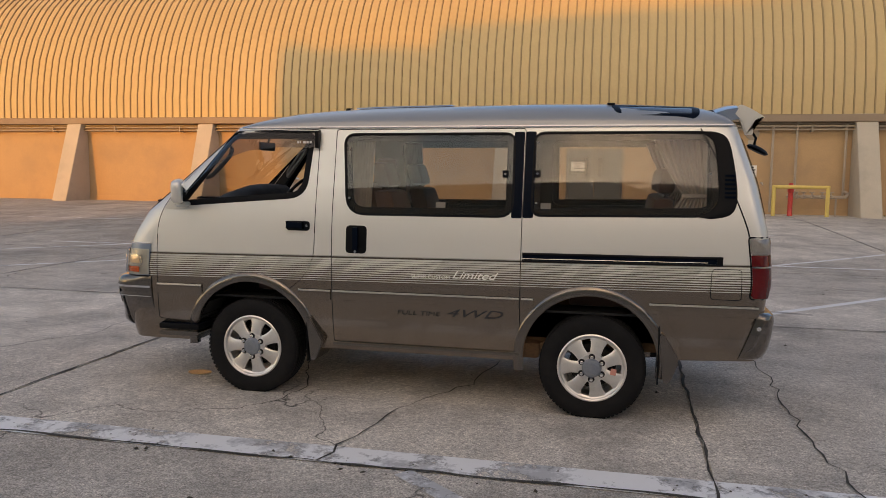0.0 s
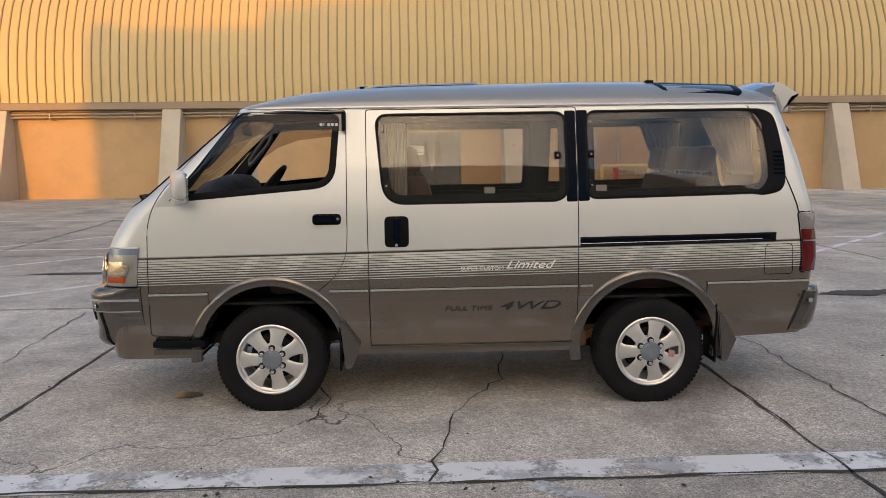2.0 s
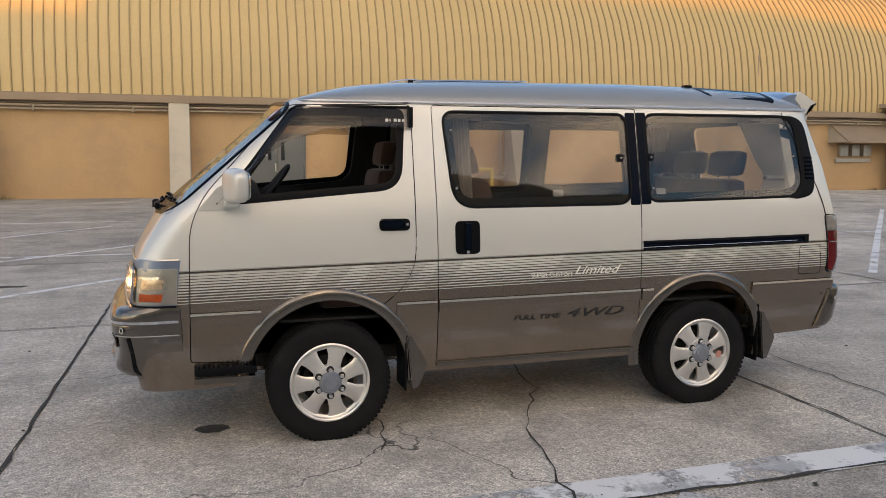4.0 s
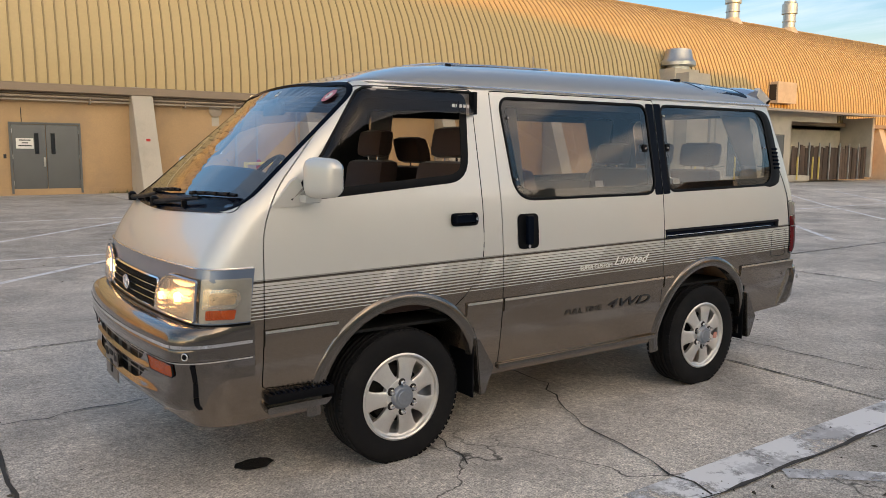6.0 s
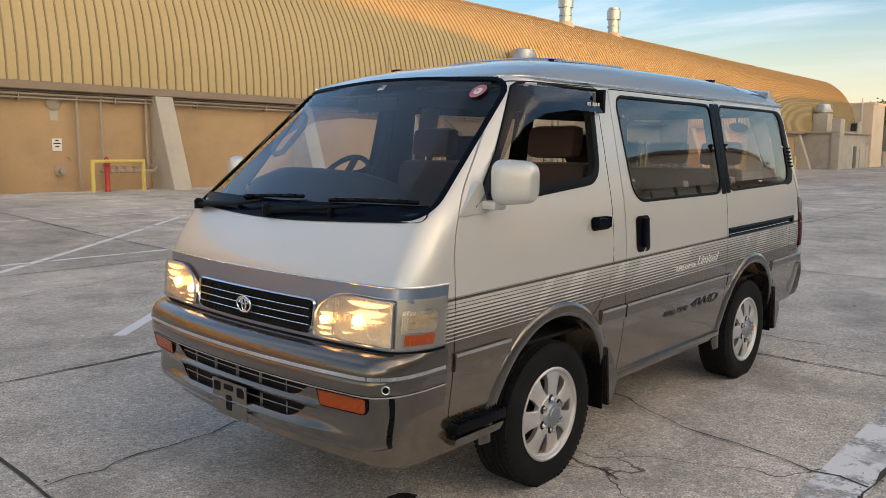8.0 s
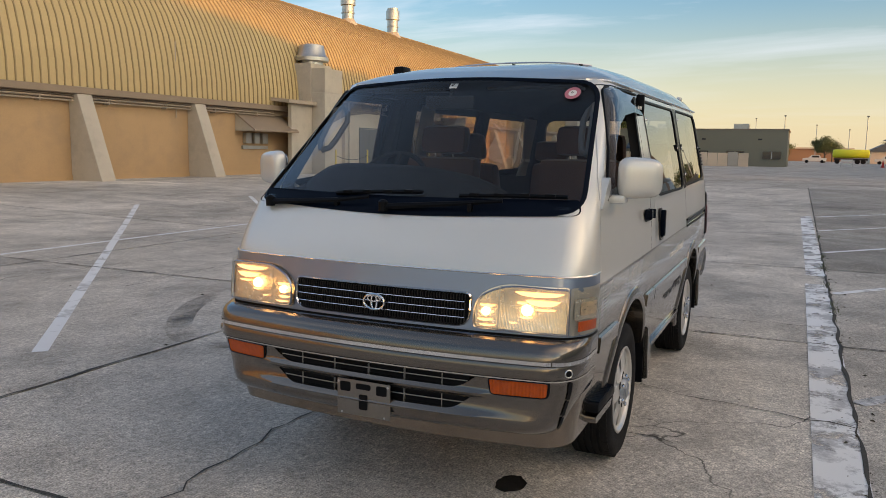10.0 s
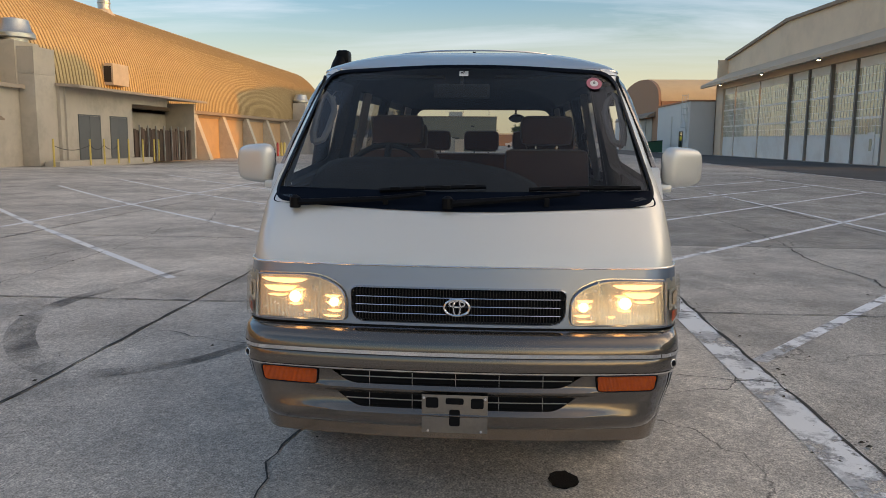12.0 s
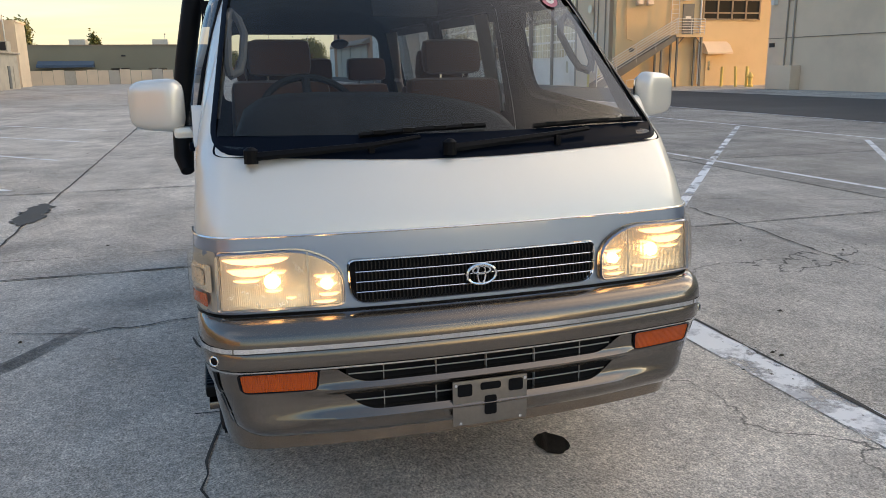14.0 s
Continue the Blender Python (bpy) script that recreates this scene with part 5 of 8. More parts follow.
for k in range(6):
    part("cage_hoop", tubed([(97.3 + 0.42 * math.cos(a), -23.85 + 0.7 * math.sin(a), 3.4 + k * 0.8) for a in np.linspace(0, math.pi, 9)], 0.02, 5), GALV, ld)
for a in (0.5, 1.2, 1.94, 2.64):
    part("cage_bar", tubed([(97.3 + 0.42 * math.cos(a), -23.85 + 0.7 * math.sin(a), 3.4), (97.3 + 0.42 * math.cos(a), -23.85 + 0.7 * math.sin(a), 7.5)], 0.018, 5), GALV, ld)
part("planter_box", boxed(96.5, 98.5, -23.9, -23.0, 0, 0.9), BEIGE, wg)
hg = thing("arched_hangar", (134, -26, 0), "terracotta arched hangar with big sliding doors", "building")
arc = [(116 + 37 * (1 - math.cos(a)) / 2, 7.6 + 4.3 * math.sin(a) ** 0.8) for a in np.linspace(0, math.pi, 19)]
part("gable", prismed([(116, -0.3)] + arc + [(153, -0.3)], "y", -24.4, -24.0), ORANGE, hg)
part("roof", prismed([(a, b + 0.05) for a, b in arc], "y", -70, -24.4), CREAM, hg)
part("side_wall", boxed(116, 153, -70, -24.5, -0.3, 7.6), ORANGE, hg)
for i in range(6):
    part("door_leaf", boxed(120 + i * 4.8, 124.65 + i * 4.8, -24.0, -23.9 + 0.08 * (i % 2), 0, 5.2), PLASTER, hg)
part("canopy", prismed([(-24.0, 6.2), (-22.8, 5.5), (-22.8, 5.2), (-24.0, 5.4)], "x", 118, 151), EAVE, hg)
part("wing", boxed(153, 160, -40, -24.2, -0.3, 6.2), WHITEWALL, hg)


# ---- bits blown over the yard ----
rng = random.Random(21)
LITTER = material("dry_litter", (0.06, 0.05, 0.035), 0.9, per_object=0.3)
vs, fs = [], []
for i in range(520):
    x, y = rng.uniform(-5, 14), rng.uniform(-7, 12)
    if i < 160:
        x, y = rng.uniform(-3, 9), -1.94 + rng.gauss(0, 0.07)
    a, s_ = rng.uniform(0, 6.28), rng.choice((0.004, 0.006, 0.008, 0.011, 0.02))
    u, w = Vector((math.cos(a), math.sin(a), 0)) * s_, Vector((-math.sin(a), math.cos(a), 0)) * s_ * rng.uniform(0.35, 0.8)
    c = Vector((x, y, ground_z(x, y) + 0.007))
    n0 = len(vs)
    vs += [c - u, c + w, c + u, c - w, c + Vector((0, 0, s_ * 0.5))]
    fs += [(n0, n0 + 1, n0 + 4), (n0 + 1, n0 + 2, n0 + 4), (n0 + 2, n0 + 3, n0 + 4), (n0 + 3, n0, n0 + 4)]
me = bpy.data.meshes.new("litter"); me.from_pydata(vs, [], fs); me.materials.append(LITTER)
tagged(new("litter", me), "small dark grit and leaf bits on the concrete", "litter", "", "stuff")
# weeds in the joint beside the painted line and along the hangar foot
vs, fs = [], []
for i in range(700):
    if i < 260:
        x, y = rng.choice((4.6, 6.1, 7.7, 9.0, 12.1)) + rng.gauss(0, 0.25), -1.94 + rng.gauss(0, 0.025)
    else:
        x, y = rng.choice((-6.8, -1.0, 4.4, 10.2, 15.7, 21.5, 3.6, 26.4)) + rng.gauss(0, 0.3), 21.4 - abs(rng.gauss(0, 0.08))
    h = rng.uniform(0.015, 0.05) if i < 260 else rng.uniform(0.04, 0.16)
    a = rng.uniform(0, 6.28)
    b0 = Vector((x, y, ground_z(x, y)))
    t_ = b0 + Vector((math.cos(a) * h * 0.6, math.sin(a) * h * 0.6, h))
    w = Vector((-math.sin(a), math.cos(a), 0)) * h * 0.09
    n0 = len(vs)
    vs += [b0 - w, b0 + w, t_]
    fs.append((n0, n0 + 1, n0 + 2))
me = bpy.data.meshes.new("weeds"); me.from_pydata(vs, [], fs); me.materials.append(LEAF)
tagged(new("weeds", me), "thin dry weeds in joints and along the wall", "weeds", "", "stuff")

# ---- the distance, down the yard ----
def tree(x, y, h, spread, seed, leaves=3200):
    rng = random.Random(seed)
    t = thing("tree", (x, y, 0), "broad green leafy tree beyond the yard", "tree", "far trees")
    part("trunk", tubed([(x, y, -0.1), (x + 0.1, y, h * 0.25), (x, y + 0.1, h * 0.5), (x + 0.15, y, h * 0.8)], 0.2, 8, radii=[h * 0.035, h * 0.028, h * 0.018, h * 0.006]), BARK, t)
    tips = []
    for k in range(9):
        a, z0 = rng.uniform(0, 6.28), h * rng.uniform(0.25, 0.6)
        r = spread * rng.uniform(0.5, 0.95)
        tip = Vector((x + r * math.cos(a), y + r * math.sin(a), z0 + h * rng.uniform(0.12, 0.35)))
        part("limb", tubed([(x, y, z0), ((x + tip.x) / 2, (y + tip.y) / 2, (z0 + tip.z) / 2 + 0.1 * h), tip], 0.05, 5, radii=[h * 0.014, h * 0.009, h * 0.003]), BARK, t)
        tips.append(tip)
    tips += [Vector((x, y, h * 0.85)), Vector((x + spread * 0.3, y, h * 0.8)), Vector((x - spread * 0.2, y - spread * 0.3, h * 0.75))]
    vs, fs = [], []
    for i in range(leaves):
        c = rng.choice(tips) + Vector((rng.gauss(0, spread * 0.22), rng.gauss(0, spread * 0.22), rng.gauss(0, h * 0.07)))
        u = Vector((rng.uniform(-1, 1), rng.uniform(-1, 1), rng.uniform(-1, 1))).normalized()
        w = u.cross(Vector((rng.uniform(-1, 1), rng.uniform(-1, 1), rng.uniform(-1, 1)))).normalized()
        s = h * rng.uniform(0.018, 0.036)
        n0 = len(vs)
        vs += [c - u * s, c + w * s * 0.5, c + u * s, c - w * s * 0.5]
        fs.append((n0, n0 + 1, n0 + 2, n0 + 3))
    me = bpy.data.meshes.new("crown"); me.from_pydata(vs, [], fs); me.materials.append(LEAF)
    tagged(adopt(new("crown", me), t), kind="stuff")


tree(190, -6.2, 6.0, 2.2, 1, 4500)
tree(200, -25.5, 9.2, 3.4, 2, 5000)
tree(205, -20.5, 5.0, 2.5, 3)
tree(178, -29, 5.0, 2.2, 4)
tree(150, 31, 10.5, 2.2, 5)
tree(150, 19, 8.5, 1.0, 6, 1400)
tree(230, 3, 5.0, 3.0, 7)
tree(215, -8.5, 5.5, 2.6, 8)
tree(225, -31, 6.0, 3.0, 9)
tk = thing("tanker", (170, -10.4, 0), "lime yellow tank trailer parked far down the yard", "trailer")
part("tank", lathed([(0.0, -3.3), (0.7, -3.2), (0.85, -2.9), (0.85, 2.9), (0.7, 3.2), (0.0, 3.3)], "y", (170, -10.4, 2.0), 20), LIME, tk, "lime yellow tank")
part("chassis", boxed(169.4, 170.6, -13.4, -7.4, 0.7, 1.1), UNDER, tk)
for y in (-12.6, -11.6, -8.0):
    part("wheel", lathed([(0.0, -0.7), (0.45, -0.7), (0.45, 0.7), (0.0, 0.7)], "x", (170, y, 0.45), 14), RUBBER, tk)
lb = thing("low_building", (190, -20, 0), "low building with dark hipped roof and clerestory", "building")
part("wall", boxed(187, 196, -26, -15, -0.2, 2.6), BEIGE, lb)
part("roof", prismed([(-26.6, 2.6), (-23.5, 4.2), (-17.5, 4.2), (-14.4, 2.6)], "x", 186.5, 196.5), GREYDOOR, lb, "dark roof")
part("clerestory", boxed(188, 194, -21.8, -18.2, 4.1, 5.0), ORANGE, lb)
part("clerestory_roof", boxed(187.6, 194.4, -22.2, -17.8, 5.0, 5.25), GREYDOOR, lb)
ls = thing("long_shed", (240, 5, 0), "long low terracotta shed at the far edge", "building")
part("wall", boxed(236, 244, -14, 40, -0.2, 3.4), ORANGE, ls)
part("roof", boxed(235.5, 244.5, -14.5, 40.5, 3.4, 3.8), BEIGE, ls)
for x, y, w in ((165, -21.5, 4.6), (172, -17.0, 4.4), (160, -24.8, 4.8), (176, -4.0, 4.5)):
    cr = thing("pickup", (x, y, 0), "pale parked car far down the yard", "car", "far cars")
    part("body", prismed(rounded([(y - w / 2, 0.45), (y + w / 2, 0.45), (y + w / 2, 1.0), (y + w * 0.25, 1.1), (y + w * 0.12, 1.65), (y - w * 0.2, 1.65), (y - w * 0.28, 1.1), (y - w / 2, 1.05)], 0.1, 3), "x", x - 0.85, x + 0.85), WHITEWALL, cr)
    part("glass", boxed(x - 0.87, x + 0.87, y - w * 0.2, y + w * 0.12, 1.15, 1.55), DARK_GLASS, cr)
    for e in (-w * 0.32, w * 0.32):
        part("wheel", lathed([(0.0, -0.88), (0.33, -0.88), (0.33, 0.88), (0.0, 0.88)], "x", (x, y + e, 0.33), 12), RUBBER, cr)
for x, y, h in ((175, -13.2, 9.5), (190, -23.6, 12), (210, -4.5, 9), (182, 2.2, 10), (220, 10, 11), (215, -12, 8)):
    lp = thing("lamp_post", (x, y, 0), "tall slim lamp post at the end of the yard", "lamp post", "lamp posts")
    part("pole", tubed([(x, y, 0), (x, y, h)], 0.1, 6), GALV, lp)
    part("lamp_head", boxed(x - 0.6, x + 0.2, y - 0.2, y + 0.2, h - 0.1, h + 0.12), GREYDOOR, lp)
for x, y in ((120, -7.4), (118, -13.6)):
    bc = thing("barricade", (x, y, 0), "white folding road barricade", "barricade", "barricades")
    part("board", boxed(x - 0.03, x + 0.03, y - 0.8, y + 0.8, 0.75, 1.05), WHITEWALL, bc)
    part("board", boxed(x - 0.03, x + 0.03, y - 0.8, y + 0.8, 0.3, 0.5), WHITEWALL, bc)
    for e in (-0.75, 0.75):
        part("leg", tubed([(x - 0.3, y + e, 0), (x, y + e, 1.1), (x + 0.3, y + e, 0)], 0.03, 5), GALV, bc)
single("traffic_cone", lathed([(0.3, 0), (0.3, 0.05), (0.2, 0.06), (0.05, 1.0), (0.0, 1.0)], "z", (119, -11.8, 0), 12), FIRE_RED, "red traffic cone in the far yard", "traffic cone")
bin_ = thing("waste_bin", (106, -21.5, 0), "green steel waste container by the white wing", "dumpster")
part("body", prismed([(-22.5, 0.15), (-20.6, 0.15), (-20.4, 1.5), (-22.5, 1.7)], "x", 104.6, 107.4), GREEN, bin_)
part("lid", prismed([(-22.5, 1.7), (-20.4, 1.5), (-20.35, 1.56), (-22.5, 1.78)], "x", 104.5, 107.5), BLACK, bin_)

# ---- the van: x to the rear from the front axle, y across, the near side at -y ----
van = thing("van", (1.1, 0, 0), "champagne and taupe two-tone passenger van with alloy wheels, parked", "van")
XF = lerp_table([(0.3, -1.02), (0.45, -1.05), (0.6, -1.05), (0.8, -1.04), (1.03, -1.015), (1.12, -0.97), (1.25, -0.885), (1.5, -0.605), (1.84, -0.222), (2.1, -0.1)])
HW = lerp_table([(0.3, 0.785), (0.36, 0.808), (0.41, 0.812), (0.45, 0.821), (0.49, 0.828), (0.55, 0.836), (0.62, 0.8445), (0.70, 0.8515), (0.78, 0.8548), (0.88, 0.8562), (1.0, 0.8535), (1.1, 0.8472), (1.18, 0.840), (1.25, 0.832), (1.32, 0.82), (1.75, 0.732), (1.84, 0.712), (2.1, 0.69)])
XR = lerp_table([(0.3, 3.33), (0.9, 3.385), (1.2, 3.37), (1.5, 3.30), (1.84, 3.18), (2.1, 3.13)])
ZT = lerp_table([(-0.25, 1.845), (-0.16, 1.885), (0.0, 1.925), (0.22, 1.963), (0.44, 1.985), (0.81, 2.003), (1.2, 2.010), (1.9, 2.022), (2.4, 2.02), (2.9, 1.998), (3.1, 1.97), (3.2, 1.93)])
GUTTER = 1.842


def plan(z, inset=0.0):
    """Half the outline of the body at a height, from the middle of the nose round to the middle of the tail."""
    w, f, r = HW(z) - inset, XF(z) + inset * 1.3, XR(z) - inset
    rc = 0.10
    bow = 0.075
    pts = []
    for k in range(15):
        y = (w - rc) * k / 14
        pts.append((f + bow * (y / w) ** 2.2, y))
    xe = pts[-1][0]
    for k in range(1, 9):
        a = math.pi / 2 * k / 8
        pts.append((xe + 0.13 * (1 - math.cos(a)) + 0.02 * math.sin(a), w - rc + rc * math.sin(a)))
    x0, x1 = pts[-1][0], r - 0.1
    for k in range(1, 60):
        x = x0 + (x1 - x0) * k / 60
        pts.append((x, w - 0.02 * max(0, (x - 2.4) / 0.9) ** 2))
    we = w - 0.02 * max(0, (x1 - 2.4) / 0.9) ** 2
    for k in range(0, 7):
        a = math.pi / 2 * k / 6
        pts.append((x1 + 0.08 * math.sin(a), we - 0.1 * (1 - math.cos(a))))
    for k in range(1, 7):
        pts.append((x1 + 0.08 + 0.02 * (k / 6), (we - 0.1) * (1 - k / 6)))
    return pts


def hull(z0, inset=0.0, drop=0.0):
    """The closed body, or, set in, the hollow of the cabin."""
    bm = bmesh.new()
    rings = []

    def ring(half, zs):
        left = [bm.verts.new((x, -y, z)) for (x, y), z in zip(half, zs)]
        right = [None] * len(half)
        for i, ((x, y), z) in enumerate(zip(half, zs)):
            right[i] = left[i] if y < 1e-6 else bm.verts.new((x, y, z))
        return left, right
    top = GUTTER - drop
    for z in list(np.linspace(z0, top, 34)):
        h = plan(z, inset)
        rings.append(ring(h, [z] * len(h)))
    base = plan(GUTTER, inset)
    for s in (0.985, 0.965, 0.94, 0.91, 0.87, 0.82, 0.75, 0.65, 0.5, 0.33, 0.16, 0.04):
        f = (1 - s ** 3.7) ** 0.58
        half, zs = [], []
        for x, y in base:
            sx = min(max(x, 0.6), 2.6)
            px, py = sx + (x - sx) * s, y * s
            half.append((px, py)); zs.append(top + (ZT(px) - GUTTER) * f)
        rings.append(ring(half, zs))
    for (la, ra), (lb, rb) in zip(rings, rings[1:]):
        for k in range(len(la) - 1):
            for a, b, flip in ((la, lb, False), (ra, rb, True)):
                q = (a[k], a[k + 1], b[k + 1], b[k])
                bm.faces.new(q[::-1] if flip else q)
    for (l, r), flip in ((rings[0], True), (rings[-1], False)):
        for k in range(len(l) - 1):
            q = [l[k], l[k + 1], r[k + 1], r[k]]
            q = [v for i, v in enumerate(q) if v not in q[:i]]
            if len(q) > 2:
                bm.faces.new(q[::-1] if flip else q)
    bmesh.ops.recalc_face_normals(bm, faces=bm.faces)
    return bm


def side_y(x, z):
    """Half width of the body's skin at a place on its side."""
    h = plan(min(z, GUTTER))
    xs = [p[0] for p in h]
    i = int(np.argmax([p[1] for p in h[:30]]))
    return float(np.interp(x, xs[14:82], [p[1] for p in h[14:82]]))


def front_x(y, z):
    h = plan(min(z, GUTTER))
    return float(np.interp(abs(y), [p[1] for p in h[:23]], [p[0] for p in h[:23]]))


FRONT_DOOR = rounded([(-0.715, 0.49), (-0.41, 0.47), (-0.40, 0.62), (-0.2, 0.80), (0.0, 0.83), (0.2, 0.78), (0.26, 0.72), (0.40, 0.83), (0.468, 0.95), (0.477, 1.08), (0.477, 1.827), (-0.195, 1.815), (-0.42, 1.57), (-0.63, 1.34), (-0.70, 1.18)], [0.02, 0.01, 0.1, 0.1, 0.1, 0.05, 0.02, 0.08, 0.08, 0.05, 0.03, 0.04, 0.1, 0.1, 0.1], 4)
SLIDE_DOOR = rounded([(0.603, 0.395), (1.868, 0.395), (1.872, 1.832), (0.595, 1.826)], 0.02, 3)
W_FRONT = rounded([(-0.545, 1.296), (0.40, 1.372), (0.437, 1.80), (-0.165, 1.795)], [0.04, 0.12, 0.05, 0.05], 6)
W_MID = rounded([(0.70, 1.262), (1.812, 1.268), (1.806, 1.802), (0.65, 1.796)], [0.13, 0.1, 0.07, 0.08], 7)
W_REAR = rounded([(1.925, 1.278), (3.075, 1.30), (3.03, 1.81), (1.93, 1.806)], [0.07, 0.16, 0.12, 0.07], 7)
WSCREEN = rounded([(-0.79, 1.262), (0.0, 1.232), (0.79, 1.262), (0.682, 1.83), (0.0, 1.86), (-0.682, 1.83)], [0.08, 0.3, 0.08, 0.09, 0.3, 0.09], 6)
W_TAIL = rounded([(-0.66, 1.26), (0.66, 1.26), (0.60, 1.78), (-0.60, 1.78)], 0.09, 6)


def grow(pts, d):
    """An outline moved outwards by d."""
    n = len(pts)
    area = sum(pts[i][0] * pts[(i + 1) % n][1] - pts[(i + 1) % n][0] * pts[i][1] for i in range(n))
    s = 1 if area > 0 else -1
    out = []
    for i in range(n):
        a, b = Vector(pts[i - 1]), Vector(pts[(i + 1) % n])
        t = (b - a)
        if t.length < 1e-9:
            out.append(pts[i]); continue
        t.normalize()
        out.append((pts[i][0] + s * t.y * d, pts[i][1] - s * t.x * d))
    return out


body = part("body", hull(0.34), PAINT, van, "two-tone body shell", 0, False)


def arch_cut(x, zc, r, side):
    bm = bmesh.new()
    pts = [(x + r * math.cos(a), zc + r * math.sin(a)) for a in np.linspace(0, 2 * math.pi, 49)[:-1]]
    y0, y1 = sorted((side * 0.50, side * 0.95))
    prism(bm, pts, "y", y0, y1)
    return bm


ARCHES = ((0.0, 0.355, 0.435), (2.31, 0.37, 0.425))
cabin = hull(0.66, 0.055, 0.05)
cut(body, [cabin])
cut(body, [prismed([(2.70, 0.2), (2.70, 0.40), (3.6, 0.435), (3.6, 0.2)], "y", -1.0, 1.0)])
cut(body, [arch_cut(x, z, r, s) for x, z, r in ARCHES for s in (-1, 1)])
cut(body, [prismed(grow(w, 0.0), "y", -1.0, 1.0) for w in (W_FRONT, W_MID, W_REAR)])
cut(body, [prismed(WSCREEN, "x", -1.2, 0.06), prismed(W_TAIL, "x", 2.95, 3.6)])
doors = {}
for nm, shape, sides in (("front_door", FRONT_DOOR, (-1, 1)), ("sliding_door", SLIDE_DOOR, (-1,))):
    for s in sides:
        d = part(nm, bmesh.new(), PAINT, van, "", 0)
        old = d.data; d.data = body.data.copy(); bpy.data.meshes.remove(old)
        y0, y1 = sorted((s * 0.55, s * 1.0))
        cut(d, [prismed(grow(shape, -0.0025), "y", y0, y1)], "INTERSECT")
        cut(body, [prismed(grow(shape, 0.0025), "y", y0, y1)])
        smooth(d.data, 28)
        doors[nm, s] = d
smooth(body.data, 28)
for o in [body] + list(doors.values()):
    o.data.materials.clear(); o.data.materials.append(PAINT)


def dense(outline, step=0.05):
    """An outline with points added along its long sides, so that it follows a curved skin."""
    out = []
    for a, b in zip(outline, outline[1:] + outline[:1]):
        n = max(1, int(math.hypot(b[0] - a[0], b[1] - a[1]) / step))
        out += [(a[0] + (b[0] - a[0]) * k / n, a[1] + (b[1] - a[1]) * k / n) for k in range(n)]
    return out


def panel(outline, where, off, inner=1.0, rings=5, hole=0.0):
    """A skin over an outline, laid on the body's surface, whole or with its middle left out."""
    outline = dense(list(outline))
    bm = bmesh.new()
    cx, cz = sum(p[0] for p in outline) / len(outline), sum(p[1] for p in outline) / len(outline)
    rows = []
    lo = hole if hole else 0.0
    for k in range(rings + 1):
        s = inner * (lo + (1 - lo) * k / rings)
        if s < 1e-6:
            rows.append([bm.verts.new(where(cx, cz, off))])
            continue
        rows.append([bm.verts.new(where(cx + (p[0] - cx) * s, cz + (p[1] - cz) * s, off)) for p in outline])
    n = len(outline)
    for a, b in zip(rows, rows[1:]):
        for i in range(n):
            j = (i + 1) % n
            if len(a) == 1:
                bm.faces.new((a[0], b[i], b[j]))
            else:
                bm.faces.new((a[i], b[i], b[j], a[j]))
    return bm


def band(outline, where, off, w0, w1, thick=0.0):
    """A border of even width along an outline: from w0 inside to w1 outside it."""
    outline = dense(list(outline))
    bm = bmesh.new()
    a = [bm.verts.new(where(*p, off)) for p in grow(outline, -w0)]
    m_ = [bm.verts.new(where(*p, off + thick)) for p in grow(outline, (w1 - w0) / 2)]
    b = [bm.verts.new(where(*p, off)) for p in grow(outline, w1)]
    n = len(outline)
    for i in range(n):
        j = (i + 1) % n
        bm.faces.new((a[i], m_[i], m_[j], a[j]))
        bm.faces.new((m_[i], b[i], b[j], m_[j]))
    return bm


def on_side(s):
    return lambda x, z, off: (x, s * (side_y(x, z) + off), z)


def on_front(y, z, off):
    return (front_x(y, z) - off, y, z)


def on_tail(y, z, off):
    return (XR(z) - 0.0 + off, y, z)


for s in (-1, 1):
    home = doors.get(("sliding_door", s), body)
    for nm, shape, mat_, own in (("side_window", W_MID, GLASS_TINT, home), ("side_window", W_REAR, GLASS_TINT, body), ("door_window", W_FRONT, None, doors["front_door", s])):
        part("window_seal", band(shape, on_side(s), 0.001, 0.01 if mat_ else 0.035, 0.006, 0.003), BLACK, own, "", 60)
        if mat_:
            g = part(nm, panel(shape, on_side(s), -0.004), mat_, own, "dark tinted glass", 0)
            g.visible_shadow = False
            part("window_border", band(shape, on_side(s), -0.009, 0.05, -0.001), BLACK, own, "black printed border", 60)
# catches, hinge studs and paper labels on the near side's glass
for home, studs, latch, tag in ((doors["sliding_door", -1], ((0.70, 1.69), (0.715, 1.37)), (1.752, 1.54), (1.336, 1.336)), (body, ((3.0, 1.555), (1.955, 1.36), (1.955, 1.74)), (1.957, 1.545), (2.015, 1.342))):
    lx, lz = latch
    part("window_latch", boxed(lx - 0.02, lx + 0.02, -(side_y(lx, lz) + 0.006), -(side_y(lx, lz) - 0.03), lz - 0.024, lz + 0.024, 0.006), BLACK, home, "black window catch")
    for px_, pz_ in studs + (latch,):
        part("window_stud", lathed([(0.0, -0.008), (0.007, -0.007), (0.009, 0.0)], "y", (px_, -(side_y(px_, pz_) + 0.003), pz_), 10), CHROME, home)
    tx, tz = tag
    part("glass_label", panel([(tx - 0.032, tz - 0.018), (tx + 0.032, tz - 0.018), (tx + 0.032, tz + 0.018), (tx - 0.032, tz + 0.018)], on_side(-1), -0.0075), material("grey_label", (0.4, 0.39, 0.37), 0.6), home, "small pale label inside the glass", 0)
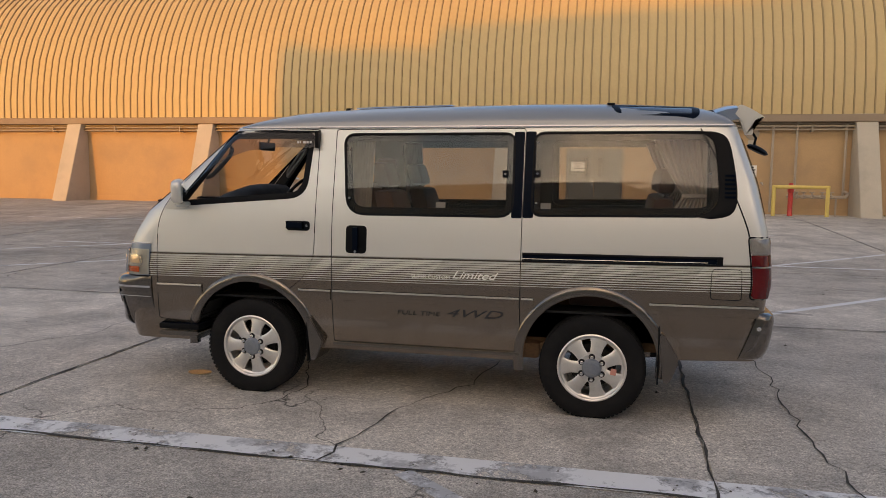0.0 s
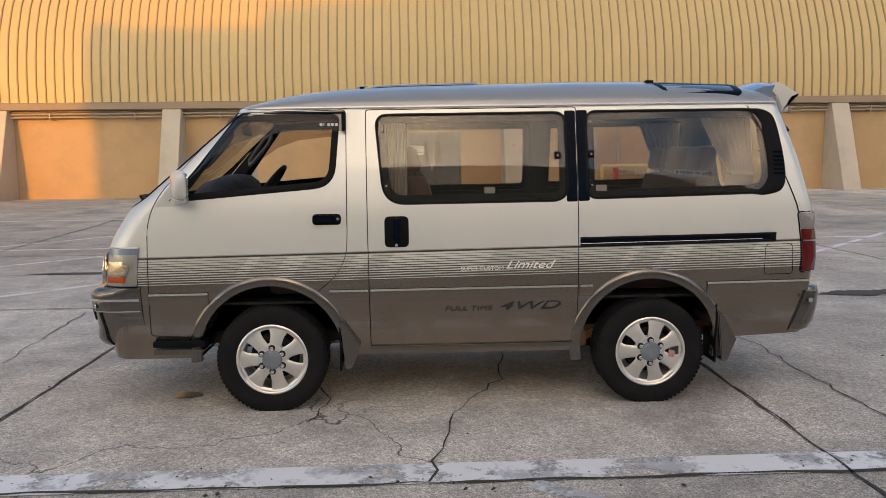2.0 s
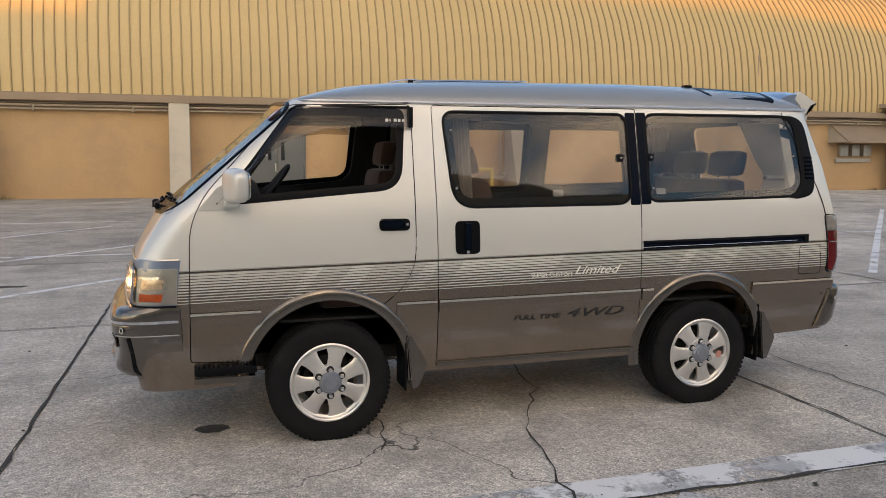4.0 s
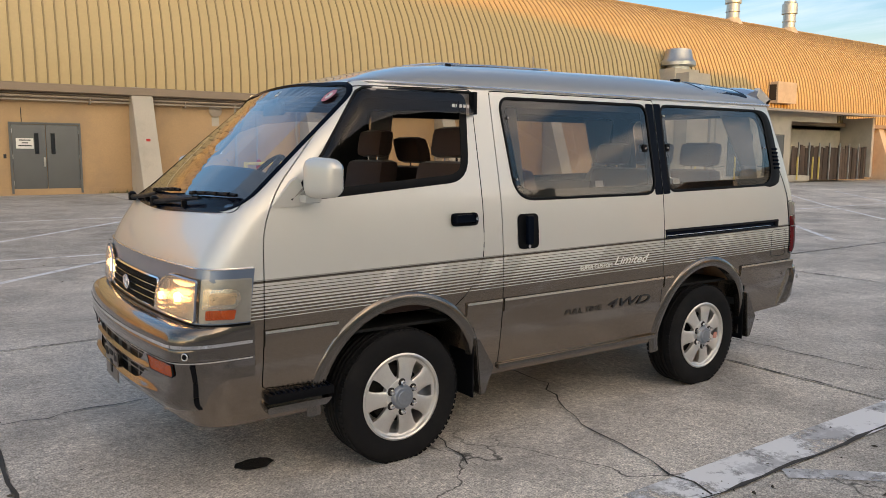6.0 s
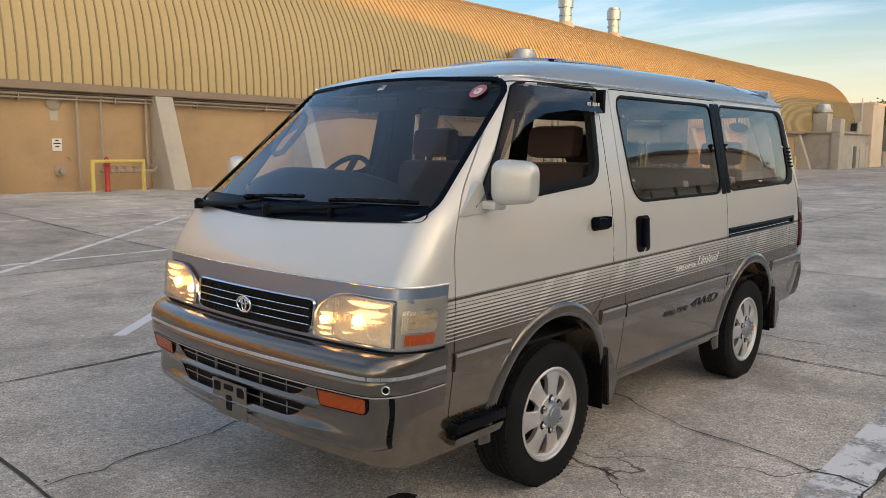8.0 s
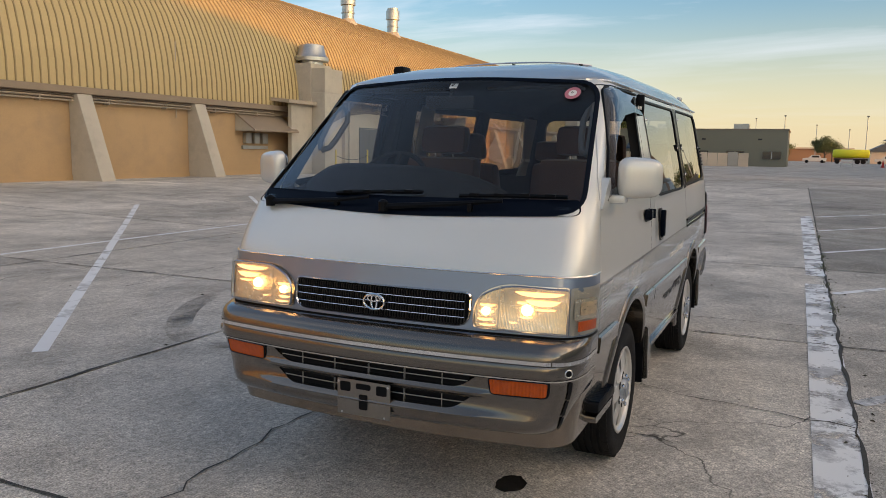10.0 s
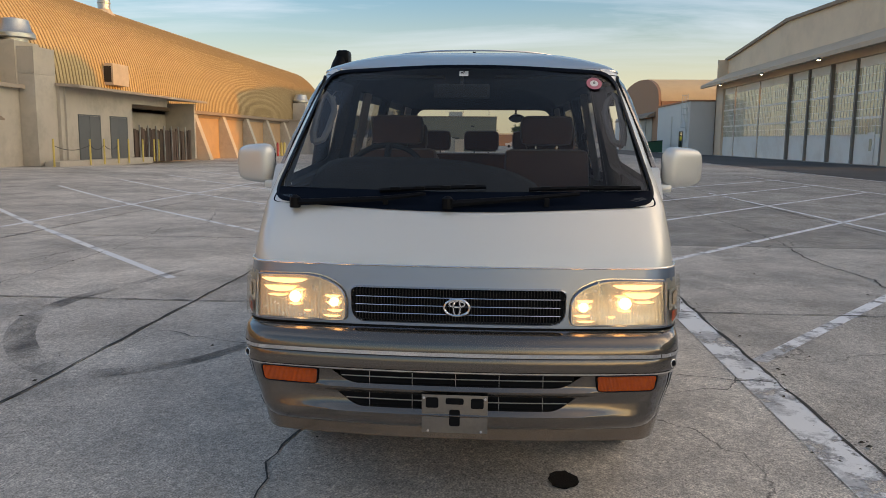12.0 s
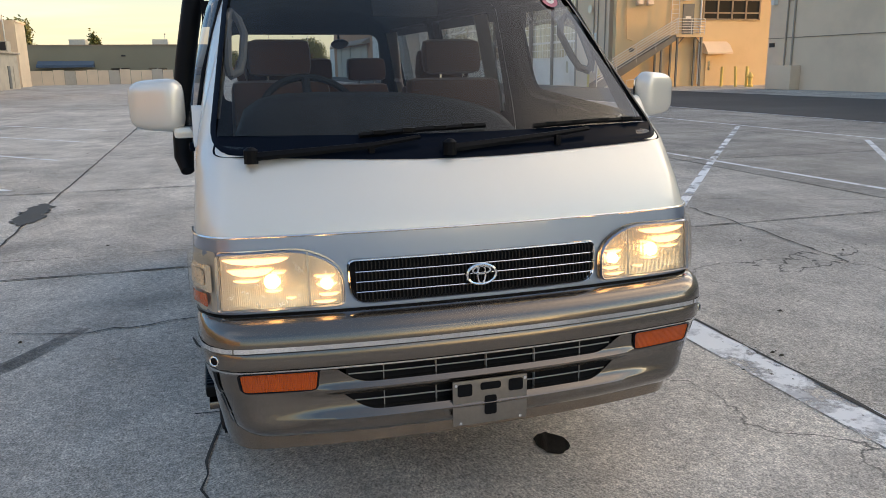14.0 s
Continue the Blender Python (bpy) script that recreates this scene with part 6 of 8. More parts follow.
ws = part("windscreen", panel(WSCREEN, on_front, -0.004), GLASS_CLEAR, van, "raked windscreen", 0)
ws.visible_shadow = False
part("windscreen_seal", band(WSCREEN, on_front, 0.002, 0.012, 0.005, 0.003), BLACK_GLOSS, van, "", 60)
tg = part("rear_window", panel(W_TAIL, on_tail, -0.004), GLASS_CLEAR, van, "", 0)
tg.visible_shadow = False
# cowl below the glass
cowl = [(-0.79, 1.252), (0.0, 1.22), (0.79, 1.252), (0.762, 1.31), (0.0, 1.30), (-0.762, 1.31)]
part("cowl_panel", panel(rounded(cowl, [0.05, 0.3, 0.05, 0.01, 0.01, 0.01], 4), on_front, 0.004), BLACK_GLOSS, van, "", 60)


def roof_z(x, y):
    s = min(abs(y) / 0.70, 1.0)
    return GUTTER + (ZT(x) - GUTTER) * (1 - s ** 3.7) ** 0.58


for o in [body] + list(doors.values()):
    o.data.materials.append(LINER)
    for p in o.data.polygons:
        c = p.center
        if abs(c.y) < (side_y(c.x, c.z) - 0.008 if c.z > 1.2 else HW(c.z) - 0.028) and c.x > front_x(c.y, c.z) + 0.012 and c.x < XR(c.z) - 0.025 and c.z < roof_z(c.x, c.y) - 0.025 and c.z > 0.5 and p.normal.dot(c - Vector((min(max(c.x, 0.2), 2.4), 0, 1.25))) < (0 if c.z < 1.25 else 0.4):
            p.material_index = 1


def wrap(s, z, off=0.0):
    """A place on the nose: s metres round from its middle at a height, off outwards."""
    h = plan(z)[:40]
    d = [0.0]
    for a, b in zip(h, h[1:]):
        d.append(d[-1] + math.hypot(b[0] - a[0], b[1] - a[1]))
    v = abs(s)
    x, y = np.interp(v, d, [p[0] for p in h]), np.interp(v, d, [p[1] for p in h])
    x1, y1 = np.interp(v + 0.02, d, [p[0] for p in h]), np.interp(v + 0.02, d, [p[1] for p in h])
    x0, y0 = np.interp(max(v - 0.02, 0), d, [p[0] for p in h]), np.interp(max(v - 0.02, 0), d, [p[1] for p in h])
    t = Vector((x1 - x0, y1 - y0)).normalized()
    n = Vector((-t.y, t.x))
    return Vector((x + n.x * off, math.copysign(y + n.y * off, s) if s else 0.0, z))


def wrapped(s, z, off):
    return wrap(s, z, off)


def ribbon(pts_a, pts_b):
    bm = bmesh.new()
    a = [bm.verts.new(p) for p in pts_a]; b = [bm.verts.new(p) for p in pts_b]
    for i in range(len(a) - 1):
        bm.faces.new((a[i], a[i + 1], b[i + 1], b[i]))
    return bm


# -- nose panel, grille and lamps --
ss = np.linspace(-1.012, 1.012, 63)
bm = bmesh.new()
rows = [[bm.verts.new(wrap(s, z, 0.006)) for s in ss] for z in np.linspace(0.79, 1.024, 9)]
for a, b in zip(rows, rows[1:]):
    for i in range(len(ss) - 1):
        bm.faces.new((a[i], a[i + 1], b[i + 1], b[i]))
part("nose_panel", bm, SILVER, van, "silver-grey nose panel", 60)
for sg_ in (-1, 1):
    lampset = part("headlamp", panel(rounded([(sg_ * 0.425, 0.808), (sg_ * 0.80, 0.802), (sg_ * 0.795, 0.985), (sg_ * 0.53, 0.99), (sg_ * 0.425, 0.93)], [0.02, 0.01, 0.01, 0.1, 0.06], 5), wrapped, 0.0085), BRIGHT, van, "square headlamp, lit", 60)
    out = rounded([(sg_ * 0.432, 0.815), (sg_ * 0.792, 0.810), (sg_ * 0.788, 0.978), (sg_ * 0.54, 0.982), (sg_ * 0.432, 0.925)], [0.02, 0.01, 0.01, 0.1, 0.06], 5)

    def bowl(s, z, off, m0=sg_ * 0.64, z0=0.895):
        r = min(1.0, math.hypot((s - m0) / 0.17, (z - z0) / 0.085))
        return wrap(s, z, 0.017 - 0.006 * (1 - r * r))
    part("reflector", panel(out, bowl, 0.0, 1.0, 9), REFLECT, lampset, "", 80)
    # glowing strips that stand in for the bulb's reflections in the mirror
    for a0, a1, z0_, h_ in ((0.59, 0.775, 0.962, 0.016), (0.635, 0.765, 0.932, 0.02), (0.60, 0.64, 0.922, 0.006), (0.675, 0.75, 0.90, 0.006), (0.615, 0.66, 0.868, 0.006), (0.575, 0.60, 0.845, 0.006), (0.455, 0.515, 0.905, 0.009), (0.45, 0.51, 0.88, 0.011), (0.445, 0.505, 0.85, 0.008), (0.455, 0.52, 0.828, 0.006)):
        qs = np.linspace(a0, a1, 9)
        part("reflection_strip", ribbon([wrap(sg_ * q, z0_ - h_ * max(0.0, math.sin(math.pi * (q - a0) / (a1 - a0))) ** 0.5, 0.021) for q in qs], [wrap(sg_ * q, z0_ + 0.002 + 0.004 * (q - a0), 0.023) for q in qs]), STEP_GLOW, lampset, "", 60)
    lens = part("lens", panel(out, wrapped, 0.034, 1.0, 6), RIBBED, lampset, "clear ribbed lens", 0)
    lens.visible_shadow = False
    part("lens_rim", band(out, wrapped, 0.022, 0.002, 0.005, 0.008), SILVER, lampset, "", 60)
    part("bulb", lathed([(0.0, -0.02), (0.016, -0.018), (0.019, 0.0), (0.0, 0.006)], "x", wrap(sg_ * 0.48, 0.88, 0.012), 12), BULB, lampset, "glowing side light")
    part("lens_divide", ribbon([wrap(sg_ * 0.53, z, 0.0305) for z in (0.815, 0.98)], [wrap(sg_ * 0.535, z, 0.0305) for z in (0.815, 0.98)]), BRIGHT, lampset)
    part("bulb", lathed([(0.0, -0.02), (0.018, -0.016), (0.024, 0.0), (0.0, 0.006)], "x", wrap(sg_ * 0.64, 0.893, 0.012), 12), BULB, lampset, "glowing bulb")
    cornerl = part("corner_lamp", panel(rounded([(sg_ * 0.803, 0.802), (sg_ * 1.014, 0.802), (sg_ * 1.004, 0.985), (sg_ * 0.80, 0.985)], 0.01, 3), wrapped, 0.0085), GALV, van, "wrap-round corner lamp", 60)
    ci = rounded([(sg_ * 0.815, 0.862), (sg_ * 0.945, 0.862), (sg_ * 0.965, 0.90), (sg_ * 0.945, 0.945), (sg_ * 0.815, 0.945)], [0.01, 0.03, 0.03, 0.03, 0.01], 4)
    part("reflector", panel(ci, wrapped, 0.014), REFLECT, cornerl, "", 60)
    part("amber_block", panel(rounded([(sg_ * 0.832, 0.818), (sg_ * 0.94, 0.818), (sg_ * 0.945, 0.858), (sg_ * 0.832, 0.858)], 0.006, 3), wrapped, 0.017), AMBER, cornerl, "amber marker")
    part("bulb", panel(rounded([(sg_ * 0.84, 0.88), (sg_ * 0.94, 0.88), (sg_ * 0.945, 0.93), (sg_ * 0.84, 0.93)], 0.015, 3), wrapped, 0.016), material("warm_reflex", (0.9, 0.7, 0.5), 0.3, 0.8, 0.5, 0.3, 60, 200), cornerl)
    cl = part("lens", panel(rounded([(sg_ * 0.805, 0.806), (sg_ * 1.011, 0.806), (sg_ * 1.001, 0.981), (sg_ * 0.803, 0.981)], 0.01, 3), wrapped, 0.027, 1.0, 5), CLEAR, cornerl, "", 0)
    cl.visible_shadow = False
GRILLE_BLACK = material("grille_black", (0.004, 0.004, 0.005), 0.6, spec=0.1)
GR = rounded([(-0.405, 0.815), (0.405, 0.815), (0.41, 0.94), (-0.41, 0.94)], [0.05, 0.05, 0.02, 0.02], 5)
grille = part("grille", panel(GR, wrapped, 0.009), GRILLE_BLACK, van, "black grille with bright bars", 60)
part("grille_rim", band(GR, wrapped, 0.010, 0.004, 0.007, 0.008), CHROME, grille, "", 60)
for z in (0.846, 0.877, 0.908):
    part("grille_bar", tubed([wrap(s, z, 0.02) for s in np.linspace(-0.392, 0.392, 33)], 0.0022, 6), CHROME, grille)
bm = bmesh.new()
for z in (0.830, 0.861, 0.892, 0.924):
    for k in range(66):
        s = -0.39 + 0.78 * k / 65
        a = wrap(s, z, 0.012)
        box(bm, a.x - 0.006, a.x + 0.004, a.y - 0.0012, a.y + 0.0012, z - 0.011, z + 0.011)
gt = part("grille_teeth", bm, material("grille_grey", (0.022, 0.02, 0.018), 0.5, spec=0.3), grille, "", 0)
tagged(gt, kind="stuff")
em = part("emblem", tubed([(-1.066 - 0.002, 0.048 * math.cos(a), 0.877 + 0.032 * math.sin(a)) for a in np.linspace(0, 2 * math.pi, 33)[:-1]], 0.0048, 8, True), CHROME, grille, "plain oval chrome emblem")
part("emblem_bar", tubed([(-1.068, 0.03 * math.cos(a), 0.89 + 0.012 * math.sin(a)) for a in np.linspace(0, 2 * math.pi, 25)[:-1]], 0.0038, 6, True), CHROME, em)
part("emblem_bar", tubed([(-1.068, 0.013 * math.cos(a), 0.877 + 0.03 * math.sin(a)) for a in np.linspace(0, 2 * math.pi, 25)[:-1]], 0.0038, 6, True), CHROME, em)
part("hood_trim", tubed([wrap(s, 1.026, 0.006) for s in np.linspace(-1.006, 1.006, 63)], 0.0045, 6), BRIGHT, van, "bright trim strip under the hood")
part("lamp_gap", ribbon([wrap(s, 0.786, 0.009) for s in ss], [wrap(s, 0.797, 0.009) for s in ss]), BLACK, van)

# -- front bumper --
PROFILE = [(0.0, 0.792), (0.5, 0.79), (0.78, 0.778), (0.93, 0.758), (0.985, 0.738), (1.0, 0.722), (1.0, 0.706), (0.95, 0.701), (0.975, 0.695), (0.975, 0.656), (0.93, 0.646), (0.86, 0.64), (0.81, 0.605), (0.785, 0.565), (0.79, 0.53), (0.825, 0.49), (0.83, 0.46), (0.79, 0.437), (0.70, 0.42), (0.55, 0.412), (0.2, 0.412)]
FZ = lerp_table([(0.412, 0.5), (0.42, 0.68), (0.437, 0.82), (0.455, 0.88), (0.475, 0.87), (0.50, 0.80), (0.53, 0.74), (0.565, 0.715), (0.605, 0.745), (0.63, 0.80), (0.64, 0.87)])


def bumper_at(s, f, z, off=0.0):
    p = wrap(s, z)
    q = wrap(s, z, 0.02)
    n = (q - p).normalized()
    reach = 0.105 * (0.10 + 0.90 * max(0.0, -n.x) ** 1.2)
    p = p + n * (reach * f + off)
    tuck = min(max((0.61 - z) / 0.2, 0), 1)
    p.y *= 1 - 0.017 * min(1.0, max(0.0, -n.x) * 2.5) - 0.05 * tuck * tuck * (3 - 2 * tuck)
    return p


def bumper_front():
    bm = bmesh.new()
    sv = [-1.03 + 2.06 * k / 76 for k in range(77)]
    loop = [p for p in PROFILE if p[1] > 0.64] + [(FZ(z), float(z)) for z in np.linspace(0.64, 0.42, 30)] + [(0.2, 0.412), (-0.35, 0.42), (-0.35, 0.78)]

    def blade(s, f, z):
        """How far the two lips under the air slots stand out."""
        e = min(max((0.66 - abs(s)) / 0.22, 0), 1)
        return 0.0 if f < 0.3 else e * e * (3 - 2 * e) * (0.017 * math.exp(-((z - 0.569) / 0.013) ** 2) + 0.016 * math.exp(-((z - 0.482) / 0.014) ** 2))
    rows = [[bm.verts.new(bumper_at(s, f, z, blade(s, f, z))) for f, z in loop] for s in sv]
    m = len(loop)
    for a, b in zip(rows, rows[1:]):
        for k in range(m):
            j = (k + 1) % m
            bm.faces.new((a[k], b[k], b[j], a[j]))
    bm.faces.new(rows[0][::-1]); bm.faces.new(rows[-1])
    bmesh.ops.recalc_face_normals(bm, faces=bm.faces)
    return bm


bumper = part("front_bumper", bumper_front(), TAUPE, van, "taupe bumper with bright strip", 0, False)
cut(bumper, [prismed(rounded([(-0.41, 0.586), (0.41, 0.586), (0.475, 0.636), (-0.475, 0.636)], [0.04, 0.04, 0.006, 0.006], 5), "x", -1.4, -1.0),
             prismed(rounded([(-0.385, 0.498), (0.385, 0.498), (0.455, 0.55), (-0.455, 0.55)], [0.04, 0.04, 0.006, 0.006], 5), "x", -1.4, -0.98)])
smooth(bumper.data, 40)
bumper.data.materials.clear(); bumper.data.materials.append(TAUPE)
part("air_intake", boxed(-1.1, -1.03, -0.445, 0.445, 0.47, 0.64), BLACK, bumper)
for z in (0.611, 0.524):
    part("intake_bar", tubed([bumper_at(s, 0.66, z) for s in np.linspace(-0.44, 0.44, 21)], 0.0022, 6), material("intake_grey", (0.3, 0.29, 0.27), 0.4), bumper)
FIN = material("intake_fin_grey", (0.3, 0.29, 0.27), 0.4)
for y in np.linspace(-0.33, 0.33, 5):
    for z0, z1 in ((0.586, 0.634), (0.498, 0.548)):
        p = bumper_at(y, 0.6, (z0 + z1) / 2)
        part("intake_fin", boxed(p.x - 0.002, p.x + 0.02, y - 0.0012, y + 0.0012, z0, z1), FIN, bumper, "", 0)
bs = np.linspace(-1.02, 1.02, 75)
part("bumper_strip", ribbon([bumper_at(s, 1.0, 0.707, 0.002) for s in bs], [bumper_at(s, 1.0, 0.721, 0.002) for s in bs]), CHROME, bumper, "bright strip", 60)
part("bumper_strip", ribbon([bumper_at(s, 0.9, 0.642, 0.0035) for s in bs], [bumper_at(s, 0.93, 0.648, 0.0035) for s in bs]), BRIGHT, bumper, "", 60)
for g_ in (-1, 1):
    am = rounded([(g_ * 0.54, 0.576), (g_ * 0.745, 0.578), (g_ * 0.75, 0.637), (g_ * 0.53, 0.636)], 0.012, 4)
    ind = part("indicator", panel(am, lambda s, z, off: bumper_at(s, FZ(z) + 0.03, z, off), 0.004), AMBER, bumper, "amber indicator")
    part("indicator_rim", band(am, lambda s, z, off: bumper_at(s, FZ(z) + 0.03, z, off), 0.002, 0.001, 0.006, 0.004), BLACK, ind)
    for z0, z1 in ((0.425, 0.485), (0.49, 0.555), (0.56, 0.634)):
        zs_ = np.linspace(z0, z1, 9)
        part("bumper_slot", ribbon([bumper_at(g_ * 0.800, FZ(z), z, 0.004) for z in zs_], [bumper_at(g_ * 0.814, FZ(z), z, 0.004) for z in zs_]), BLACK, bumper)
    c = bumper_at(g_ * 0.795, 0.975, 0.676)
    n_ = (bumper_at(g_ * 0.795, 0.975, 0.676, 0.01) - c).normalized()
    ring_m = Vector((0, 0, 1)).cross(n_)
    part("sensor_ring", tubed([c + n_ * 0.003 + (ring_m * math.cos(a) + Vector((0, 0, 1)) * math.sin(a)) * 0.014 for a in np.linspace(0, 2 * math.pi, 17)[:-1]], 0.003, 6, True), BRIGHT, bumper, "round black sensor in a bright ring")
    bm = bmesh.new()
    bm.faces.new([bm.verts.new(c + n_ * 0.0035 + (ring_m * math.cos(a) + Vector((0, 0, 1)) * math.sin(a)) * 0.013) for a in np.linspace(0, 2 * math.pi, 17)[:-1]])
    part("sensor_face", bm, BLACK, bumper)
plate = part("plate_bracket", boxed(-1.152, -1.146, -0.124, 0.124, 0.412, 0.56, 0.002), material("brushed_plate", (0.24, 0.22, 0.2), 0.4, 0.8), bumper, "bare metal plate bracket")
for y, z, w, h in ((-0.085, 0.53, 0.024, 0.02), (0.085, 0.53, 0.024, 0.02), (0.0, 0.537, 0.034, 0.012), (0.0, 0.472, 0.02, 0.032)):
    part("bracket_hole", prismed(rounded([(y - w, z - h), (y + w, z - h), (y + w, z + h), (y - w, z + h)], 0.008, 3), "x", -1.1545, -1.1515), BLACK, plate)
for y, z in ((-0.115, 0.549), (0.115, 0.549), (-0.1, 0.421), (0.1, 0.421)):
    part("bolt", lathed([(0.005, -0.004), (0.005, 0.0)], "x", (-1.152, y, z), 8), CHROME, plate)

# -- wipers and washer jets --
for a, b, c in (((0.67, 1.252), (0.30, 1.275), (-0.02, 1.305)), ((0.05, 1.258), (-0.30, 1.285), (-0.64, 1.305))):
    pts = [on_front(a[0], a[1], 0.03), on_front(b[0], b[1], 0.04), on_front((b[0] + c[0]) / 2, (b[1] + c[1]) / 2 + 0.005, 0.04)]
    wip = part("wiper", tubed(pts, 0.009, 6, radii=[0.015, 0.011, 0.008]), BLACK, van, "black windscreen wiper")
    m_ = Vector(pts[2])
    e0, e1 = Vector(on_front(b[0] + 0.03, b[1] + 0.028, 0.018)), Vector(on_front(c[0] - 0.08, c[1] + 0.016, 0.018))
    part("wiper_blade", tubed([e0, (e0 + e1) / 2 + Vector((-0.008, 0, 0.004)), e1], 0.0085, 5), BLACK, wip)
    for k in (0.15, 0.38, 0.62, 0.85):
        q = e0.lerp(e1, k)
        part("blade_claw", boxed(q.x - 0.016, q.x, q.y - 0.02, q.y + 0.02, q.z, q.z + 0.012), BLACK, wip)
    part("wiper_hub", lathed([(0.022, -0.02), (0.022, 0.02), (0.01, 0.03)], "z", pts[0], 10), BLACK, wip)
for y in (0.30, -0.34):
    p = on_front(y, 1.262, 0.015)
    part("washer_jet", boxed(p[0] - 0.012, p[0] + 0.012, y - 0.01, y + 0.01, 1.25, 1.285, 0.005), BLACK, van)

# -- windscreen stickers, cabin mirror --
p = on_front(0.02, 1.815, 0.0)
part("screen_sticker", panel([(0.0, 1.803), (0.042, 1.803), (0.042, 1.828), (0.0, 1.828)], on_front, 0.001), WHITE, ws, "small white sticker")
rd = [(-0.582 + 0.036 * math.cos(a), 1.772 + 0.029 * math.sin(a)) for a in np.linspace(0, 2 * math.pi, 25)[:-1]]
part("screen_sticker", panel(rd, on_front, 0.001), material("red_sticker", (0.5, 0.16, 0.2), 0.5), ws, "round red sticker")
part("sticker_middle", panel([(-0.582 + 0.019 * math.cos(a), 1.772 + 0.015 * math.sin(a)) for a in np.linspace(0, 2 * math.pi, 17)[:-1]], on_front, 0.002), WHITE, ws)

for y, z, size, word in ((0.021, 1.8155, 0.026, "7"), (-0.582, 1.772, 0.024, "6")):
    q = on_front(y, z, 0.005)
    text_part("letter", word, size, pose(q[0], y, z + 0.003, 42, 0, -90), DARK, ws, 0.0004)

# -- wheel arches, flares and flaps --
for x, zc, r in ARCHES:
    for s in (-1, 1):
        bm = bmesh.new()
        prev = None
        a0 = -0.12 if x < 1 else -0.2
        for a in np.linspace(a0, math.pi - a0 * (0.7 if x < 1 else 1), 41):
            row = []
            for dr, off in ((-0.006, -0.04), (-0.006, 0.006), (0.003, 0.012), (0.022, 0.0135), (0.04, 0.009), (0.055, 0.002), (0.06, -0.006)):
                px, pz = x + (r + dr) * math.cos(a), zc + (r + dr) * math.sin(a)
                row.append(bm.verts.new((px, s * (side_y(px, max(pz, 0.36)) + off), pz)))
            if prev:
                for k in range(len(row) - 1):
                    bm.faces.new((prev[k], row[k], row[k + 1], prev[k + 1]))
            prev = row
        part("arch_flare", bm, TAUPE, van, "taupe wheel arch flare", 50)
        # the well behind the tyre
        bm = bmesh.new()
        arcs = [[bm.verts.new((x + (r + 0.012) * math.cos(a), s * y, zc + (r + 0.012) * math.sin(a))) for a in np.linspace(0.02, math.pi - 0.02, 25)] for y in (0.80, 0.52)]
        for k in range(24):
            bm.faces.new((arcs[0][k], arcs[0][k + 1], arcs[1][k + 1], arcs[1][k]))
        bm.faces.new(arcs[1])
        part("wheel_well", bm, UNDER if x < 1 else RUSTY, van, "", 60)
    for s in (-1, 1):
        xf_ = x + r - 0.01 if x < 1 else x + r + 0.005
        z1 = 0.56 if x < 1 else 0.57
        bm = bmesh.new()
        y0, y1 = s * 0.865, s * 0.62
        q = [(xf_ - 0.005, z1), (xf_ + 0.02, z1), (xf_ + 0.115, 0.40), (xf_ + 0.06, 0.265), (xf_ + 0.025, 0.26)]
        prism(bm, q, "y", min(y0, y1), max(y0, y1))
        bmesh.ops.bevel(bm, geom=bm.edges[:], offset=0.006, segments=2, affect="EDGES")
        fl_ = part("mud_flap", bm, TAUPE, van, "taupe mud flap")
        part("flap_rubber", boxed(xf_ - 0.012, xf_ - 0.004, min(y0, y1) + 0.02, max(y0, y1) - 0.02, 0.25, 0.62), BLACK, fl_)

# -- wheels --
TYRE = [(0.215, -0.09), (0.25, -0.1), (0.285, -0.104), (0.315, -0.098), (0.330, -0.085), (0.334, -0.075)]
groove = []
for y in (-0.05, -0.017, 0.017, 0.05):
    groove += [(0.336, y - 0.008), (0.328, y - 0.005), (0.328, y + 0.005), (0.336, y + 0.008)]
TYRE = TYRE + groove + [(r, -h) for r, h in TYRE[::-1]]


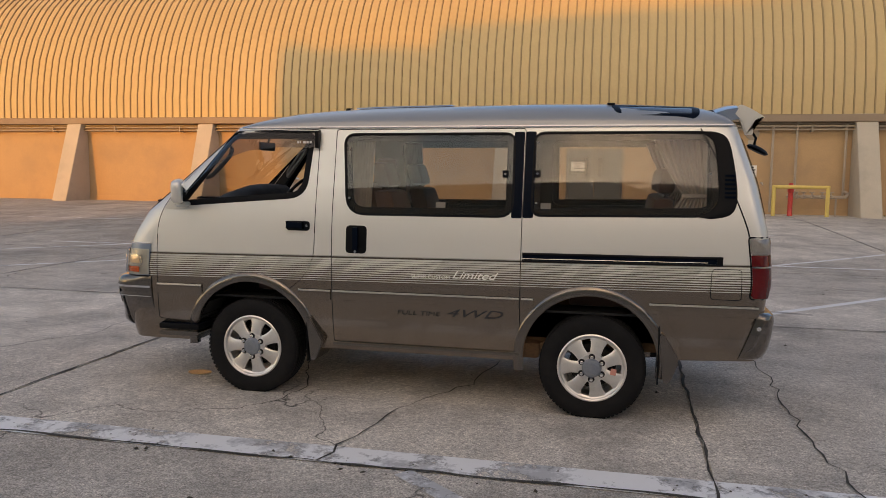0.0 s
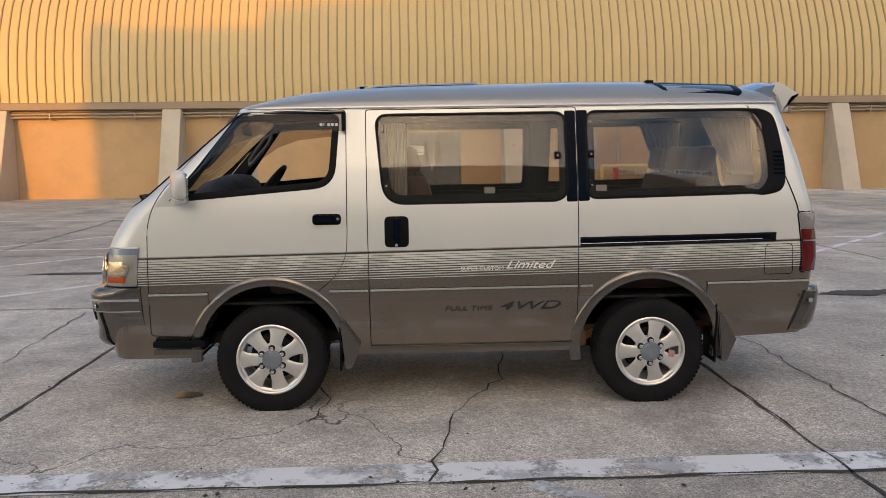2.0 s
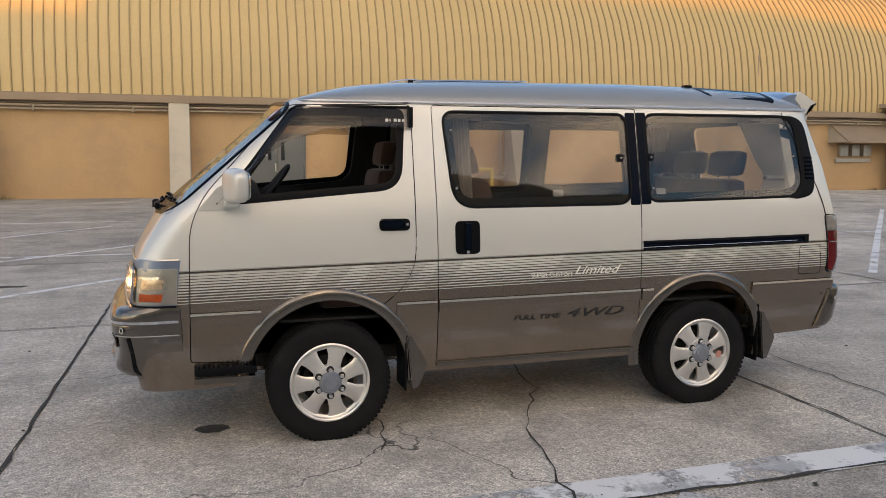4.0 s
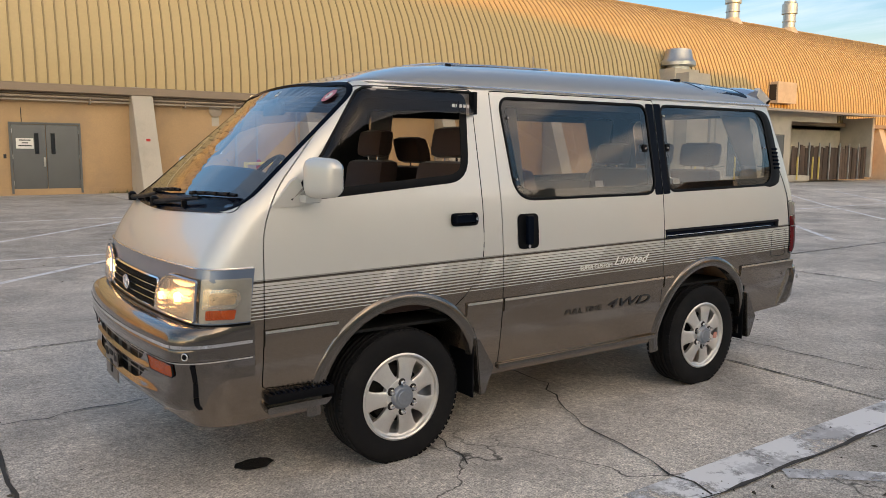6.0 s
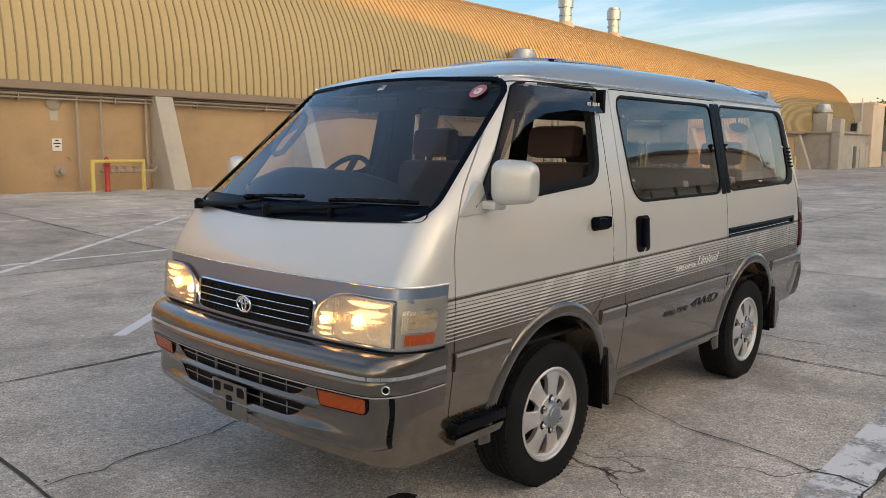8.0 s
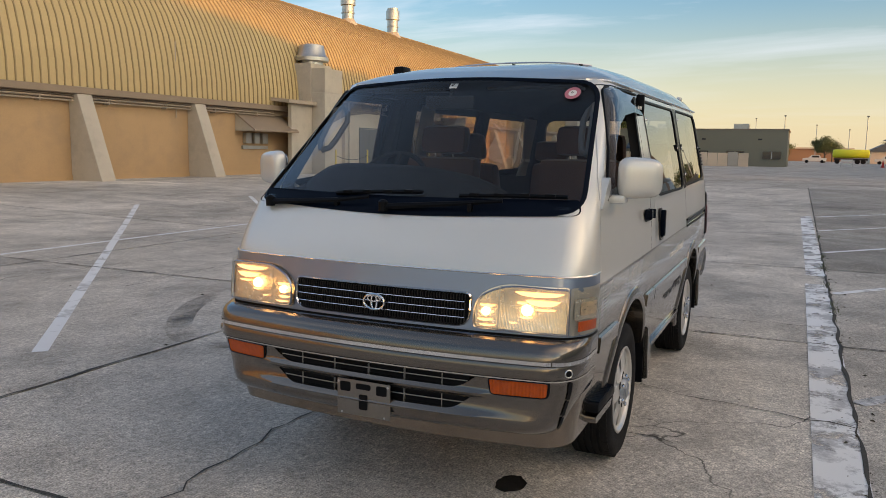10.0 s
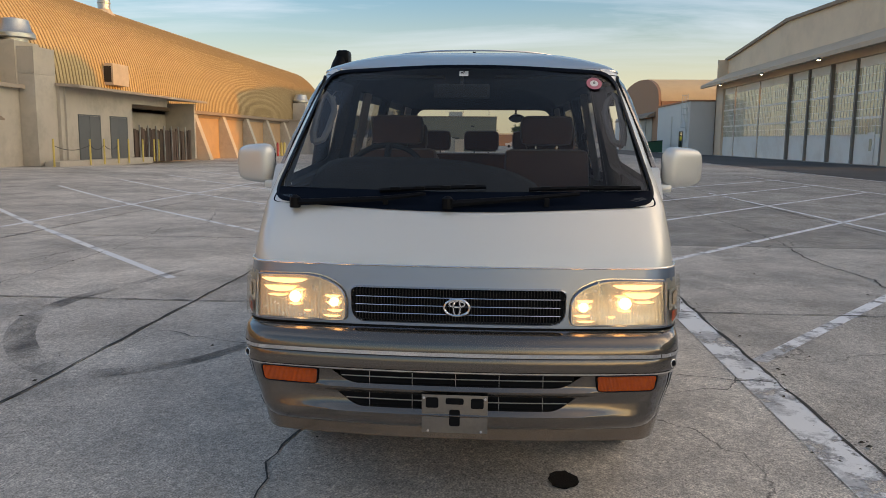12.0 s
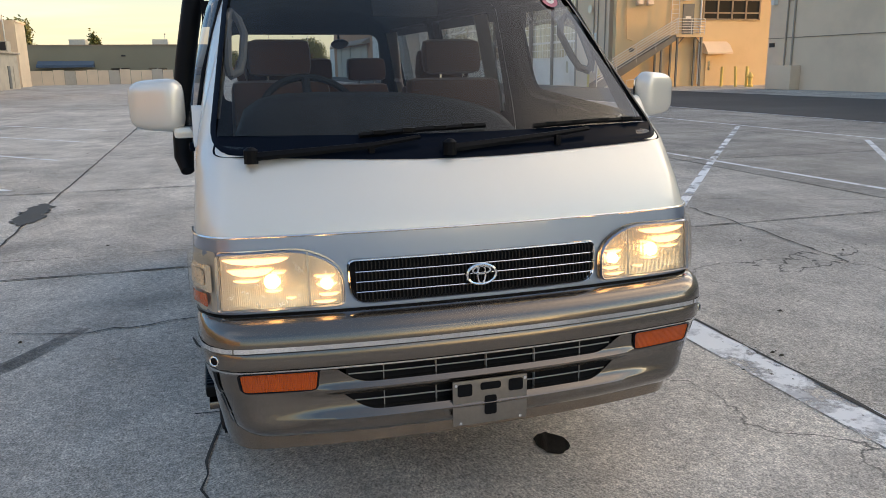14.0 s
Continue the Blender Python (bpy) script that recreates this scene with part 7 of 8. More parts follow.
def wheel(x, s):
    c = (x, s * 0.728, 0.324)
    bm = bmesh.new()
    lathe(bm, [(r, h) for r, h in TYRE], "y", c, 72, caps=False)
    for v in bm.verts:
        v.co.z = max(v.co.z, 0.001)
    w = part("wheel", bm, RUBBER, van, "worn black tyre on a seven-spoke alloy wheel", 30)
    # shoulder blocks of the tread
    bm = bmesh.new()
    for k in range(72):
        a = 2 * math.pi * k / 72
        for e in (-1, 1):
            m = Matrix.Translation(c) @ Matrix.Rotation(a, 4, "Y") @ Matrix.Translation((0.3315, e * 0.079, 0))
            r_ = bmesh.ops.create_cube(bm, size=1)
            for v in r_["verts"]:
                v.co = m @ Vector((v.co.x * 0.007, v.co.y * 0.024, v.co.z * 0.019))
    for v in bm.verts:
        v.co.z = max(v.co.z, 0.001)
    tagged(part("tyre_tread", bm, RUBBER, w, "", 0), kind="stuff")
    f = s * 0.095                                      # the rim's face, towards outside
    rim = part("rim", lathed([(0.214, f * 0.95), (0.218, f), (0.21, f + s * 0.004), (0.203, f), (0.198, f - s * 0.012), (0.185, f - s * 0.018), (0.183, f - s * 0.03), (0.19, f - s * 0.12), (0.19, -f), (0.214, -f)], "y", c, 56, True), ALLOY, w, "alloy rim")
    bm = bmesh.new()
    for k in range(7):
        a = 2 * math.pi * (k + 0.25) / 7
        m = Matrix.Translation(c) @ Matrix.Rotation(a, 4, "Y")
        ring = []
        for r_, hw, y in ((0.06, 0.036, f - s * 0.002), (0.10, 0.037, f - s * 0.002), (0.13, 0.039, f - s * 0.004), (0.155, 0.044, f - s * 0.007), (0.176, 0.054, f - s * 0.011), (0.194, 0.068, f - s * 0.016)):
            ring.append([m @ Vector((e * hw * k2, y + (0 if k2 < 1 else -s * 0.006), r_)) for e, k2 in ((-1, 1.0), (-1, 0.72), (1, 0.72), (1, 1.0))] + [m @ Vector((e * hw * 0.9, y - s * 0.03, r_)) for e in (1, -1)])
        vs = [[bm.verts.new(p) for p in q] for q in ring]
        for q0, q1 in zip(vs, vs[1:]):
            for i in range(6):
                j = (i + 1) % 6
                bm.faces.new((q0[i], q0[j], q1[j], q1[i]))
        bm.faces.new(vs[0]); bm.faces.new(vs[-1][::-1])
    part("spokes", bm, ALLOY, rim, "seven broad spokes", 40)
    part("hub_disc", lathed([(0.0, f + s * 0.0), (0.088, f), (0.094, f - s * 0.006), (0.098, f - s * 0.03)], "y", c, 40), ALLOY, rim)
    part("hub_cap", lathed([(0.0, f + s * 0.026), (0.034, f + s * 0.026), (0.037, f + s * 0.022), (0.05, f + s * 0.02), (0.056, f + s * 0.014), (0.062, f)], "y", c, 32), material("grey_centre_cap", (0.33, 0.36, 0.4), 0.35, 0.8), w, "grey centre cap")
    for k in range(6):
        a = 2 * math.pi * (k + 0.5) / 6
        p = Vector(c) + Vector((math.cos(a) * 0.072, f, math.sin(a) * 0.072))
        part("wheel_nut", lathed([(0.012, 0), (0.0135, s * 0.01), (0.011, s * 0.022), (0.0, s * 0.026)], "y", p, 8), CHROME, w)
        part("nut_seat", lathed([(0.0, s * 0.0015), (0.02, s * 0.0015), (0.021, 0)], "y", p, 12), UNDER, w)
    part("brake", lathed([(0.0, f - s * 0.07), (0.14, f - s * 0.07), (0.15, f - s * 0.12)], "y", c, 28), UNDER, w)
    return w


for x in (0.0, 2.33):
    for s in (-1, 1):
        wheel(x, s)
part("valve_sticker", prismed([(2.33 + 0.115, 0.29), (2.33 + 0.15, 0.285), (2.33 + 0.155, 0.325), (2.33 + 0.12, 0.33)], "y", -0.8225, -0.8205), material("red_tag", (0.55, 0.25, 0.2), 0.6), van, "small faded red sticker on the wheel")

# -- side trim --
for s in (-1, 1):
    for x0, x1 in ((-0.708, -0.36), (0.365, 0.592), (0.608, 1.864), (1.88, 1.955), (2.665, 3.30)):
        if x1 - x0 < 0.03:
            continue
        n_ = max(2, int((x1 - x0) / 0.06))
        xs_ = np.linspace(x0, x1, n_)
        bm = bmesh.new()
        prev = None
        for x in xs_:
            row = [bm.verts.new((x, s * (side_y(x, z) + o_), z + 0.004 * x)) for z, o_ in ((0.68, -0.003), (0.684, 0.010), (0.74, 0.0125), (0.748, 0.0105), (0.75, -0.003))]
            if prev:
                for k in range(4):
                    bm.faces.new((prev[k], row[k], row[k + 1], prev[k + 1]))
            else:
                bm.faces.new(row)
            prev = row
        bm.faces.new(prev[::-1])
        tr = part("side_moulding", bm, PAINT, doors.get(("sliding_door", s), van) if 0.6 < x0 < 1 else van, "", 50)
        part("bright_line", ribbon([(x, s * (side_y(x, 0.74) + 0.0135), 0.739 + 0.004 * x) for x in xs_], [(x, s * (side_y(x, 0.75) + 0.0115), 0.751 + 0.004 * x) for x in xs_]), BRIGHT, tr, "bright strip along the moulding", 60)
    # gutter along the roof edge
    gx = np.linspace(-0.17, 3.12, 50)
    part("roof_gutter", tubed([(x, s * (side_y(x, GUTTER) + 0.004), GUTTER - 0.004 + 0.004 * x) for x in gx], 0.008, 6), BRIGHT, van, "bright roof gutter")
    # black pillar between the side windows
    part("pillar_trim", panel(rounded([(1.80, 1.262), (1.8668, 1.262), (1.8668, 1.81), (1.80, 1.81)], 0.01, 2), on_side(s), 0.0015), BLACK_GLOSS, doors.get(("sliding_door", s), van), "", 60)
    part("pillar_trim", panel(rounded([(1.8735, 1.264), (1.94, 1.266), (1.94, 1.812), (1.8735, 1.812)], 0.01, 2), on_side(s), 0.0015), BLACK_GLOSS, van, "", 60)
    # vent trim behind the rear window
    outer = lerp_table([(0, 1.815), (1, 1.80), (2, 1.75), (3, 1.66), (4, 1.5), (5, 1.39), (6, 1.325), (7, 1.292), (8, 1.282)]), lerp_table([(0, 2.99), (1, 3.075), (2, 3.108), (3, 3.128), (4, 3.155), (5, 3.16), (6, 3.142), (7, 3.095), (8, 2.98)])
    inner = lerp_table([(0, 1.815), (1, 1.80), (2, 1.765), (3, 1.70), (4, 1.55), (5, 1.44), (6, 1.37), (7, 1.315), (8, 1.292)]), lerp_table([(0, 2.905), (1, 2.965), (2, 3.01), (3, 3.033), (4, 3.05), (5, 3.06), (6, 3.047), (7, 2.997), (8, 2.9)])
    us = np.linspace(0, 8, 33)
    soft_ = lambda tab: (lambda u: sum(tab(min(max(u + d, 0), 8)) for d in (-0.6, -0.3, 0.0, 0.3, 0.6)) / 5)
    outer, inner = tuple(soft_(q) for q in outer), tuple(soft_(q) for q in inner)
    bm = bmesh.new()
    rows_ = [[bm.verts.new(on_side(s)(inner[1](u) + (outer[1](u) - inner[1](u)) * f, inner[0](u) + (outer[0](u) - inner[0](u)) * f, 0.002 + 0.004 * math.sin(math.pi * f))) for f in np.linspace(0, 1, 6)] for u in us]
    for a, b in zip(rows_, rows_[1:]):
        for k in range(5):
            bm.faces.new((a[k], a[k + 1], b[k + 1], b[k]))
    tv = part("vent_trim", bm, BLACK, van, "black vent trim", 60)
    for k in range(6):
        z = 1.41 + k * 0.026
        part("vent_slat", prismed([(3.083, z), (3.148 - 0.05 * (z - 1.4), z), (3.148 - 0.05 * (z - 1.4), z + 0.012), (3.083, z + 0.012)], "y", *sorted((s * (side_y(3.08, z) + 0.002), s * (side_y(3.08, z) + 0.012)))), BLACK_GLOSS, tv)
# sliding-door rail
rx = np.linspace(1.88, 3.085, 20)
rl_ = part("door_rail", ribbon([(x, -(side_y(x, 0.99) + 0.0022), 0.967 + 0.012 * x) for x in rx], [(x, -(side_y(x, 1.04) + 0.0022), 1.027 + 0.009 * x) for x in rx]), BLACK_GLOSS, van, "black sliding-door rail")
part("rail_lip", tubed([(x, -(side_y(x, 1.04) + 0.006), 1.024 + 0.009 * x) for x in rx], 0.008, 6), BLACK, rl_)
part("rail_lip", tubed([(x, -(side_y(x, 1.0) + 0.006), 0.972 + 0.012 * x) for x in rx], 0.006, 6), BLACK, rl_)
part("rail_lip", tubed([(x, -(side_y(x, 1.0) + 0.004), 0.988 + 0.011 * x) for x in np.linspace(1.88, 3.0, 20)], 0.0025, 6), BRIGHT, rl_, "bright running edge")
part("rail_end", boxed(3.05, 3.085, -(side_y(3.06, 1.02) + 0.012), -(side_y(3.06, 1.02) - 0.004), 1.004, 1.056, 0.004), BLACK, rl_)
# fuel flap
ff = rounded([(3.02, 0.80), (3.2, 0.80), (3.195, 0.985), (3.025, 0.985)], 0.025, 4)
part("fuel_flap", band(ff, on_side(-1), 0.0008, 0.002, 0.002, 0.0006), BLACK, van, "fuel filler flap")
# handles
for s in (-1, 1):
    fd = doors["front_door", s]
    hp = rounded([(0.272, 1.145), (0.443, 1.145), (0.443, 1.21), (0.272, 1.21)], 0.026, 5)
    h = part("door_handle", panel(hp, on_side(s), 0.003), BLACK, fd, "black pull handle", 60)
    bm = bmesh.new(); box(bm, 0.285, 0.40, s * 0.85, s * 0.872, 1.165, 1.203, 0.006)
    part("handle_grip", bm, BLACK_GLOSS, h)
    part("lock", lathed([(0.0, s * 0.012), (0.009, s * 0.012), (0.009, 0)], "y", (0.425, s * 0.848, 1.18), 12), CHROME, h)
sd = doors["sliding_door", -1]
hp = rounded([(0.70, 1.005), (0.845, 1.005), (0.845, 1.19), (0.70, 1.19)], 0.032, 5)
h = part("door_handle", panel(hp, on_side(-1), 0.003), BLACK, sd, "black upright handle", 60)
part("handle_grip", boxed(0.752, 0.79, -0.876, -0.85, 1.03, 1.18, 0.006), BLACK_GLOSS, h)
part("lock", lathed([(0.0, -0.012), (0.009, -0.012), (0.009, 0)], "y", (0.77, -0.855, 1.018), 12), CHROME, h)

# -- door visors --
for s in (-1, 1):
    up = [(-0.565, 1.30), (-0.39, 1.505), (-0.175, 1.79), (-0.14, 1.808), (0.2, 1.812), (0.47, 1.812)]
    dn = [(-0.515, 1.345), (-0.33, 1.535), (-0.19, 1.625), (-0.03, 1.68), (0.2, 1.705), (0.475, 1.70)]
    bm = bmesh.new()
    rows = []
    for t in np.linspace(0, 1, 5):
        row = []
        for k in range(41):
            u = k / 40 * 5
            i = min(int(u), 4)
            a = Vector(up[i]).lerp(Vector(up[i + 1]), u - i); b = Vector(dn[i]).lerp(Vector(dn[i + 1]), u - i)
            q = a.lerp(b, t)
            row.append(bm.verts.new(on_side(s)(q.x, q.y, 0.006 + 0.03 * math.sin(t * 1.5))))
        rows.append(row)
    for a, b in zip(rows, rows[1:]):
        for k in range(40):
            bm.faces.new((a[k], a[k + 1], b[k + 1], b[k]))
    vz = part("window_visor", bm, VISOR, doors["front_door", s], "smoked plastic rain visor", 60)
    vz.visible_shadow = False
    part("visor_edge", tubed([on_side(s)(a[0], a[1], 0.008) for a in up], 0.007, 6), BLACK, vz)
    part("visor_end", boxed(0.455, 0.478, *sorted((s * 0.735, s * 0.778)), 1.70, 1.812, 0.004), BLACK, vz)
    for k, w_ in enumerate((0.020, 0.006, 0.020, 0.018, 0.018)):
        x = 0.325 + k * 0.023
        part("visor_badge", boxed(x, x + w_ * 0.8, *sorted((s * (side_y(x, 1.74) + 0.036), s * (side_y(x, 1.74) + 0.038))), 1.731, 1.747), WHITE, vz)

# -- mirrors --
for s in (-1, 1):
    # a thin rounded shell whose outer end trails to the rear
    trail = Matrix.Rotation(radians(-24 * s), 3, "Z")
    hub_ = Vector((-0.462, s * 0.945, 1.397))

    def on_mirror(a, c, h):
        return hub_ + trail @ Vector((a, s * c, h))
    bm = bmesh.new()
    bmesh.ops.create_cube(bm, size=1)
    bmesh.ops.subdivide_edges(bm, edges=bm.edges[:], cuts=7, use_grid_fill=True)
    for v in bm.verts:
        q = v.co * 2
        n4 = (abs(q.x) ** 2.6 + abs(q.y) ** 4.6 + abs(q.z) ** 4.6) ** (1 / 4.0)
        q = q / max(n4, 1e-6) * max(abs(q.x), abs(q.y), abs(q.z))
        flat = 0.5 if q.x > 0 else 1.0
        v.co = on_mirror(q.x * 0.052 * flat, q.y * 0.094, q.z * (0.086 - 0.006 * q.y))
    mh = part("door_mirror", bm, CHAMPAGNE, van, "rounded champagne door mirror", 60)
    bm = bmesh.new(); prism(bm, rounded([(-0.66, 1.268), (-0.47, 1.278), (-0.46, 1.305), (-0.50, 1.32), (-0.53, 1.40), (-0.56, 1.385)], 0.01, 3), "y", *sorted((s * 0.79, s * 0.836)))
    part("mirror_base", bm, CHAMPAGNE, mh)
    part("mirror_arm", boxed(-0.53, -0.45, *sorted((s * 0.82, s * 0.90)), 1.288, 1.325, 0.014), CHAMPAGNE, mh)
    face_ = rounded([(-0.08, -0.07), (0.08, -0.066), (0.08, 0.066), (-0.08, 0.07)], 0.03, 4)
    bm = bmesh.new()
    for d_ in (0.024, 0.030):
        ring_ = [bm.verts.new(on_mirror(d_, c_, h_)) for c_, h_ in face_]
        if d_ > 0.025:
            for k in range(len(ring_)):
                bm.faces.new((back_[k], back_[k - 1], ring_[k - 1], ring_[k]))
            bm.faces.new(ring_)
        back_ = ring_
    part("mirror_glass", bm, CHROME, mh)

# -- decals on the near side --
text_part("letter", "FULL TIME", 0.042, pose(1.20, -0.8495, 0.622, 90, 0, 0), material("grey_print", (0.045, 0.04, 0.034), 0.4, 0.3), sd, 0.001, 0.15, 0.29)
text_part("letter", "4WD", 0.075, pose(1.565, -0.850, 0.633, 90, 0, 0), DARK, sd, 0.001, 0.35, 0.37)
text_part("letter", "SUPER CUSTOM", 0.032, pose(1.285, -0.8582, 0.868, 90, 0, 0), WHITE, sd, 0.001, 0.0, 0.255)
text_part("letter", "Limited", 0.07, pose(1.565, -0.8582, 0.886, 90, 0, 0), WHITE, sd, 0.0006, 0.45, 0.3)

# -- roof furniture --
for s in (-1, 1):
    pod = []
    for x, y in rounded([(2.40, 0.50), (2.93, 0.50), (2.92, 0.668), (2.44, 0.672)], [0.05, 0.05, 0.05, 0.06], 5):
        pod.append((x, y))
    pd = part("roof_window", panel(pod, lambda x, y, off: (x, s * y, roof_z(x, y) + off), 0.004, 1.0, 5), DARK_GLASS, van, "dark roof-edge window", 60)
    part("roof_window_rim", band(pod, lambda x, y, off: (x, s * y, roof_z(x, y) + off), 0.005, 0.035, 0.012, 0.003), BLACK_GLOSS, pd)
    part("roof_hinge", boxed(2.37, 2.42, *sorted((s * 0.44, s * 0.49)), roof_z(2.39, 0.46) - 0.004, roof_z(2.39, 0.46) + 0.012, 0.004), BLACK, van)
sr = rounded([(0.62, -0.42), (1.30, -0.42), (1.30, 0.42), (0.62, 0.42)], 0.06, 4)
on_roof = lambda x, y, off: (x, y, roof_z(x, y) + off)
srp = part("sunroof", panel(sr, on_roof, 0.006, 1.0, 5), DARK_GLASS, van, "dark sunroof panel", 60)
part("sunroof_rim", band(sr, on_roof, 0.004, 0.012, 0.012, 0.008), BRIGHT, srp)
part("sunroof_deflector", tubed([(0.50 + 0.10 * (y / 0.45) ** 2, y, roof_z(0.55, y) + 0.014) for y in np.linspace(-0.45, 0.45, 17)], 0.005, 6), CHROME, van, "thin bright deflector bar")
for y in (-0.4, 0.0, 0.4):
    part("deflector_foot", boxed(0.545, 0.575, y - 0.008, y + 0.008, roof_z(0.56, y) - 0.004, roof_z(0.56, y) + 0.012), BLACK, van)
# rear spoiler
bm = bmesh.new()
prev = None
for y in np.linspace(-0.585, 0.585, 25):
    zb = roof_z(3.05, min(abs(y), 0.58))
    row = [bm.verts.new((x, y, zb + z)) for x, z in ((3.03, -0.002), (3.10, 0.022), (3.16, 0.03), (3.25, -0.012), (3.255, -0.03), (3.2, -0.035), (3.13, -0.045))]
    if prev:
        for k in range(7):
            j = (k + 1) % 7
            bm.faces.new((prev[k], row[k], row[j], prev[j]))
    else:
        bm.faces.new(row)
    prev = row
bm.faces.new(prev[::-1])
spoil = part("rear_spoiler", bm, SILVER, van, "silver-grey rear roof spoiler", 50)
for s in (-1, 1):
    fin = rounded([(3.115, 1.925), (3.149, 1.984), (3.175, 1.978), (3.226, 1.953), (3.262, 1.93), (3.304, 1.905), (3.28, 1.893), (3.25, 1.886), (3.236, 1.85), (3.233, 1.797), (3.191, 1.795), (3.16, 1.88)], [0.01, 0.012, 0.012, 0.02, 0.012, 0.006, 0.01, 0.02, 0.012, 0.004, 0.004, 0.01], 4)
    bm = prismed([(a + 0.022, b) for a, b in fin], "y", *sorted((s * 0.545, s * 0.592)))
    bmesh.ops.bevel(bm, geom=[e for e in bm.edges if abs(e.verts[0].co.y - e.verts[1].co.y) < 1e-5], offset=0.008, segments=2, affect="EDGES")
    part("spoiler_fin", bm, CHAMPAGNE, spoil)
part("mirror_arm", tubed([(3.25, -0.30, 1.84), (3.295, -0.30, 1.825), (3.32, -0.30, 1.79), (3.31, -0.30, 1.735)], 0.009, 6), BLACK, van, "black mirror arm")
mr_ = lathed([(0.0, -0.015), (0.06, -0.012), (0.075, 0.0), (0.06, 0.014), (0.03, 0.022), (0.0, 0.024)], "z", (0, 0, 0), 20)
bmesh.ops.transform(mr_, matrix=pose(3.33, -0.31, 1.712, 0, 26, 0), verts=mr_.verts)
part("rear_view_mirror", mr_, BLACK, van, "black reversing mirror under the spoiler")


def tail_wrap(s, z, off=0.0):
    """A place on the tail: s metres round from its middle at a height, off outwards."""
    h = plan(z)[::-1]
    d = [0.0]
    for a, b in zip(h, h[1:]):
        d.append(d[-1] + math.hypot(b[0] - a[0], b[1] - a[1]))
    at = lambda v: Vector((np.interp(v, d, [q[0] for q in h]), np.interp(v, d, [q[1] for q in h])))
    v = abs(s)
    q, t = at(v), (at(v + 0.02) - at(max(v - 0.02, 0))).normalized()
    n_ = Vector((t.y, -t.x))
    return Vector((q.x + n_.x * off, math.copysign(q.y + n_.y * off, s), z))


SMOKE = material("smoked_clear", (0.3, 0.28, 0.26), 0.15, 0.3, 1.0, 0.2, 50, 200)
for s in (-1, 1):
    def bulge(a, z, off, s=s):
        e = max(0.0, 1 - abs((abs(a) - 0.80) / 0.108) ** 4)
        return tail_wrap(a, z, off + 0.012 * e)
    tl = part("tail_lamp", panel(rounded([(s * 0.70, 0.815), (s * 0.905, 0.815), (s * 0.905, 1.075), (s * 0.70, 1.075)], [0.03, 0.03, 0.006, 0.006], 4), bulge, 0.004, 1.0, 8), RED, van, "red tail lamp", 60)
    part("clear_segment", panel(rounded([(s * 0.70, 1.078), (s * 0.905, 1.078), (s * 0.903, 1.172), (s * 0.70, 1.172)], 0.008, 3), bulge, 0.004, 1.0, 8), SMOKE, tl, "smoky clear segment", 60)
    part("lamp_strip", ribbon([bulge(s * a, 1.0, 0.007) for a in np.linspace(0.702, 0.903, 16)], [bulge(s * a, 1.009, 0.007) for a in np.linspace(0.702, 0.903, 16)]), CHROME, tl)
    part("lamp_seal", band(rounded([(s * 0.70, 0.812), (s * 0.907, 0.812), (s * 0.907, 1.176), (s * 0.70, 1.176)], 0.02, 4), lambda a, z, off: tail_wrap(a, z, off), 0.001, 0.001, 0.008, 0.003), BLACK, tl)
    # the gap round the tailgate
    gz = np.linspace(1.18, 1.83, 14)
    part("tailgate_gap", ribbon([tail_wrap(s * (0.908 - 0.02 * (z - 1.18)), z, 0.0015) for z in gz], [tail_wrap(s * (0.899 - 0.02 * (z - 1.18)), z, 0.0015) for z in gz]), BLACK, van)
bm = bmesh.new()
RPROF = [(-0.03, 0.723), (0.03, 0.722), (0.052, 0.71), (0.062, 0.68), (0.064, 0.6), (0.058, 0.5), (0.04, 0.45), (0.015, 0.435), (-0.03, 0.435)]
prev = None
for a in np.linspace(-1.0, 1.0, 57):
    row = []
    for o_, z in RPROF:
        reach = 0.85 + 0.035 * (0.723 - z) / 0.29
        e = min(1.0, max(0.0, (1.0 - abs(a)) / 0.10))
        row.append(bm.verts.new(tail_wrap(a * reach, z, (o_ * (0.25 + 0.75 * e ** 0.5)) if o_ > 0 else o_)))
    if prev:
        for k in range(len(row) - 1):
            bm.faces.new((prev[k], row[k], row[k + 1], prev[k + 1]))
    else:
        bm.faces.new(row)
    prev = row
bm.faces.new(prev[::-1])
bmesh.ops.recalc_face_normals(bm, faces=bm.faces)
rb = part("rear_bumper", bm, TAUPE, van, "taupe rear bumper", 40)
for s in (-1, 1):
    c = tail_wrap(s * 0.85, 0.64, 0.062)
    part("sensor_ring", lathed([(0.0, s * 0.004), (0.012, s * 0.004), (0.014, 0)], "y", c, 14), BRIGHT, rb)

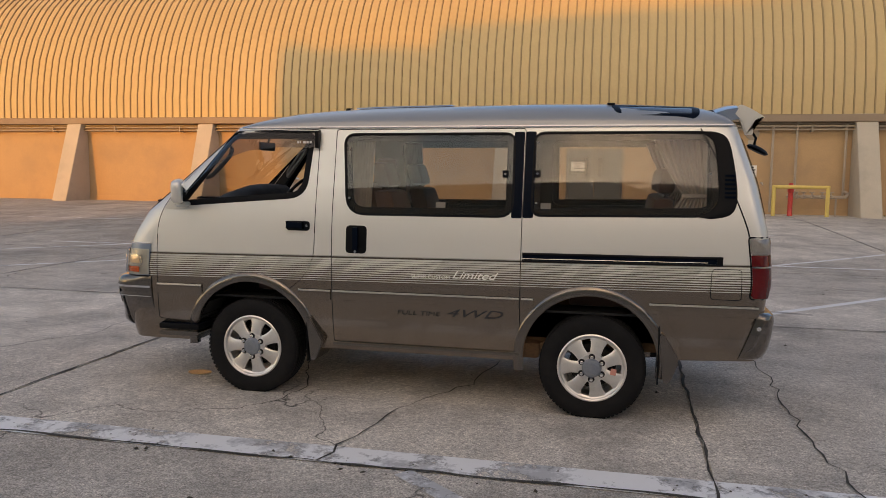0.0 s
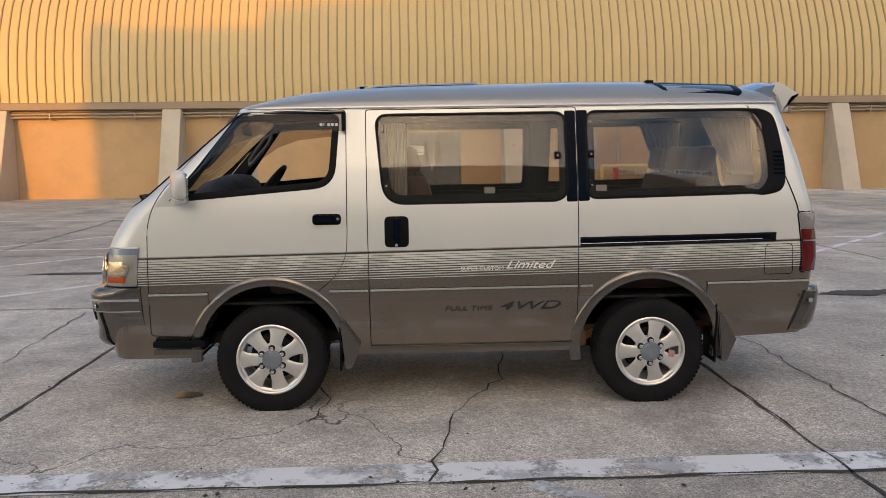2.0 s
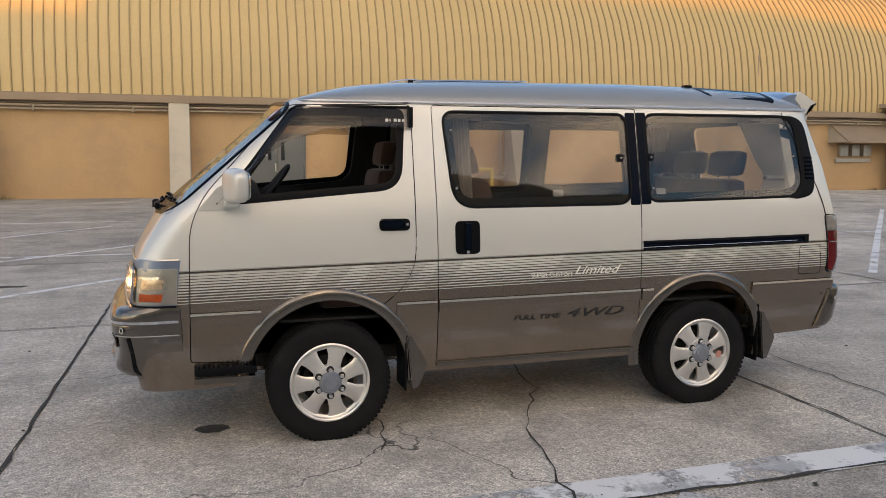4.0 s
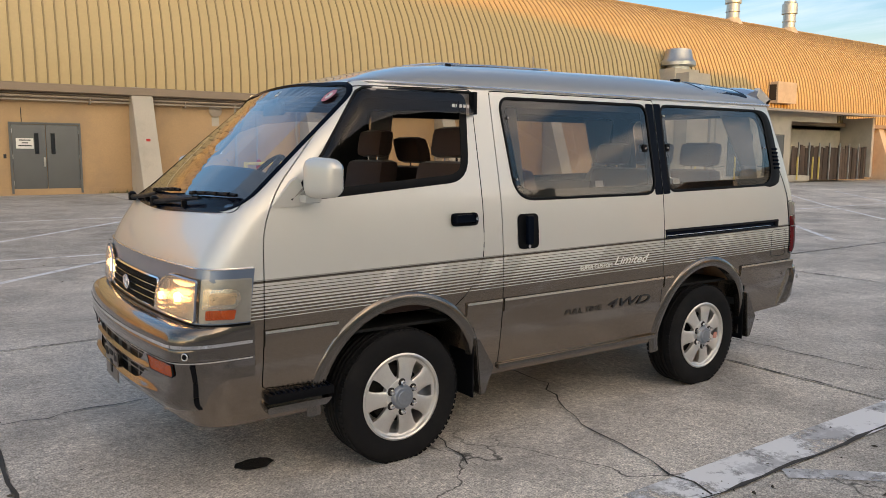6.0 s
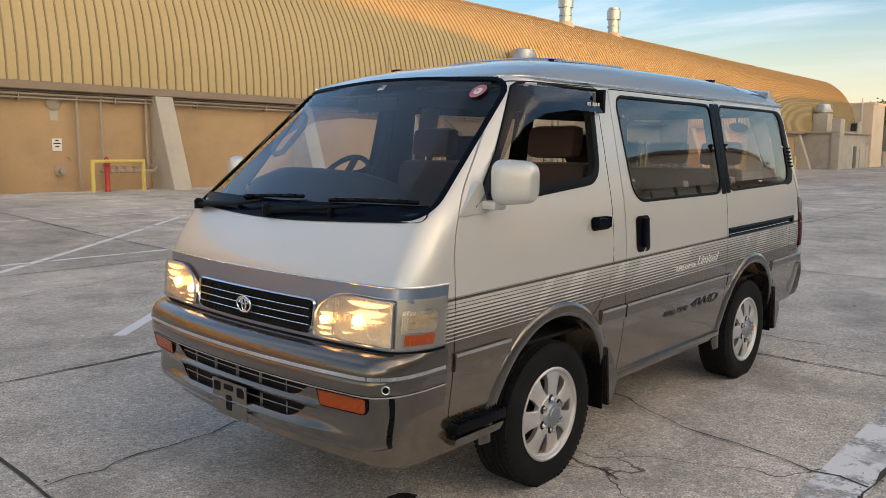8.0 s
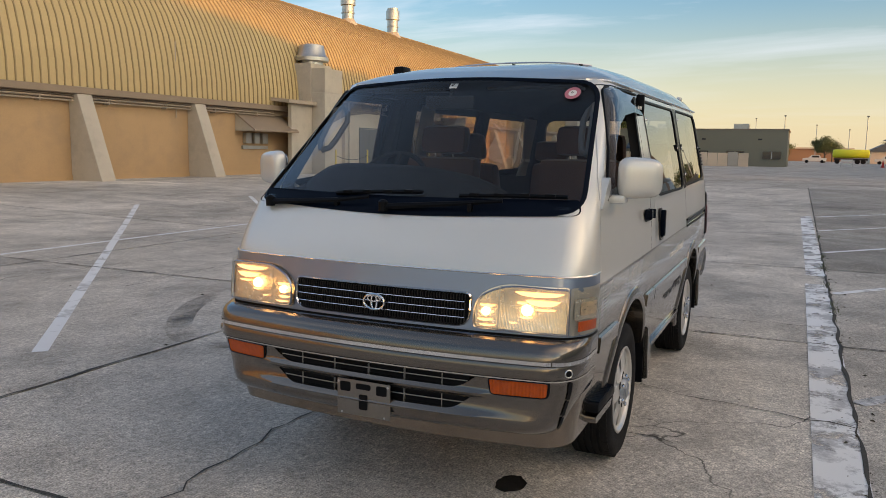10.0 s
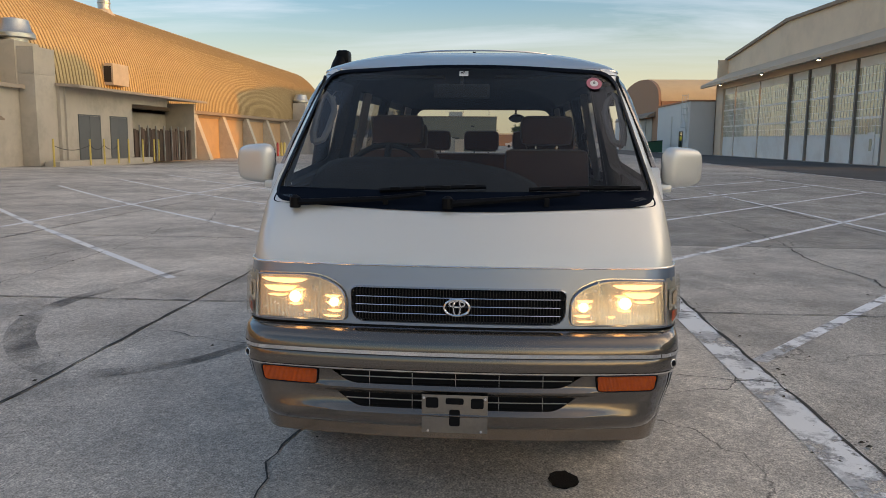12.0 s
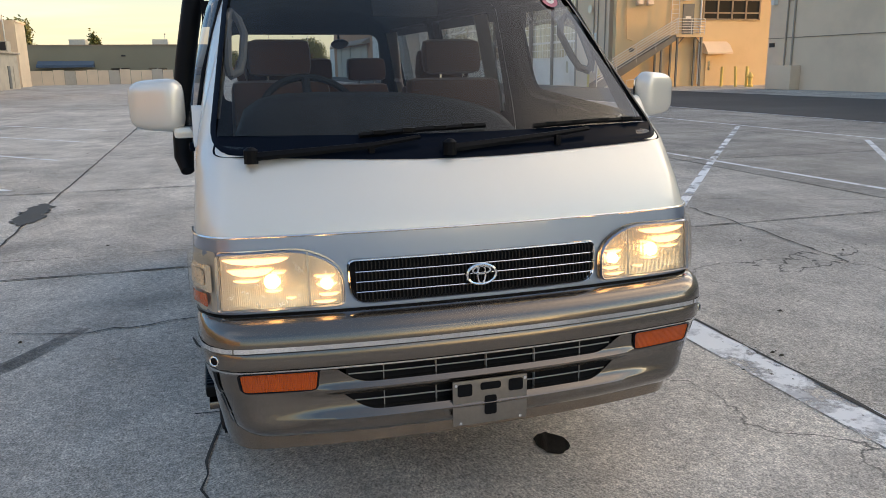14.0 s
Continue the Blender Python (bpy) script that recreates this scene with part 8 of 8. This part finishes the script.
# -- step, underside, running gear --
for s in (-1, 1):
    st_ = part("side_step", boxed(-0.70, -0.385, *sorted((s * 0.60, s * 0.865)), 0.42, 0.462, 0.012), BLACK, van, "black ribbed side step")
    part("step_skirt", prismed(rounded([(-0.70, 0.375), (-0.42, 0.375), (-0.39, 0.405), (-0.70, 0.405)], 0.01, 2), "y", *sorted((s * 0.62, s * 0.855))), TAUPE, st_)
    bm = bmesh.new()
    for k in range(12):
        x = -0.68 + k * 0.024
        box(bm, x, x + 0.01, *sorted((s * 0.64, s * 0.86)), 0.461, 0.468)
    part("step_ribs", bm, BLACK_GLOSS, st_, "", 0)
    part("sill_lip", boxed(0.60, 1.87, *sorted((s * 0.78, s * 0.828)), 0.368, 0.396, 0.006), TAUPE, van)
    part("frame_rail", boxed(-0.55, 3.15, *sorted((s * 0.36, s * 0.44)), 0.33, 0.45), UNDER, van)
part("floor_pan", boxed(-0.75, 3.22, -0.52, 0.52, 0.44, 0.62), UNDER, van)
for x in (0.0, 2.33):
    part("axle", tubed([(x, -0.66, 0.324), (x, 0.66, 0.324)], 0.045, 10), UNDER, van)
part("differential", lathed([(0.0, -0.12), (0.08, -0.1), (0.13, 0), (0.08, 0.1), (0.0, 0.12)], "y", (2.33, 0.05, 0.324), 16), UNDER, van)
part("exhaust", tubed([(1.0, -0.3, 0.34), (1.7, -0.42, 0.33), (1.95, -0.55, 0.36), (2.05, -0.6, 0.42)], 0.03, 8), RUSTY, van)
part("tank", boxed(1.62, 1.98, -0.62, -0.2, 0.31, 0.42, 0.03), RUSTY, van)
part("tow_bar", tubed([(-0.5, -0.5, 0.36), (-0.2, -0.42, 0.33)], 0.02, 6), UNDER, van)

# -- snorkel on the off side --
sp_ = [(0.45, 0.893, 1.06), (0.5, 0.905, 1.12), (0.52, 0.90, 1.3), (0.54, 0.865, 1.55), (0.55, 0.815, 1.8), (0.57, 0.775, 1.93), (0.60, 0.758, 1.985)]
sn_ = part("snorkel", tubed(sp_, 0.045, 12, radii=[0.03, 0.045, 0.045, 0.045, 0.045, 0.045, 0.04]), BLACK, van, "black snorkel pipe up the off side")
part("snorkel_head", boxed(0.55, 0.66, 0.72, 0.795, 1.93, 2.015, 0.02), BLACK, sn_)

# -- cabin --
bm = bmesh.new()
prism(bm, [(-0.74, 0.7), (-0.74, 1.16), (-0.66, 1.225), (-0.42, 1.27), (-0.30, 1.25), (-0.26, 1.15), (-0.34, 0.7)], "y", -0.74, 0.74)
dash = part("dashboard", bm, material("blue_grey_dash", (0.02, 0.024, 0.03), 0.7, 0, 0, 0.15, 9, 80), van, "dark padded dashboard")
bm = bmesh.new()
prev = None
for y in np.linspace(-0.36, 0.71, 23):
    e = abs((y - 0.36) / 0.35) if y > 0.36 else abs((y - 0.36) / 0.72)
    top_ = 1.255 + 0.175 * max(0, 1 - e ** (5 if y > 0.36 else 2.6)) ** 0.55
    row = [bm.verts.new((x, y, z)) for x, z in ((-0.66, 1.22), (-0.58, top_ - 0.04), (-0.46, top_), (-0.36, top_ - 0.01), (-0.31, top_ - 0.05), (-0.30, 1.2))]
    if prev:
        for k in range(6):
            j = (k + 1) % 6
            bm.faces.new((prev[k], row[k], row[j], prev[j]))
    else:
        bm.faces.new(row)
    prev = row
bm.faces.new(prev[::-1])
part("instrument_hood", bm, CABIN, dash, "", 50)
sw_c, ax = Vector((-0.20, 0.40, 1.33)), Matrix.Rotation(radians(-52), 3, "Y")
part("steering_wheel", tubed([sw_c + ax @ Vector((0.19 * math.cos(a), 0.19 * math.sin(a), 0)) for a in np.linspace(0, 2 * math.pi, 41)[:-1]], 0.014, 8, True), CABIN, van, "dark steering wheel")
for a in (0.0, 2.1, 4.2):
    part("wheel_spoke", tubed([sw_c, sw_c + ax @ Vector((0.18 * math.cos(a), 0.18 * math.sin(a), 0))], 0.018, 6), CABIN, van)
part("steering_column", tubed([sw_c, (-0.45, 0.40, 1.05)], 0.04, 8), CABIN, van)


def seat(x, y, w, back_h=1.46, base=0.86, rests=1, tilt=0.16):
    st = part("seat_cushion", boxed(*((x - 0.50, x + 0.02) if tilt > 0 else (x - 0.02, x + 0.50)), y - w / 2, y + w / 2, base - 0.16, base + 0.02, 0.04), CLOTH, van, "brown velour seat")
    b = boxed(-0.07, 0.07, y - w / 2 * 0.96, y + w / 2 * 0.96, base - 0.02, back_h, 0.045)
    for v in b.verts:
        v.co.x += x + tilt * (v.co.z - base)
        v.co.y = y + (v.co.y - y) * (1 - 0.12 * max(0, (v.co.z - base - 0.2)))
    part("seat_back", b, CLOTH, st)
    for k in range(rests):
        yy = y + (k - (rests - 1) / 2) * w / rests
        hr = boxed(-0.055, 0.055, yy - 0.15, yy + 0.15, back_h + 0.02, back_h + 0.19, 0.045)
        for v in hr.verts:
            v.co.x += x + tilt * (v.co.z - base)
        part("headrest", hr, CLOTH, st)
        for e in (-0.06, 0.06):
            xx = x + tilt * (back_h - base)
            part("headrest_rod", tubed([(xx, yy + e, back_h - 0.02), (xx, yy + e, back_h + 0.04)], 0.006, 6), CHROME, st)


seat(0.47, 0.44, 0.50)
seat(0.47, -0.42, 0.52)
# the middle row is turned round to face the rear bench
seat(1.06, -0.46, 0.48, 1.42, 0.82, 1, -0.28)
seat(1.06, 0.44, 0.48, 1.42, 0.82, 1, -0.28)
seat(2.66, 0.0, 1.24, 1.40, 0.84, 3)
for s in (-1, 1):
    for x0, x1, tie in ((0.68, 0.84, None), (2.66, 2.99, 1.5)):
        bm = bmesh.new()
        rows = []
        for z in np.linspace(1.28, 1.78, 12):
            pin = 1.0 if tie is None else 0.42 + 0.58 * min(1, abs(z - 1.42) / 0.36) ** 0.8
            row = []
            for k in range(33):
                u = k / 32
                x = x1 - (x1 - x0) * u * pin if tie else x0 + (x1 - x0) * u
                row.append(bm.verts.new((x, s * (side_y(min(x, 3.0), z) - 0.085 + 0.012 * math.sin(u * 50)), z)))
            rows.append(row)
        for a, b in zip(rows, rows[1:]):
            for k in range(32):
                bm.faces.new((a[k], a[k + 1], b[k + 1], b[k]))
        cu = part("curtain", bm, CURTAIN, van, "gathered grey curtain", 60)
        if tie:
            part("curtain_tie", boxed(x1 - 0.15, x1 - 0.005, *sorted((s * (side_y(x1, 1.42) - 0.105), s * (side_y(x1, 1.42) - 0.065))), 1.405, 1.43, 0.006), CURTAIN, cu)
    gh = [(-0.40, s * 0.70, 1.49), (-0.37, s * 0.665, 1.505), (-0.33, s * 0.65, 1.55), (-0.25, s * 0.635, 1.64), (-0.22, s * 0.65, 1.69), (-0.22, s * 0.68, 1.72), (-0.27, s * 0.69, 1.70), (-0.35, s * 0.7, 1.60), (-0.4, s * 0.705, 1.53), (-0.40, s * 0.70, 1.49)]
    part("grab_handle", tubed(gh, 0.015, 8), material("grey_grip", (0.12, 0.115, 0.11), 0.6), van)
part("cabin_mirror", boxed(-0.285, -0.265, -0.10, 0.16, 1.70, 1.765, 0.008), CABIN, van, "wide cabin mirror")
part("mirror_stalk", tubed([(-0.27, 0.03, 1.76), (-0.24, 0.03, 1.82)], 0.008, 6), CABIN, van)
for s in (-1, 1):
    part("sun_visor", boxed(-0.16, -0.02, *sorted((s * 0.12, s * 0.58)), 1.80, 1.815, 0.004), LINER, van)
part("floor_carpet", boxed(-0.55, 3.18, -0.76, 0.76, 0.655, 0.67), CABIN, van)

# ---- pieces of the setting: roof ribs, yard slabs ----
bm = bmesh.new()
for (y0, z0), (y1, z1) in zip(ARCH, ARCH[1:]):
    d = Vector((y1 - y0, z1 - z0)).normalized(); nrm = Vector((-d.y, d.x))
    if nrm.x > 0:
        nrm = -nrm
    nrm = Vector((-abs(d.y), abs(d.x)))
    a = [bm.verts.new((e, y0 + nrm.x * h, z0 + nrm.y * h)) for e, h in ((-0.03, -0.02), (-0.018, 0.045), (0.018, 0.045), (0.03, -0.02))]
    b = [bm.verts.new((e, y1 + nrm.x * h, z1 + nrm.y * h)) for e, h in ((-0.03, -0.02), (-0.018, 0.045), (0.018, 0.045), (0.03, -0.02))]
    for k in range(3):
        bm.faces.new((a[k], a[k + 1], b[k + 1], b[k]))
bmesh.ops.remove_doubles(bm, verts=bm.verts, dist=0.012)
rib_me = bpy.data.meshes.new("roof_rib")
bm.to_mesh(rib_me)
bm.free()
# the ribs' shaded sides come from this darker colour
rib_me.materials.append(SEAM)
count = 0
rest = []
for i in range(420):
    x = -33.0 + i * 0.302
    if x > HX1:
        break
    if x > -22.0 and count < 300:
        o = adopt(new("roof_rib", rib_me), hangar)
        o.location = (x, 0, 0)
        count += 1
    else:
        rest.append(x)
vs_, fs_ = [], []
for x in rest:
    n0 = len(vs_)
    vs_ += [v.co + Vector((x, 0, 0)) for v in rib_me.vertices]
    fs_ += [[n0 + k for k in p.vertices] for p in rib_me.polygons]
rest_me = bpy.data.meshes.new("far_roof_ribs")
rest_me.from_pydata(vs_, [], fs_)
rest_me.materials.append(SEAM)
tagged(adopt(new("far_roof_ribs", rest_me), hangar), kind="stuff")
slab_cols = [X_JOINT + SLAB * k for k in range(-5, 8)]
slab_rows = [Y_JOINT + SLAB * k for k in range(-4, 5)]
rng = random.Random(2)
for x0 in slab_cols:
    for y0 in slab_rows:
        bm = bmesh.new()
        g = 0.008
        nn = 6
        vs = [[bm.verts.new((x0 + g + (SLAB - 2 * g) * i / nn, y0 + g + (SLAB - 2 * g) * j / nn, ground_z(x0 + SLAB * i / nn, y0 + SLAB * j / nn) + (0.0 if 0 < i < nn and 0 < j < nn else -0.002))) for j in range(nn + 1)] for i in range(nn + 1)]
        for i in range(nn):
            for j in range(nn):
                bm.faces.new((vs[i][j], vs[i + 1][j], vs[i + 1][j + 1], vs[i][j + 1]))
        rim = [vs[i][0] for i in range(nn + 1)] + [vs[nn][j] for j in range(1, nn + 1)] + [vs[i][nn] for i in range(nn - 1, -1, -1)] + [vs[0][j] for j in range(nn - 1, 0, -1)]
        low_ = [bm.verts.new(v.co - Vector((0, 0, 0.02))) for v in rim]
        for k in range(len(rim)):
            j = (k + 1) % len(rim)
            bm.faces.new((rim[k], low_[k], low_[j], rim[j]))
        # the slab's tone goes by its place in the yard
        part("slab", bm, SLABS_PALE if y0 > -2.5 and (x0 > 2.5 or -7 < x0 < -1 and y0 < 3) else SLABS_DARK if x0 > 7 and y0 < -5 or y0 < -11 else SLABS, ground, "", 0)
